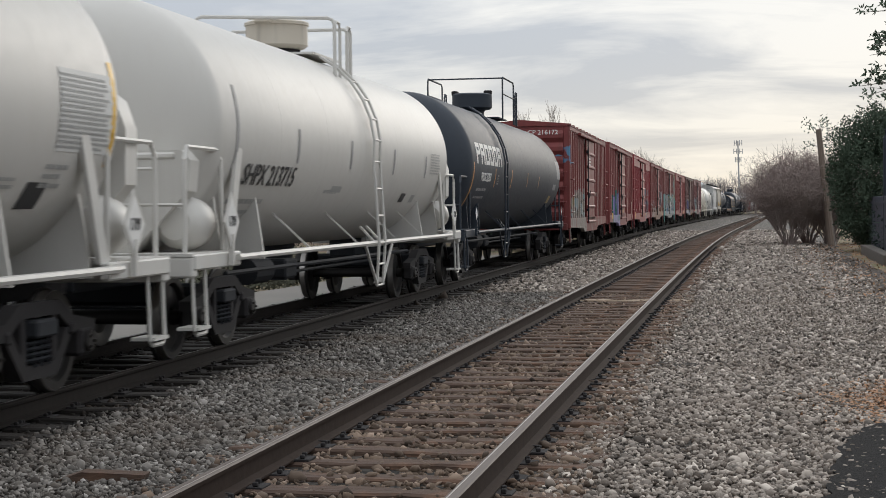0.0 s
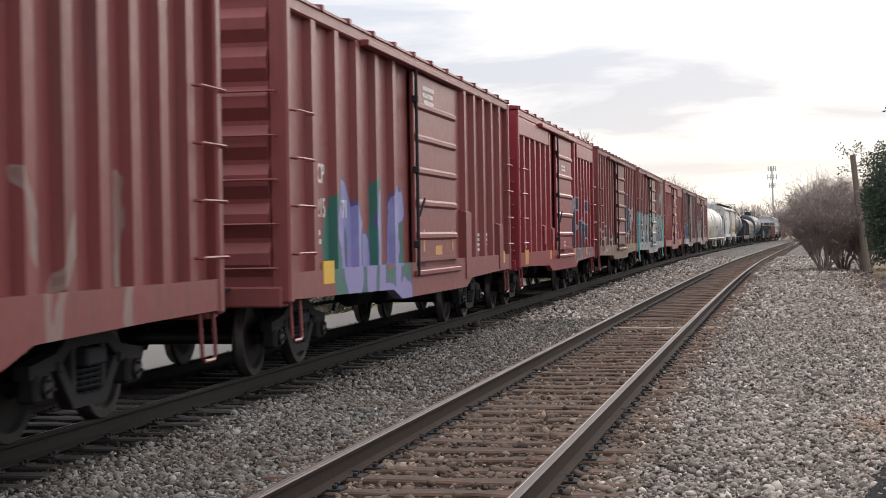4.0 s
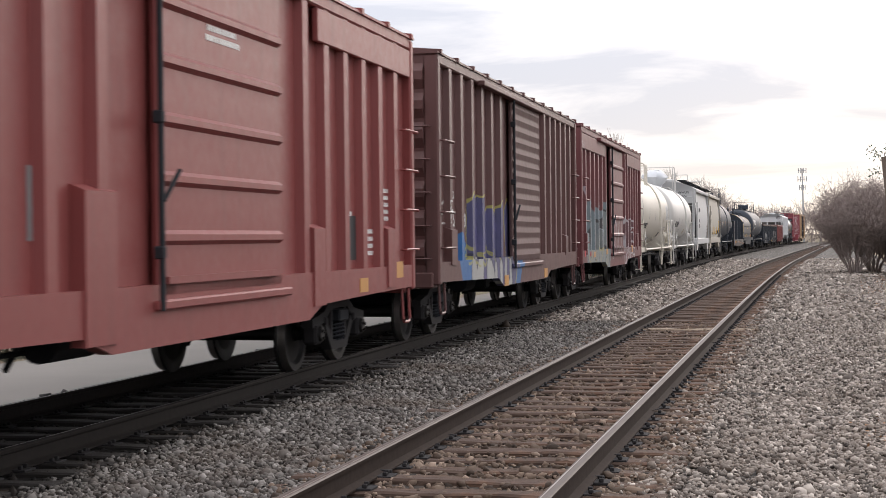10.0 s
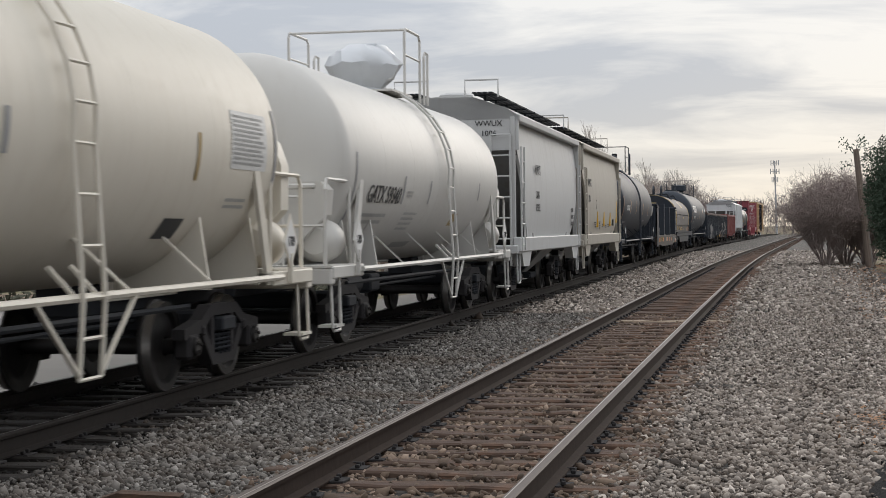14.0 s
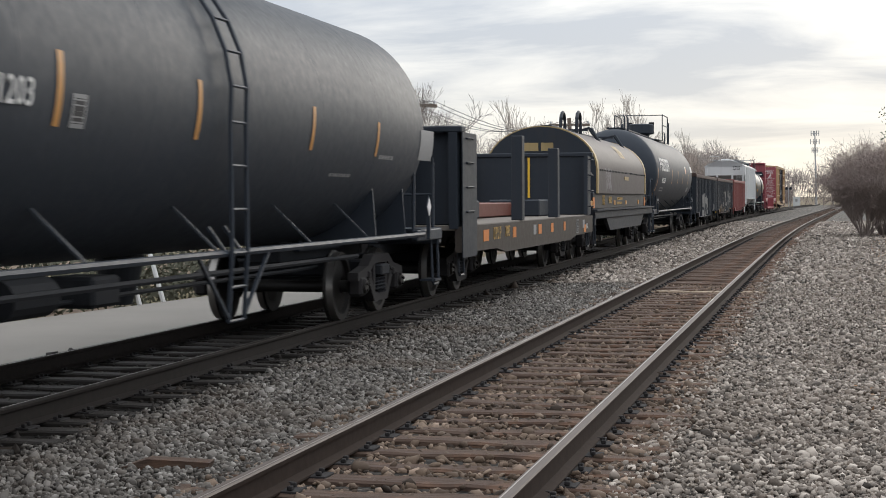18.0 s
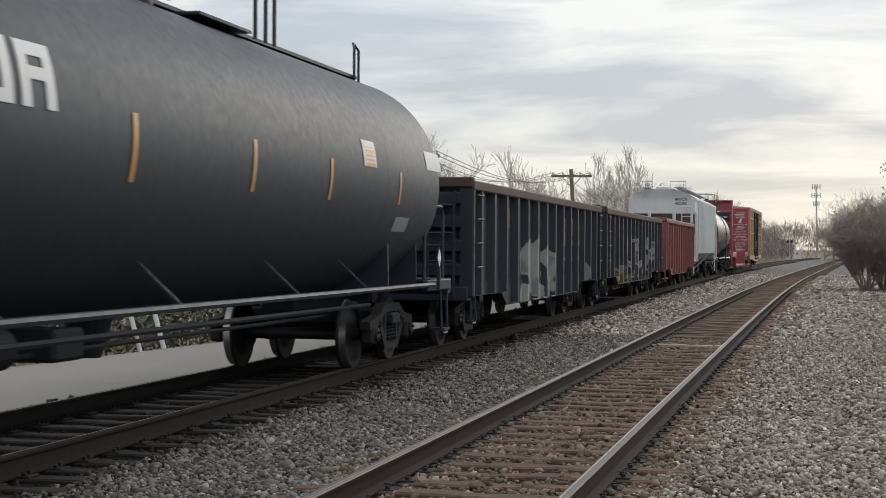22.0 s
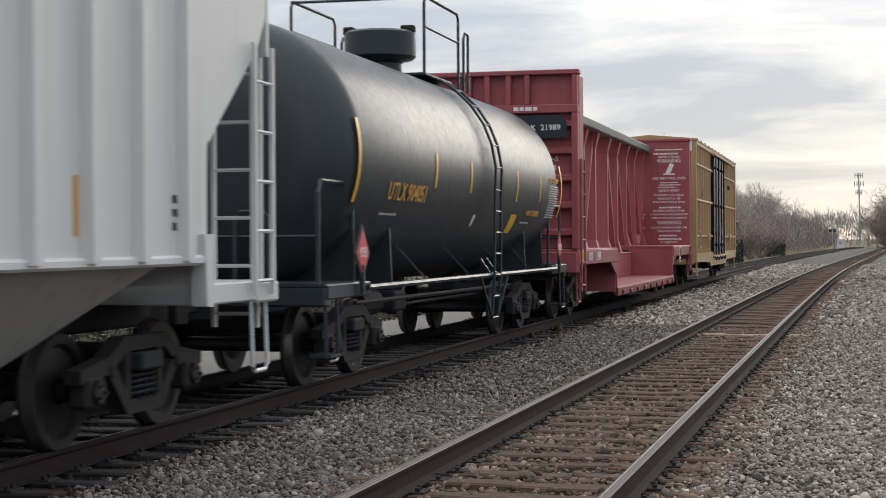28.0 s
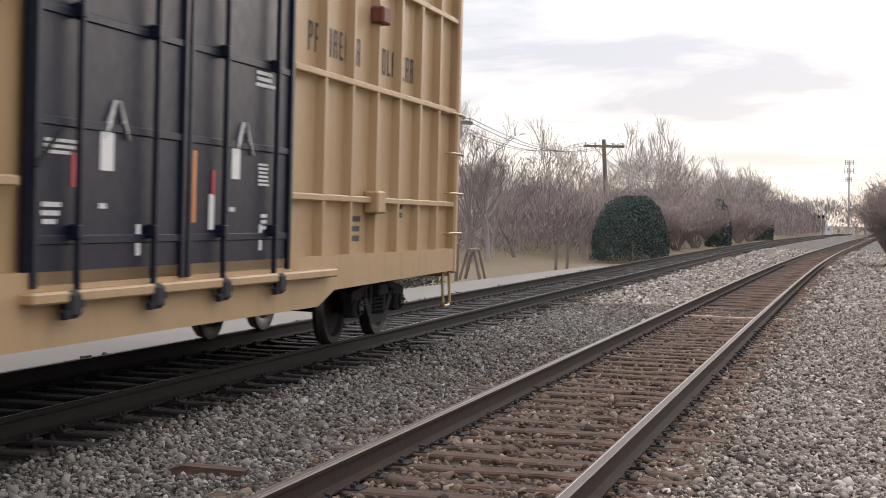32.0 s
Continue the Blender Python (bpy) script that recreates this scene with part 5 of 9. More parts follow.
# ---------- covered hoppers ----------
def hopper(name, label, span, mat, shade_mat, group, ribs=0, eave=3.7, crown=4.2, words=(), word_mat=None, seed=0, panels=(), reflect=(), bays=2, end_words=()):
    L = span[1] - span[0]
    h = L / 2
    car = thing(name, label, "hopper car", group)
    sill, X = (1.38 if ribs else 1.3), 1.46
    top, bot = h - 0.28, h - (1.62 if ribs else 1.75)
    for s in (-1, 1):
        m = Mesh()
        n = 9
        rows = []
        for i in range(n):
            t = i / (n - 1)
            z = sill + (eave - sill) * t
            x = X - (0.0 if ribs else 0.16 * (1 - math.sin(math.pi * min(1, 0.15 + 0.85 * t) ** 0.9)))
            e = bot + (top - bot) * (min(1, max(0, (z - 2.25) / 1.05)) if ribs else min(1, t * 1.25) ** 0.7)
            rows.append((x * s, e, z))
        vs = [(x - s * o, sg * e, z) for o in (0, 0.06) for x, e, z in rows for sg in (-1, 1)]
        k = 2 * n
        fs = [(2 * i, 2 * i + 1, 2 * i + 3, 2 * i + 2) for i in range(n - 1)] + [(k + 2 * i, k + 2 * i + 1, k + 2 * i + 3, k + 2 * i + 2) for i in range(n - 1)]
        fs += [(2 * i + j, 2 * i + 2 + j, k + 2 * i + 2 + j, k + 2 * i + j) for i in range(n - 1) for j in (0, 1)]
        m.add(vs, fs)
        part("side_sheet", m, mat, car, smooth=not ribs)
        part("side_sill", Mesh().box(*sorted((s * (X + 0.04), s * (X - 0.12))), *((-bot, bot) if ribs else (-h + 0.1, h - 0.1)), sill - (0.06 if ribs else 0.28), sill + 0.02, 0.02), mat, car)
        part("top_chord", Mesh().box(*sorted((s * (X + 0.03), s * (X - 0.1))), -h + 0.2, h - 0.2, eave - 0.05, eave + 0.1, 0.02), mat, car)
        for i in range(ribs):
            y = -bot + 0.5 + (2 * bot - 1.0) * i / (ribs - 1)
            part("side_post", Mesh().prism([(s * (X - 0.01), y - 0.09), (s * (X + 0.085), y - 0.06), (s * (X + 0.085), y + 0.06), (s * (X - 0.01), y + 0.09)], sill - 0.02, eave, "z"), mat, car)
    roof = [(-X, eave + 0.08), (-1.2, eave + 0.24), (-0.55, crown - 0.04), (0, crown), (0.55, crown - 0.04), (1.2, eave + 0.24), (X, eave + 0.08), (X - 0.1, eave), (-X + 0.1, eave)]
    part("roof", Mesh().prism(roof, -h + 0.2, h - 0.2, "y"), mat, car)
    # running boards and hatches
    for x in (-0.75, 0.75):
        rb = Mesh()
        for i in range(4):
            rb.box(x - 0.2 + i * 0.11, x - 0.12 + i * 0.11, -h + 0.0, h - 0.0, crown + 0.02, crown + 0.05)
        for i in range(int(L / 1.4)):
            y = -h + 0.4 + i * 1.4
            rb.beam((x, y, eave + 0.2), (x, y, crown + 0.02), 0.05)
            rb.beam((x - 0.22, y, crown + 0.02), (x + 0.24, y, crown + 0.02), 0.04)
        part("running_board", rb, steel_m if ribs else iron_m, car)
    for x in (-1.3, 1.3):
        for y in (-h + 0.1, h - 0.1):
            part("roof_hand_hold", Mesh().tube([(x * 0.82, y, crown - 0.05), (x * 0.82, y, crown + 0.3), (x * 0.3, y, crown + 0.3), (x * 0.3, y, crown)], 0.02, 5), mat, car)
    for i in range(bays * 3):
        y = -h + 1.2 + i * (L - 2.4) / (bays * 3 - 1)
        part("hatch", Mesh().lathe([(0.34, crown - 0.1), (0.36, crown + 0.08), (0.3, crown + 0.12), (0, crown + 0.14)], 18, "z", (0, y, 0)), mat, car, smooth=True)
    # slope sheets, bays and ends
    for s in (-1, 1):
        part("end_plate", Mesh().prism([(-X, eave - 0.62), (X, eave - 0.62), (X, eave + 0.08), (1.2, eave + 0.24), (0.55, crown - 0.04), (-0.55, crown - 0.04), (-1.2, eave + 0.24), (-X, eave + 0.08)], *sorted((s * (h - 0.2), s * (h - 0.26))), "y"), mat, car)
        low = [(h - 0.26, eave - 0.42), (h - 0.34, eave - 0.42), (bot - 0.1, 2.2), (bot - 0.02, 2.2)] if ribs else [(h - 0.26, eave - 0.6), (h - 0.34, eave - 0.6), (h - 3.1, 1.0), (h - 3.0, 0.95)]
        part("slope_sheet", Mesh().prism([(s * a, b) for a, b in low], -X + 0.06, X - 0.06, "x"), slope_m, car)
        if ribs:
            part("end_sheet", Mesh().box(-X + 0.02, X - 0.02, *sorted((s * (bot - 0.03), s * (bot - 0.09))), 1.15, 2.26), mat, car)
        for x in (-0.55, 0.55):
            part("end_post", Mesh().box(x - 0.07, x + 0.07, *sorted((s * (h - 0.18), s * (h - 0.3))), 1.15, eave - 0.5, 0.015), mat, car)
        for x in (-1.34, 1.34):
            part("corner_post", Mesh().box(x - 0.05, x + 0.05, *sorted((s * (h - 0.16), s * (h - 0.24))), 1.0, eave + 0.05, 0.012), mat, car)
        part("end_sill", Mesh().box(-1.46, 1.46, *sorted((s * (h + 0.02), s * (h - 0.5))), 0.98, 1.16, 0.02), mat, car)
        ladder("end_ladder", car, mat, 0.9, 1.3, s * (h - 0.1), s * (h - 0.1), 0.75, eave - 0.3)
        ladder("side_ladder", car, mat, 1.5, 1.5, s * (h - 0.45) - 0.21, s * (h - 0.45) + 0.21, 1.05, eave - 0.55)
        part("sill_step", stirrup(1.4, s * (h - 0.35), 0.4, 1.05), mat, car)
        if ribs:
            part("bolster_plate", Mesh().prism([(s * (bot + 0.02), 0.99), (s * (bot + 0.02), 1.56), (s * (bot - 0.16), 1.56), (s * (bot - 0.12), 1.0)], 1.38, X + 0.05, "x"), mat, car)
            part("end_plinth", Mesh().box(-1.44, 1.44, *sorted((s * (h - 0.1), s * bot)), 1.0, 1.17, 0.015), mat, car)
        else:
            part("jack_pad", Mesh().prism([(s * (h - 0.5), 1.02), (s * (h - 1.9), 1.02), (s * (h - 1.55), 0.72), (s * (h - 0.75), 0.72)], 1.25, 1.46, "x"), mat, car)
    step = (L - 4.6) / bays
    for b in range(bays):
        c = -h + 2.3 + step * (b + 0.5)
        w = step / 2
        for e in (-1, 1):
            m = Mesh()
            a, d = c + e * w, c + e * 0.28
            vs = [(-X + 0.03, a, sill), (X - 0.03, a, sill), (0.5, d, 0.42), (-0.5, d, 0.42), (-X + 0.03, a - e * 0.05, sill), (X - 0.03, a - e * 0.05, sill), (0.5, d - e * 0.05, 0.42), (-0.5, d - e * 0.05, 0.42)]
            m.add(vs, [(0, 1, 2, 3), (4, 7, 6, 5), (0, 4, 5, 1), (1, 5, 6, 2), (2, 6, 7, 3), (3, 7, 4, 0)])
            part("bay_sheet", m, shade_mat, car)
        for s in (-1, 1):
            m = Mesh()
            vs = [(s * (X - 0.02), c - w, sill), (s * (X - 0.02), c + w, sill), (s * 0.52, c + 0.28, 0.42), (s * 0.52, c - 0.28, 0.42), (s * (X - 0.07), c - w, sill), (s * (X - 0.07), c + w, sill), (s * 0.47, c + 0.28, 0.42), (s * 0.47, c - 0.28, 0.42)]
            m.add(vs, [(0, 1, 2, 3), (4, 7, 6, 5), (0, 4, 5, 1), (1, 5, 6, 2), (2, 6, 7, 3), (3, 7, 4, 0)])
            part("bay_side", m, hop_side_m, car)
        part("outlet_gate", Mesh().box(-0.6, 0.75, c - 0.42, c + 0.42, 0.3, 0.44, 0.02).tube([(0.7, c - 0.5, 0.36), (0.7, c + 0.5, 0.36)], 0.035, 6), iron_m, car)
    part("centre_sill", Mesh().box(-0.2, 0.2, -h, h, 0.75, 1.05, 0.02), iron_m, car)
    for wd, size, y, z, sq in words:
        text("stencil", wd, size, word_mat or dark_text_m, car, on_side(X + (0.006 if ribs else 0.01), y, z), sq)
    for wd, size, x, z in end_words:
        text("end_number", wd, size, word_mat or dark_text_m, car, pose(x, -h + 0.19, z, 90, 0, 0))
    sm = Mesh()
    for y, z, w, hh, rows in panels:
        bars(sm, X + 0.004, y, z, w, hh, rows, seed)
    if panels:
        tagged(part("stencil", sm, word_mat or dark_text_m, car), kind="stuff")
    for y, z, w, hh, mt in reflect:
        part("reflector", Mesh().box(X - 0.05, X + (0.006 if ribs else 0.012), y - w / 2, y + w / 2, z - hh / 2, z + hh / 2), mt, car)
    trucks(car, (h - 1.9, h + 0.5))
    CARS.append((car, (span[0] + span[1]) / 2))
    return car


# ---------- gondolas ----------
def gondola(name, label, span, mat, group, posts=14, top=2.48, sill=0.78, rim=None, wavy=False, words=(), word_mat=None, stamp=(), seed=0, panels=(), blocks=(), end_mark=""):
    L = span[1] - span[0]
    h = L / 2
    car = thing(name, label, "gondola car", group)
    X, XP = 1.40, 1.52
    rim = rim or mat
    for s in (-1, 1):
        sm = Mesh().box(*sorted((s * X, s * (X - 0.04))), -h + 0.08, h - 0.08, sill + 0.1, top - 0.05)
        part("side_sheet", sm, mat, car)
        part("rim", Mesh().box(*sorted((s * (XP + 0.02), s * (X - 0.08))), -h, h, top - 0.1, top + 0.05, 0.02), rim, car)
        part("side_sill", Mesh().prism([(-h + 0.1, sill + 0.2), (h - 0.1, sill + 0.2), (h - 0.1, sill), (h - 2.9, sill), (h - 3.4, sill - 0.22), (-h + 3.4, sill - 0.22), (-h + 2.9, sill), (-h + 0.1, sill)], *sorted((s * (X + 0.02), s * (X - 0.08))), "x"), mat, car)
        for i in range(posts):
            y = -h + 0.75 + (L - 1.5) * i / (posts - 1)
            zb = sill + 0.02 if abs(y) > h - 3.2 else sill - 0.18
            part("side_post", Mesh().prism([(s * X, y - 0.12), (s * XP, y - 0.075), (s * XP, y + 0.075), (s * X, y + 0.12)], zb, top - 0.08, "z"), mat, car)
            if wavy and i < posts - 1 and 0 < i < posts - 2:
                w = (L - 1.5) / (posts - 1)
                for j in range(6):
                    z = sill + 0.5 + j * 0.2
                    wm = Mesh().prism([(s * X, z - 0.07), (s * (X + 0.06), z), (s * X, z + 0.07)], y + 0.14, y + w - 0.14, "y")
                    part("panel_corrugation", wm, mat, car)
        for s2 in (-1, 1):
            part("corner_post", Mesh().box(*sorted((s * (XP + 0.01), s * (X - 0.1))), *sorted((s2 * h, s2 * (h - 0.14))), sill, top, 0.02), mat, car)
    for s in (-1, 1):
        em = Mesh().box(-X, X, *sorted((s * (h - 0.06), s * (h - 0.12))), sill + 0.1, top)
        for i in range(4):
            z = sill + 0.4 + i * 0.36
            part("end_rib", Mesh().prism([(s * (h - 0.06), z - 0.12), (s * (h + 0.05), z - 0.07), (s * (h + 0.05), z + 0.07), (s * (h - 0.06), z + 0.12)], -X + 0.06, X - 0.06, "x"), mat, car)
        part("end_wall", em, mat, car)
        part("end_rim", Mesh().box(-XP, XP, *sorted((s * (h + 0.03), s * (h - 0.14))), top - 0.06, top + 0.1, 0.02), rim, car)
        part("end_sill", Mesh().box(-1.45, 1.45, *sorted((s * (h + 0.04), s * (h - 0.25))), sill - 0.06, sill + 0.16, 0.02), mat, car)
        for i in range(4):
            part("grab_iron", grab(XP - 0.02, s * (h - 0.36) - 0.24, s * (h - 0.36) + 0.24, sill + 0.45 + i * 0.36), mat, car)
        part("sill_step", stirrup(XP - 0.08, s * (h - 0.36), 0.38, sill), mat, car)
        ladder("end_ladder", car, mat, 0.85, 1.25, s * (h + 0.1), s * (h + 0.1), sill, top - 0.1)
    part("floor", Mesh().box(-X + 0.03, X - 0.03, -h + 0.1, h - 0.1, sill + 0.08, sill + 0.16), mat, car)
    part("scrap_load_liner", Mesh().box(-X + 0.05, X - 0.05, -h + 0.14, h - 0.14, sill + 0.16, sill + 0.4), iron_rust_m, car)
    part("centre_sill", Mesh().box(-0.2, 0.2, -h, h, 0.72, 1.0, 0.02), iron_m, car)
    for wd, size, y, z, sq in words:
        text("stencil", wd, size, word_mat or white_m, car, on_side(X + 0.004, y, z), sq)
    if end_mark:
        text("end_number", end_mark, 0.17, white_m, car, pose(0.75, -h - 0.035, top + 0.02, 90, 0, 0), 1.1)
    for y, z, w, hh, mt in blocks:
        part("brand_block", Mesh().box(X - 0.01, X + 0.005, y - w / 2, y + w / 2, z - hh / 2, z + hh / 2), mt, car)
    sm = Mesh()
    for y, z, w, hh, rows in panels:
        bars(sm, X + 0.002, y, z, w, hh, rows, seed)
    if panels:
        tagged(part("stencil", sm, word_mat or white_m, car), kind="stuff")
    for y, z, w, hh, mt in stamp:
        part("reflector", Mesh().box(X - 0.01, X + (0.03 if z < sill + 0.2 else 0.006), y - w / 2, y + w / 2, z - hh / 2, z + hh / 2), mt, car)
    trucks(car, (h - 1.95, h + 0.55))
    CARS.append((car, (span[0] + span[1]) / 2))
    return car


# ---------- bulkhead flat car ----------
def flat_car(span):
    L = span[1] - span[0]
    h = L / 2
    car = thing("bulkhead_flat_car", "dark bulkhead flat car with upright stakes and a rusty steel load", "flat car")
    part("deck", Mesh().box(-1.42, 1.42, -h, h, 1.02, 1.1, 0.01), deck_wood_m, car, "worn wooden deck")
    for s in (-1, 1):
        part("side_sill", Mesh().prism([(-h, 1.08), (h, 1.08), (h, 0.7), (h - 2.8, 0.68), (h - 3.6, 0.6), (-h + 3.6, 0.6), (-h + 2.8, 0.68), (-h, 0.7)], *sorted((s * 1.48, s * 1.38)), "x"), flat_m, car)
        b = Mesh().box(-1.45, 1.45, *sorted((s * (h - 0.1), s * (h - 0.2))), 1.1, 2.5, 0.02)
        for i in range(5):
            x = -1.36 + i * 0.68
            part("bulkhead_post", Mesh().prism([(x - 0.09, s * (h - 0.1)), (x - 0.06, s * (h + 0.05)), (x + 0.06, s * (h + 0.05)), (x + 0.09, s * (h - 0.1))], 1.05, 2.46, "z"), dark_m, car)
        part("bulkhead_cap", Mesh().box(-1.5, 1.5, *sorted((s * (h + 0.055), s * (h - 0.24))), 2.45, 2.55, 0.02), dark_m, car)
        part("bulkhead", b, dark_m, car)
        part("bulkhead_side", Mesh().prism([(s * (h - 0.2), 1.1), (s * (h - 0.2), 2.46), (s * (h - 0.7), 2.46), (s * (h - 0.75), 1.1)], 1.38, 1.46, "x"), dark_m, car)
        part("bulkhead_side", Mesh().prism([(s * (h - 0.2), 1.1), (s * (h - 0.2), 2.46), (s * (h - 0.7), 2.46), (s * (h - 0.75), 1.1)], -1.46, -1.38, "x"), dark_m, car)
        part("sill_step", stirrup(1.38, s * (h - 0.35), 0.36, 0.85), dark_m, car)
        for i in range(4):
            part("grab_iron", grab(1.46, s * (h - 0.45) - 0.22, s * (h - 0.45) + 0.22, 1.3 + i * 0.36), dark_m, car)
    for y, z, x in ((2.9, 2.58, -1.25), (-2.0, 2.6, 1.36), (5.2, 2.58, -1.25), (2.24, 2.5, 1.36)):
        part("stake", Mesh().box(x - 0.1, x + 0.1, y - 0.13, y + 0.13, 1.1, z, 0.012), dark_m, car)
    part("load_beam", Mesh().box(-0.9, 0.4, -h + 1.4, -0.7, 1.12, 1.45, 0.02), dark_m, car, "black steel load")
    part("load_beam", Mesh().box(-0.6, 0.2, -0.1, h - 1.6, 1.12, 1.4, 0.02), rust_red_m, car, "rust-red steel load")
    part("load_block", Mesh().box(-0.3, 0.8, h - 3.6, h - 2.2, 1.1, 1.46, 0.03), dark_m, car, "dark steel block on the deck")
    part("yellow_stripe", Mesh().box(-0.02, 0.03, h - 0.22, h - 0.206, 1.5, 2.44), yellow_m, car)
    text("stencil", "7045", 0.26, worn_gold_m, car, on_side(1.49, -3.75, 0.93), 0.85)
    part("end_side_plate", Mesh().box(1.482, 1.5, -h, -h + 1.05, 0.62, 2.46, 0.005), dark_m, car)
    sm = Mesh()
    bars(sm, 1.485, -5.0, 1.03, 0.8, 0.2, 1, 3)
    tagged(part("stencil", sm, worn_gold_m, car), kind="stuff")
    for y, w, mt in ((-5.6, 0.42, orange_m), (-3.05, 0.3, orange_m), (-0.9, 0.3, grey_text_m), (-0.3, 0.35, orange_m), (1.2, 0.3, orange_m), (2.9, 0.25, orange_m), (h - 1.6, 0.3, grey_text_m)):
        part("reflector", Mesh().box(1.47, 1.487, y - w / 2, y + w / 2, 0.82, 1.0), mt, car)
    part("reflector", Mesh().box(1.47, 1.487, h - 1.55, h - 1.2, 0.72, 0.89), orange_m, car)
    text("stencil", "HOT", 0.17, white_m, car, on_side(1.489, h - 1.05, 0.84), 0.8)
    dp = Mesh()
    for ya, yb, za, zb in ((4.66, 5.04, 1.0, 1.015), (4.66, 5.04, 0.85, 0.862), (4.66, 5.04, 0.73, 0.745), (4.66, 4.675, 0.73, 1.015), (5.025, 5.04, 0.73, 1.015), (4.85, 4.86, 0.86, 1.0)):
        dp.box(1.481, 1.486, ya, yb, za, zb)
    bars(dp, 1.482, 4.7, 0.96, 0.12, 0.025, 2, 2)
    bars(dp, 1.482, 4.69, 0.82, 0.3, 0.016, 2, 4)
    part("data_panel", dp, grey_text_m, car, "white-lined data panel")
    part("centre_sill", Mesh().box(-0.25, 0.25, -h, h, 0.66, 1.02, 0.02), iron_m, car)
    trucks(car, (h - 1.95, h + 0.55))
    CARS.append((car, (span[0] + span[1]) / 2))
    return car


# ---------- coil car ----------
def coil_car(span):
    L = span[1] - span[0]
    h = L / 2
    car = thing("coil_car", "dark grey coil car with rounded hood and faded yellow ends", "coil car")
    for s in (-1, 1):
        part("side_sill", Mesh().box(*sorted((s * 1.5, s * 1.4)), -h, h, 0.98, 1.18, 0.02).prism([(-h + 2.6, 0.98), (h - 2.6, 0.98), (h - 3.4, 0.66), (-h + 3.4, 0.66)], *sorted((s * 1.46, s * 1.38)), "x"), dark_m, car)
        part("walkway", Mesh().box(*sorted((s * 1.56, s * 1.25)), -h, h, 1.18, 1.22), dark_m, car)
        part("trough_side", Mesh().box(*sorted((s * 1.33, s * 1.2)), -h + 1.0, h - 1.0, 1.22, 1.62, 0.015), coil_body_m, car)
        part("end_sill", Mesh().box(-1.5, 1.5, *sorted((s * h, s * (h - 0.2))), 0.84, 1.2, 0.02), dark_m, car)
        part("sill_step", stirrup(1.42, s * (h - 0.35), 0.36, 0.98), dark_m, car)
        for x in (-1.3, 1.3):
            part("end_railing", Mesh().tube([(x, s * (h - 0.1), 1.2), (x, s * (h - 0.1), 2.0), (x, s * (h - 0.18), 2.08), (x, s * (h - 0.9), 2.08)], 0.022, 6), dark_m, car, smooth=True)
    arc = [(1.38 * math.cos(radians(a)), 2.2 + 1.06 * math.sin(radians(a))) for a in range(0, 181, 10)]
    prof = [(1.38, 1.6)] + arc + [(-1.38, 1.6)]
    hf, hr = -6.0, 6.15
    hd = part("hood", Mesh().prism(prof, hf, hr, "y"), hood_m, car, smooth=True)
    for s, y in ((-1, hf), (1, hr)):
        edge = [(x * 1.012, z if z < 2.2 else 2.2 + (z - 2.2) * 1.012) for x, z in prof]
        part("hood_end_band", Mesh().prism(edge, *sorted((y + s * 0.01, y - s * 0.3)), "y"), coil_yellow_m, hd, smooth=True)
        part("hood_end", Mesh().prism([(x * 0.985, z if z < 2.2 else 2.2 + (z - 2.2) * 0.985) for x, z in prof], *sorted((y + s * 0.012, y + s * 0.03)), "y"), dark_m, hd)
    hm = Mesh()
    for x in (-1.385, 1.385):
        hm.box(x - 0.008, x + 0.008, hf, hr, 2.175, 2.185)
    for i in range(34):
        y = hf + 0.3 + i * (hr - hf - 0.6) / 33
        hm.box(1.385, 1.4, y - 0.015, y + 0.015, 2.16, 2.2)
    part("hood_seam", hm, dark_m, hd)
    lm = Mesh()
    lm.box(-0.14, 0.14, -h + 2.2, h - 2.2, 3.25, 3.33, 0.01)
    for y in (-1.0, 5.0):
        for e in (-0.35, 0.35):
            lm.beam((0.55, y + e, 3.42), (0.9, y, 2.9), 0.05)
        lm.beam((0.15, y, 3.3), (0.55, y, 3.42), 0.05)
        lm.beam((-0.5, y, 3.36), (0.5, y, 3.36), 0.06)
    part("hood_brace", lm, dark_m, hd)
    lo = Mesh()
    for e in (-0.22, 0.22):
        lo.tube([(e, -1.2, 3.25), (e, -1.2, 3.5)] + [(e, -0.8 - 0.4 * math.cos(radians(a)), 3.5 + 0.36 * math.sin(radians(a))) for a in (30, 60, 90, 120, 150)] + [(e, -0.4, 3.5), (e, -0.4, 3.25)], 0.05, 6)
    part("lifting_loop", lo, dark_m, hd, smooth=True)
    # brand shape, number
    bm = Mesh()
    for a, b in ((0.0, 0.3), (0.38, 0.66), (0.74, 1.12)):
        vs = []
        for y in (a, b):
            for d in (22, 33, 44):
                ar = radians(d)
                vs.append((1.39 * math.cos(ar), 0.0 + y + (44 - d) * 0.004, 2.2 + 1.07 * math.sin(ar)))
        bm.add(vs, [(0, 3, 4, 1), (1, 4, 5, 2)])
    bm.box(1.386, 1.394, 0.1, 1.1, 1.98, 2.08)
    part("brand_shape", bm, coil_yellow_m, hd, "plain yellow block shape")
    text("stencil", "496602", 0.26, worn_gold_m, car, on_side(1.34, -2.9, 1.42), 0.95)
    sm = bars(Mesh(), 1.334, -4.6, 1.55, 0.95, 0.24, 1, 5)
    bars(sm, 1.334, -1.4, 1.5, 1.6, 0.07, 2, 6)
    tagged(part("stencil", sm, worn_gold_m, car), kind="stuff")
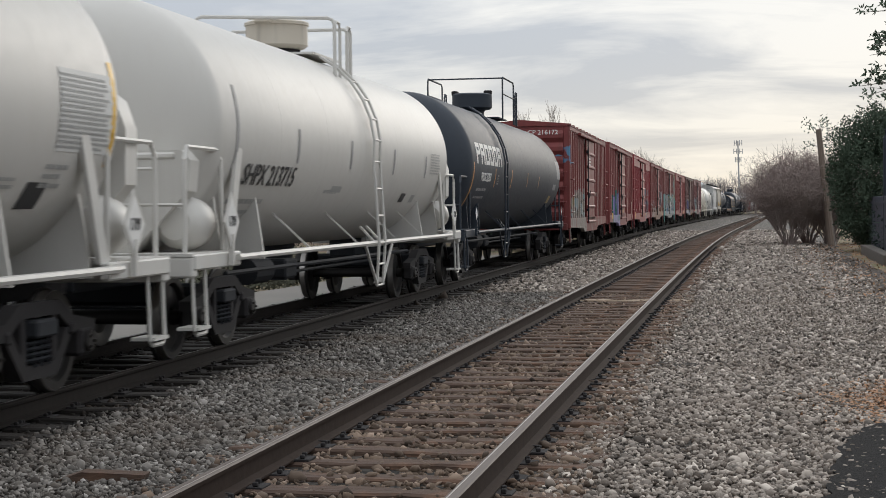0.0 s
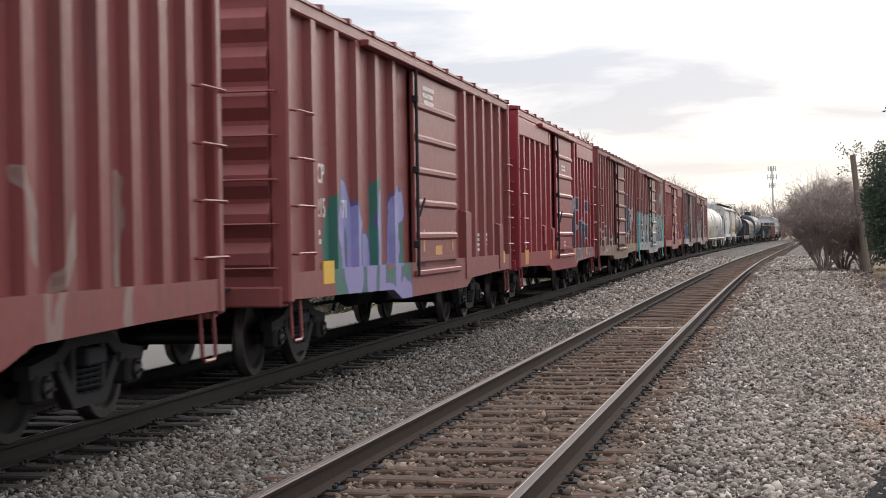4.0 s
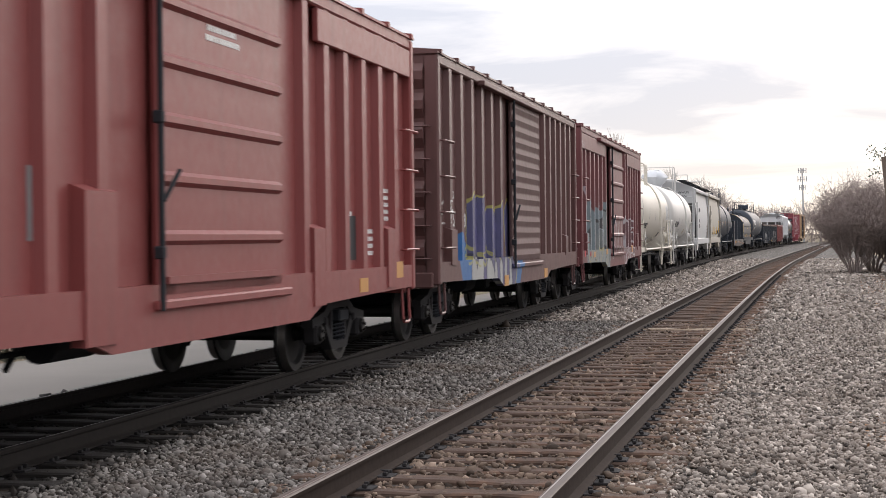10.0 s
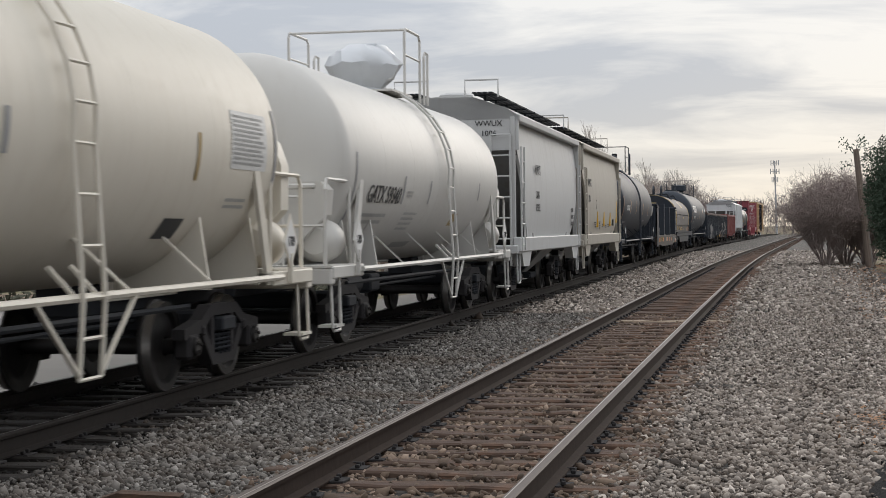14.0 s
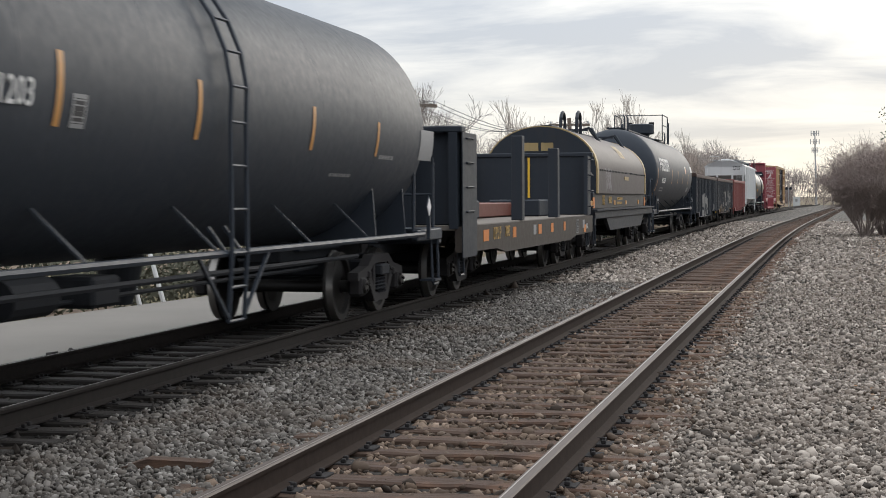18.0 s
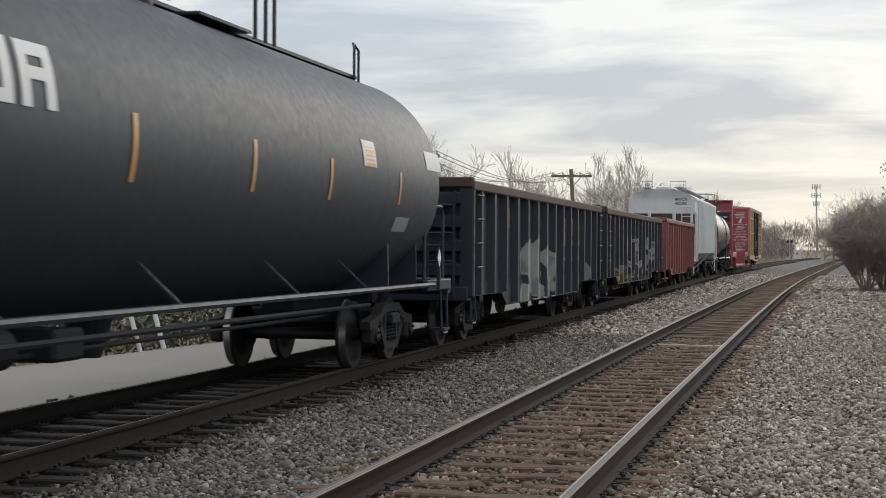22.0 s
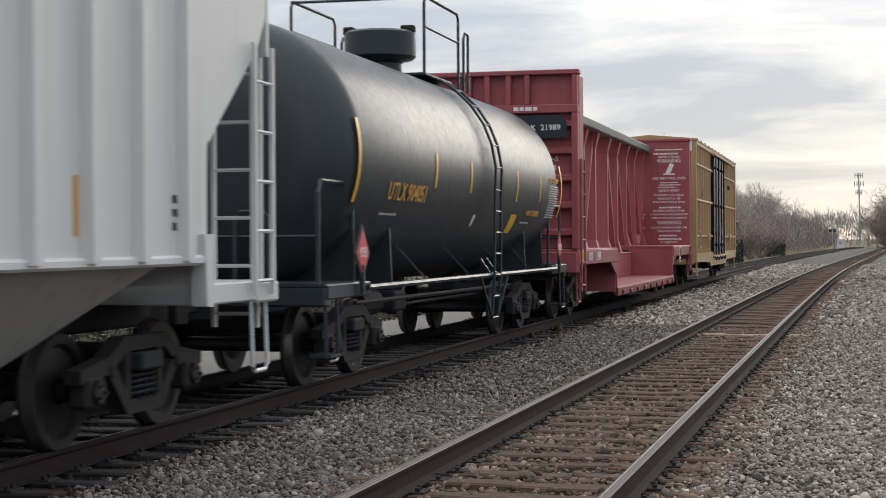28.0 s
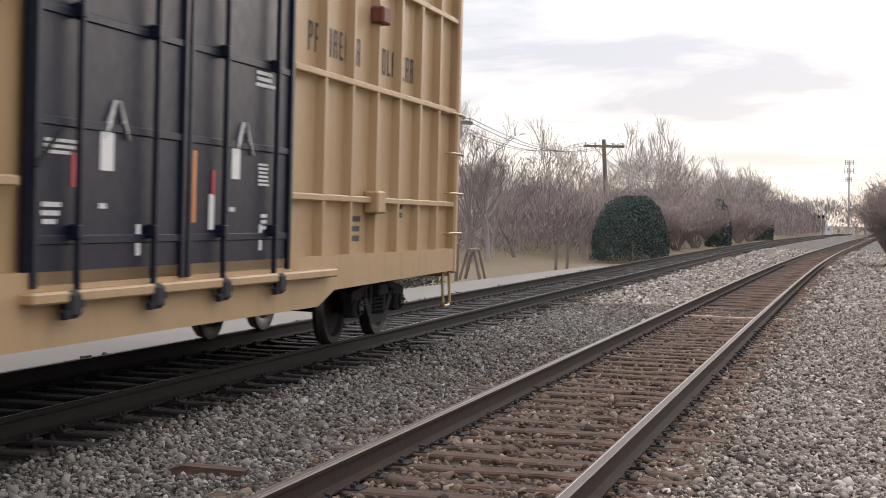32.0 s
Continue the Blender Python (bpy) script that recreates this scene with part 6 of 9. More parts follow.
    for y, w in ((-h + 0.55, 0.5), (-1.9, 0.34), (0.9, 0.3), (h - 3.0, 0.26), (h - 0.9, 0.3)):
        part("reflector", Mesh().box(1.335, 1.345, y - w / 2, y + w / 2, 1.3, 1.42), amber_m, car)
    for y in (-6.35, 6.3):
        part("end_post", Mesh().box(1.2, 1.34, y - 0.1, y + 0.1, 1.22, 1.62, 0.01), dark_m, car)
        part("end_reflector", Mesh().box(1.335, 1.348, y - 0.16, y + 0.16, 1.24, 1.5), orange_m, car)
    part("centre_sill", Mesh().box(-0.25, 0.25, -h, h, 0.66, 1.1, 0.02), iron_m, car)
    tm = Mesh().box(-1.2, 1.2, -h + 1.1, h - 1.1, 1.1, 1.6)
    part("coil_trough", tm, dark_m, car)
    sm = Mesh()
    end_bars(sm, hf - 0.035, -0.8, 2.85, 1.4, 0.2, 1, 2)
    part("end_stencil", sm, coil_yellow_m, car)
    trucks(car, (h - 2.0, h + 0.55))
    CARS.append((car, (span[0] + span[1]) / 2))
    return car


# ---------- centre-beam lumber car ----------
def notice_side(car, bm, y, xc, out):
    """One column of the loading notices on a bulkhead; out is the way that it faces."""
    for z, w, h in ((4.32, 1.0, 0.04), (4.2, 0.95, 0.05), (3.29, 0.75, 0.03), (3.22, 0.8, 0.03), (3.15, 0.8, 0.03), (2.53, 0.8, 0.05), (1.66, 0.65, 0.05), (1.55, 0.8, 0.05)):
        end_bars(bm, y, xc - w / 2, z, w, h, 1, int(z * 100))
    bm.beam((xc - 0.04, y - 0.002, 3.55), (xc + 0.1, y - 0.002, 3.86), 0.14, 0.003, (0, 1, 0))
    bm.box(xc - 0.18, xc + 0.18, y - 0.003, y, 3.52, 3.56)
    for z, words, size in ((4.07, "INSTRUCTIONS", 0.1), (3.95, "WARNING", 0.16), (3.41, "CAR MAY FALL OVER", 0.115), (3.02, "SAFETY FIRST", 0.115), (2.89, "STRAPS MUST BE STORED", 0.085), (2.78, "WHEN NOT IN USE", 0.085), (2.67, "STRAPS MUST BE EQUIPPED", 0.085), (2.4, "EXTREME CAUTION WHEN", 0.085), (2.29, "LOADING AND UNLOADING CAR", 0.08), (2.18, "REMOVE ALL LOOSE DUNNAGE", 0.08),
                           (2.03, "WARNING", 0.16), (1.88, "DO NOT MOVE LOADED CAR", 0.085), (1.77, "UNLESS ALL STRAPS", 0.085), (1.43, "BULKHEADS", 0.1)):
        text("notice", words, size, white_m, car, pose(xc, y - 0.006, z, 90, 0, 0), 0.95)


def centre_beam(span):
    L = span[1] - span[0]
    h = L / 2
    car = thing("centre_beam_car", "empty red centre-beam lumber car with tall bulkheads and slanting posts", "flat car")
    H, low, high = 4.62, 0.5, 1.34
    a, b = -5.5, 5.9
    part("drop_deck", Mesh().box(-1.48, 1.48, a, b, low - 0.06, low, 0.01), beam_worn_m, car, "worn red steel deck")
    for s in (-1, 1):
        part("deck_edge", Mesh().box(*sorted((s * 1.5, s * 1.42)), a, b, low - 0.2, low - 0.02, 0.015), beam_dirty_m, car)
        for i in range(9):
            y = a + 0.7 + i * 1.27
            part("strap_winch", Mesh().box(*sorted((s * 1.5, s * 1.545)), y - 0.1, y + 0.1, low - 0.2, low - 0.08, 0.02), beam_dirty_m, car)
        part("low_wall", Mesh().box(*sorted((s * 0.30, s * 0.24)), a + 0.05, b - 0.05, low, low + 0.62, 0.01), beam_m, car)
    part("wall_cap", Mesh().box(-0.32, 0.32, a + 0.05, b - 0.05, low + 0.62, low + 0.66, 0.01), beam_m, car)
    for lo, hi, s in ((-h, a, -1), (b, h, 1)):
        part("end_deck", Mesh().box(-1.48, 1.48, lo, hi, high - 0.1, high, 0.015), beam_worn_m, car)
        for x in (-1.45, 1.45):
            part("end_side_sill", Mesh().box(x - 0.04, x + 0.04, lo, hi, high - 0.3, high - 0.02, 0.015), beam_m, car)
        e = a if s < 0 else b
        for x in (-1.44, 1.44):
            part("drop_strut", Mesh().prism([(e - 0.0, high - 0.02), (e + s * 1.0, high - 0.3), (e + s * 0.85, high - 0.3), (e - 0.0, low + 0.25), (e, low - 0.15), (e - s * 0.08, low - 0.15), (e - s * 0.08, high)], x - 0.03, x + 0.03, "x"), beam_m, car)
        part("drop_wall", Mesh().box(-1.44, 1.44, *sorted((e, e + s * 0.08)), low - 0.1, high - 0.05), beam_m, car)
        # tall bulkheads: a flat inner sheet, ribs on the outside
        y0 = lo if s < 0 else hi
        bhead = part("bulkhead", Mesh().box(-1.5, 1.5, *sorted((y0 - s * 0.10, y0 - s * 0.18)), high, H, 0.015), beam_m, car)
        part("top_rail", Mesh().box(-1.52, 1.52, *sorted((y0 + s * 0.04, y0 - s * 0.22)), H - 0.07, H + 0.02, 0.015), beam_m, bhead)
        part("cross_rail", Mesh().box(-1.5, 1.5, *sorted((y0 + s * 0.05, y0 - s * 0.12)), H - 0.78, H - 0.62, 0.015), beam_m, bhead)
        for x in (-1.44, -0.55, -0.2, 0.2, 0.55, 1.44):
            part("bulkhead_rib", Mesh().box(x - 0.05, x + 0.05, *sorted((y0 + s * 0.03, y0 - s * 0.12)), H - 0.62, H - 0.07, 0.012), beam_m, bhead)
        for x in (-1.44, 1.44):
            part("bulkhead_post", Mesh().box(x - 0.06, x + 0.06, *sorted((y0 + s * 0.05, y0 - s * 0.12)), high, H - 0.78, 0.012), beam_m, bhead)
        for i in range(5):
            z = high + 0.3 + i * 0.5
            part("bulkhead_rib", Mesh().prism([(y0 - s * 0.10, z - 0.09), (y0 + s * 0.03, z - 0.04), (y0 + s * 0.03, z + 0.04), (y0 - s * 0.10, z + 0.09)], -1.38, 1.38, "x"), beam_m, bhead)
        if s < 0:
            part("bulkhead_side", Mesh().box(1.42, 1.5, y0 + 0.18, y0 + 0.62, high, H - 0.08, 0.01), beam_m, car)
        part("end_sill", Mesh().box(-1.48, 1.48, *sorted((y0 + s * 0.04, y0 - s * 0.25)), 0.9, high - 0.05, 0.02), beam_m, car)
        ladder("side_ladder", car, beam_m, 1.53, 1.53, y0 - s * 0.35 - 0.21, y0 - s * 0.35 + 0.21, 0.55, 3.0 if s < 0 else 1.3)
        part("sill_step", stirrup(1.42, y0 - s * 0.35, 0.36, 0.95), beam_m, car)
    part("centre_sill", Mesh().box(-0.22, 0.22, a, b, 0.28, low - 0.06, 0.02), beam_m, car)
    for lo, hi in ((-h, a), (b, h)):
        part("stub_sill", Mesh().box(-0.25, 0.25, lo, hi, 0.72, high - 0.1, 0.02), iron_m, car)
    # the spine: upright posts, a brace from each top down to the foot of the next towards the car's ends
    part("top_beam", Mesh().box(-0.30, 0.30, -h + 0.18, h - 0.18, H - 0.42, H - 0.2, 0.03), beam_top_m, car, "scuffed grey top beam")
    ys = (-10.1, -8.36, -6.61, -4.86, -3.11, -1.36, 0.4, 2.5, 4.35, 6.2, 8.05, 9.9)

    def foot(y):
        return high if y < a or y > b else low + 0.66
    for i, y in enumerate(ys):
        zb = foot(y)
        vs = []
        for z, w, x in ((zb - 0.01, 0.17, 0.24), (zb + 0.35, 0.10, 0.13), (H - 0.85, 0.10, 0.12), (H - 0.41, 0.17, 0.22)):
            vs += [(x, y - w, z), (-x, y - w, z), (-x, y + w, z), (x, y + w, z)]
        part("spine_post", Mesh().add(vs, [(4 * k + j, 4 * k + (j + 1) % 4, 4 * k + 4 + (j + 1) % 4, 4 * k + 4 + j) for k in range(3) for j in range(4)] + [(3, 2, 1, 0), (12, 13, 14, 15)]), beam_m, car)
    for i in range(len(ys) - 1):
        t, f = (ys[i + 1], ys[i]) if i < 6 else (ys[i], ys[i + 1])
        if i == 6:
            continue
        d = 0.12 if t > f else -0.12
        part("brace", Mesh().beam((0, f + d, foot(f) + 0.02), (0, t - d, H - 0.5), 0.13, 0.17, (1, 0, 0)), beam_m, car)
    part("end_web", Mesh().prism([(h - 0.2, high), (h - 1.5, high), (h - 0.5, high + 1.2), (h - 0.2, high + 1.2)], -0.05, 0.05, "x"), beam_m, car)
    part("web_flange", Mesh().beam((0, h - 1.45, high), (0, h - 0.35, high + 1.3), 0.1, 0.2, (1, 0, 0)), beam_m, car)
    # notices
    wm = Mesh()
    yf = h - 0.182
    for xc in (-0.45, 0.86):
        notice_side(car, wm, yf, xc, -1)
    tagged(part("notice", wm, white_m, car), kind="stuff")
    wm = Mesh()
    for x, z, w in ((-0.5, H - 0.66, 0.6), (0.3, H - 0.66, 0.5), (-0.6, 3.0, 0.5), (0.35, 2.0, 0.6), (0.35, 1.88, 0.5), (0.35, 1.76, 0.3), (-0.9, 2.4, 0.5)):
        end_bars(wm, -h - 0.052 if z > 3.8 else -h + 0.098, x, z, w, 0.07, 1, int(z * 100))
    tagged(part("end_stencil", wm, white_m, car), kind="stuff")
    for z, words in ((3.0, "7 OC D-5"), (2.84, "7 IC D-5")):
        text("end_stencil", words, 0.13, white_m, car, pose(0.85, -h + 0.09, z, 90, 0, 0))
    part("number_board", Mesh().prism([(0.1, 3.38), (1.3, 3.38), (1.3, 3.66), (1.18, 3.8), (0.1, 3.8)], -h - 0.072, -h - 0.055, "y"), dark_m, car)
    text("end_number", "AOK  21989", 0.15, white_m, car, pose(0.8, -h - 0.08, 3.57, 90, 0, 0))
    text("stencil", "21989", 0.24, white_m, car, on_side(1.495, -h + 2.5, high - 0.16), 0.9)
    text("stencil", "AOK", 0.24, white_m, car, on_side(1.495, -h + 1.5, high - 0.16), 0.9)
    part("reflector", Mesh().box(1.49, 1.5, -h + 0.15, -h + 0.6, high - 0.27, high - 0.03), yellow_m, car)
    dp = part("data_plate", Mesh().box(1.49, 1.5, 7.45, 7.85, 0.86, 1.3), white_m, car)
    part("plate_panel", Mesh().box(1.5, 1.503, 7.49, 7.81, 1.0, 1.27).box(1.5, 1.503, 7.49, 7.81, 0.89, 0.96), dark_text_m, dp)
    trucks(car, (h - 2.3, h + 0.5))
    CARS.append((car, (span[0] + span[1]) / 2))
    return car


# ---------- the train ----------
CARS = []
white_tank_m = paint("white tank enamel", (0.56, 0.545, 0.51), 0.42, 0.1, 0.2, 0.06, dirt=(0.3, 0.25, 0.19))
cream_tank_m = paint("cream tank enamel", (0.64, 0.595, 0.505), 0.45, 0.15, 0.3, 0.08, dirt=(0.3, 0.22, 0.14))
cream_m = paint("stained cream enamel", (0.55, 0.50, 0.42), 0.5, 0.3, 0.2, 0.3)
bag_m = plain("pale plastic sheet", (0.6, 0.62, 0.64), 0.35, 0, 6, 0.3, 0.6)
# weathered blacks, also lifted and blued to paint in veiling haze
black_tank_m = paint("black tank enamel", (0.028, 0.036, 0.049), 0.5, 0.08, 0.35, 0.08, dirt=(0.05, 0.045, 0.045))
gloss_tank_m = paint("blue-black tank enamel", (0.026, 0.035, 0.044), 0.34, 0.1, 0.5, 0.2, dirt=(0.08, 0.06, 0.045))
dark_m = paint("black wagon paint", (0.019, 0.0245, 0.034), 0.55, 0.25, 0.3, 0.15, dirt=(0.06, 0.045, 0.035))
flat_m = paint("brown wagon sill", (0.045, 0.035, 0.028), 0.6, 0.5, 0.3, 0.4)
deck_wood_m = plain("grey deck boards", (0.15, 0.13, 0.11), 0.85, 0, 10, 0.5, 0.4)
rust_red_m = paint("rust-red steel", (0.16, 0.05, 0.035), 0.6, 0.4, 0.3, 0.3)
WHITE, GREY = (0.62, 0.62, 0.6), (0.3, 0.31, 0.33)
TEAL, SILVER, NAVY = (0.15, 0.37, 0.36), (0.29, 0.295, 0.30), (0.025, 0.03, 0.055)
red3_m = paint("dark red boxcar paint", (0.19, 0.038, 0.036), 0.45, 0.3, 0.3, 0.35,
               spray=[("XSEZAK", -6.9, -1.5, 1.3, 1.75, ((0.26, 0.22, 0.09), (0.2, 0.17, 0.08)), (0.3, 0.26, 0.12), 41, 0.1, 0.05, None, 0.2, 0.6), ("NIVUNE", -6.8, -1.5, 0.7, 1.75, ((0.36, 0.4, 0.4), (0.25, 0.36, 0.38), (0.33, 0.31, 0.28)), (0.12, 0.1, 0.09), 3, 0.1, 0.04, (0.27, 0.24, 0.22), 0.16, 0.8),
                      ("IUTVI", -1.2, 5.6, 0.75, 2.0, ((0.2, 0.1, 0.09), (0.26, 0.22, 0.19)), (0.27, 0.24, 0.21), 6, 0.05, 0.02, None, 0.2, 0.6), ("I", -7.35, -6.9, 2.9, 3.3, ((0.09, 0.22, 0.36), (0.1, 0.24, 0.38)), (0.1, 0.24, 0.38), 5, 0.12, 0.0, None, 0.2)])
red4_m = paint("faded red boxcar paint", (0.215, 0.05, 0.048), 0.45, 0.15, 0.35, 0.2,
               spray=[("OoLI", -5.6, -1.4, 0.7, 1.9, ((0.03, 0.13, 0.105), (0.03, 0.15, 0.12)), (0.025, 0.12, 0.1), 4, 0.36, 0.0), ("OoLE", -5.3, -1.6, 0.8, 2.1, ((0.23, 0.23, 0.46), (0.28, 0.28, 0.52), (0.25, 0.23, 0.44)), (0.085, 0.075, 0.2), 9, 0.22, 0.035, None, 0.24)])
red5_m = paint("bright red boxcar paint", (0.235, 0.016, 0.026), 0.36, 0.1, 0.3, 0.16,
               spray=[("EAR", 2.5, 6.4, 0.95, 2.25, (NAVY, (0.04, 0.04, 0.07), (0.07, 0.02, 0.035)), (0.4, 0.38, 0.43), 5, 0.17, 0.025, None, 0.16), ("VIA", 3.6, 6.4, 0.85, 1.4, ((0.235, 0.016, 0.026), (0.2, 0.02, 0.03)), (0.05, 0.05, 0.09), 8, 0.01, 0.04, None, 0.2)])
red6_m = paint("weathered brown-red boxcar paint", (0.185, 0.042, 0.04), 0.5, 0.45, 0.35, 0.4,
               spray=[(-6.6, 6.6, -0.2, 1.45, ((0.2, 0.12, 0.075), (0.17, 0.085, 0.062), (0.18, 0.11, 0.08), (0.19, 0.12, 0.09)), (0.15, 0.08, 0.06), 4.4, 1.1),
                      ("oIooIo", 2.3, 6.2, 1.75, 2.85, ((0.03, 0.026, 0.036), (0.045, 0.036, 0.05)), (0.5, 0.47, 0.5), 7, 0.26, 0.03, None, 0.14), ("ESNK", 2.5, 5.8, 1.0, 1.5, ((0.2, 0.1, 0.08), (0.2, 0.1, 0.08)), (0.42, 0.3, 0.22), 2, 0.01, 0.028, None, 0.16),
                      ("XOBUA", -6.6, -3.0, 0.95, 1.75, ((0.2, 0.1, 0.1), (0.2, 0.1, 0.1)), (0.38, 0.35, 0.37), 12, 0.01, 0.026, None, 0.16), ("IoIoI", -6.5, -1.6, 0.7, 1.3, ((0.16, 0.08, 0.06), (0.26, 0.17, 0.11)), (0.1, 0.06, 0.05), 14, 0.1, 0.02, None, 0.3, 0.6)])
red7_m = paint("maroon boxcar paint under graffiti", (0.19, 0.056, 0.053), 0.45, 0.3, 0.3, 0.3,
               spray=[(-7.6, -5.9, -0.2, 2.2, (TEAL, (0.17, 0.41, 0.4), (0.18, 0.36, 0.35), (0.16, 0.37, 0.36)), (0.16, 0.37, 0.36), 2.2, 0.8), (5.4, 8, -0.2, 2.2, (TEAL, (0.17, 0.41, 0.4), (0.18, 0.36, 0.35), (0.16, 0.37, 0.36)), (0.16, 0.37, 0.36), 3.2, 0.8),
                      (-6.5, 5.9, -0.2, 1.95, (SILVER, (0.27, 0.275, 0.28), (0.31, 0.315, 0.32), SILVER), SILVER, 7.7, 0.5, TEAL),
                      ("BUTKONWEB", -6.6, 6.2, 0.75, 2.15, (SILVER, (0.33, 0.335, 0.34), (0.26, 0.265, 0.27)), (0.045, 0.036, 0.04), 21, 0.22, 0.055, None, 0.14),
                      ("LIVZAVXIS", -6.4, 6.0, 1.8, 2.25, (SILVER, SILVER), (0.46, 0.43, 0.16), 17, 0.005, 0.026, None, 0.2, 0.8), ("VIXAUVNZIAKVNI", -6.5, 6.3, 0.35, 0.8, (SILVER, SILVER), (0.06, 0.05, 0.05), 37, 0.0, 0.03, None, 0.2, 0.85),
                      ("  SA  C  ZS ", -6.0, 6.0, 1.05, 1.35, ((0.07, 0.2, 0.33), (0.09, 0.1, 0.2)), (0.08, 0.2, 0.33), 31, 0.03, 0.035, None, 0.2, 0.75),
                      ("ASOX", 6.4, 7.4, 2.4, 3.8, ((0.3, 0.28, 0.26), (0.34, 0.32, 0.28)), (0.06, 0.05, 0.05), 9, 0.1, 0.02, (0.34, 0.31, 0.2), 0.14), ("oioioi", 4.6, 6.4, 2.7, 3.5, (TEAL, TEAL), TEAL, 25, 0.085, 0.0, None, 0.24)])
red8_m = paint("brick-red boxcar paint", (0.235, 0.05, 0.045), 0.45, 0.1, 0.35, 0.15)
brown9_m = paint("dark brown boxcar paint", (0.125, 0.058, 0.053), 0.45, 0.3, 0.35, 0.3,
                 spray=[("V     V", -5.7, -0.3, 0.85, 1.3, ((0.035, 0.13, 0.32), (0.04, 0.15, 0.36)), (0.035, 0.13, 0.32), 3, 0.28, 0.0), ("BNU", -4.7, -0.9, 0.75, 1.85, ((0.05, 0.05, 0.17), (0.065, 0.06, 0.21)), (0.36, 0.34, 0.1), 13, 0.3, 0.03, None, 0.16),
                        ("MUNIU", -4.9, -1.3, 0.6, 1.05, ((0.4, 0.4, 0.38), (0.44, 0.44, 0.41)), (0.04, 0.04, 0.07), 19, 0.14, 0.03, None, 0.12), ("SESAN", -5.3, -2.4, 1.1, 1.3, ((0.36, 0.34, 0.1), (0.36, 0.34, 0.1)), (0.36, 0.34, 0.1), 43, 0.0, 0.025, None, 0.2, 0.8), ("BERI", -7.0, -5.9, 1.7, 2.0, (WHITE, WHITE), WHITE, 1, 0.0, 0.022, None, 0.12),
                        ("NSUERKI", -1.0, 1.6, 1.9, 2.6, (WHITE, WHITE), (0.36, 0.32, 0.32), 23, 0.0, 0.013, None, 0.2, 0.7)])
maroon10_m = paint("maroon boxcar paint", (0.165, 0.052, 0.054), 0.45, 0.2, 0.35, 0.25,
                   spray=[("ULNIS", -6.2, -1.7, 0.7, 1.95, ((0.26, 0.28, 0.27), (0.2, 0.23, 0.24), (0.24, 0.26, 0.25)), (0.07, 0.06, 0.06), 11, 0.21, 0.035, (0.2, 0.26, 0.28), 0.14), ("VIZI", -6.2, -1.8, 0.75, 1.2, (GREY, GREY), (0.36, 0.3, 0.12), 45, 0.02, 0.03, None, 0.2, 0.7), ("SOKI", -1.0, 1.7, 1.0, 1.95, ((0.16, 0.055, 0.058), (0.2, 0.13, 0.13)), (0.38, 0.36, 0.37), 15, 0.03, 0.015, None, 0.2),
                          ("MOABE", 2.2, 5.3, 1.05, 1.9, ((0.11, 0.035, 0.038), (0.13, 0.04, 0.045)), (0.5, 0.48, 0.5), 5, 0.115, 0.035, None, 0.14), ("UUWUU", 2.2, 5.3, 0.62, 0.85, ((0.12, 0.04, 0.045), (0.12, 0.04, 0.045)), (0.46, 0.44, 0.46), 27, 0.03, 0.04, None, 0.14),
                          ("SEI", -7.3, -6.6, 2.4, 3.7, ((0.16, 0.055, 0.058), (0.16, 0.055, 0.058)), (0.42, 0.38, 0.4), 29, 0.0, 0.02, None, 0.2), ("YEA", -6.6, -5.8, 1.9, 2.7, ((0.16, 0.055, 0.058), (0.16, 0.055, 0.058)), (0.4, 0.34, 0.37), 47, 0.0, 0.018, None, 0.16)])
hop_pale_m = paint("pale grey hopper paint", (0.50, 0.50, 0.49), 0.5, 0.15, 0.2, 0.15, dirt=(0.25, 0.22, 0.18))
hop_beige_m = paint("beige hopper paint", (0.41, 0.375, 0.315), 0.5, 0.2, 0.25, 0.2, dirt=(0.22, 0.18, 0.13))
hop_white_m = paint("white hopper paint", (0.58, 0.59, 0.59), 0.45, 0.1, 0.2, 0.1, dirt=(0.3, 0.28, 0.25))
# dusty bay sheets, painted near-black for the shade under the body
hop_bay_shade_m = paint("dusty hopper bays with painted shade", (0.085, 0.085, 0.085), 0.6, 0.1, 0.3, 0.3, dirt=(0.06, 0.056, 0.052))
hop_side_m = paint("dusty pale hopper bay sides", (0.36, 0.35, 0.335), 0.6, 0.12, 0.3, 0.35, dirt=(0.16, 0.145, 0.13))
# hopper colour greyed down for the shade under the end overhang
slope_m = paint("hopper slope sheet greyed for shade", (0.2, 0.195, 0.19), 0.6, 0.2, 0.3, 0.4, dirt=(0.12, 0.1, 0.085))
# gondola blacks carry the same bluish haze in their base colour
gon_m = paint("black gondola paint", (0.021, 0.028, 0.039), 0.55, 0.35, 0.35, 0.2, dirt=(0.05, 0.04, 0.036),
              spray=[("SCOI", -2.95, 1.5, 0.62, 1.62, ((0.3, 0.3, 0.29), (0.14, 0.14, 0.14)), (0.36, 0.35, 0.33), 2, 0.2, 0.03, None, 0.2, 0.75), ("oi", 3.8, 6.4, 0.9, 1.3, ((0.14, 0.14, 0.14), (0.2, 0.2, 0.2)), (0.3, 0.3, 0.29), 4, 0.06, 0.03, None, 0.2, 0.6)])
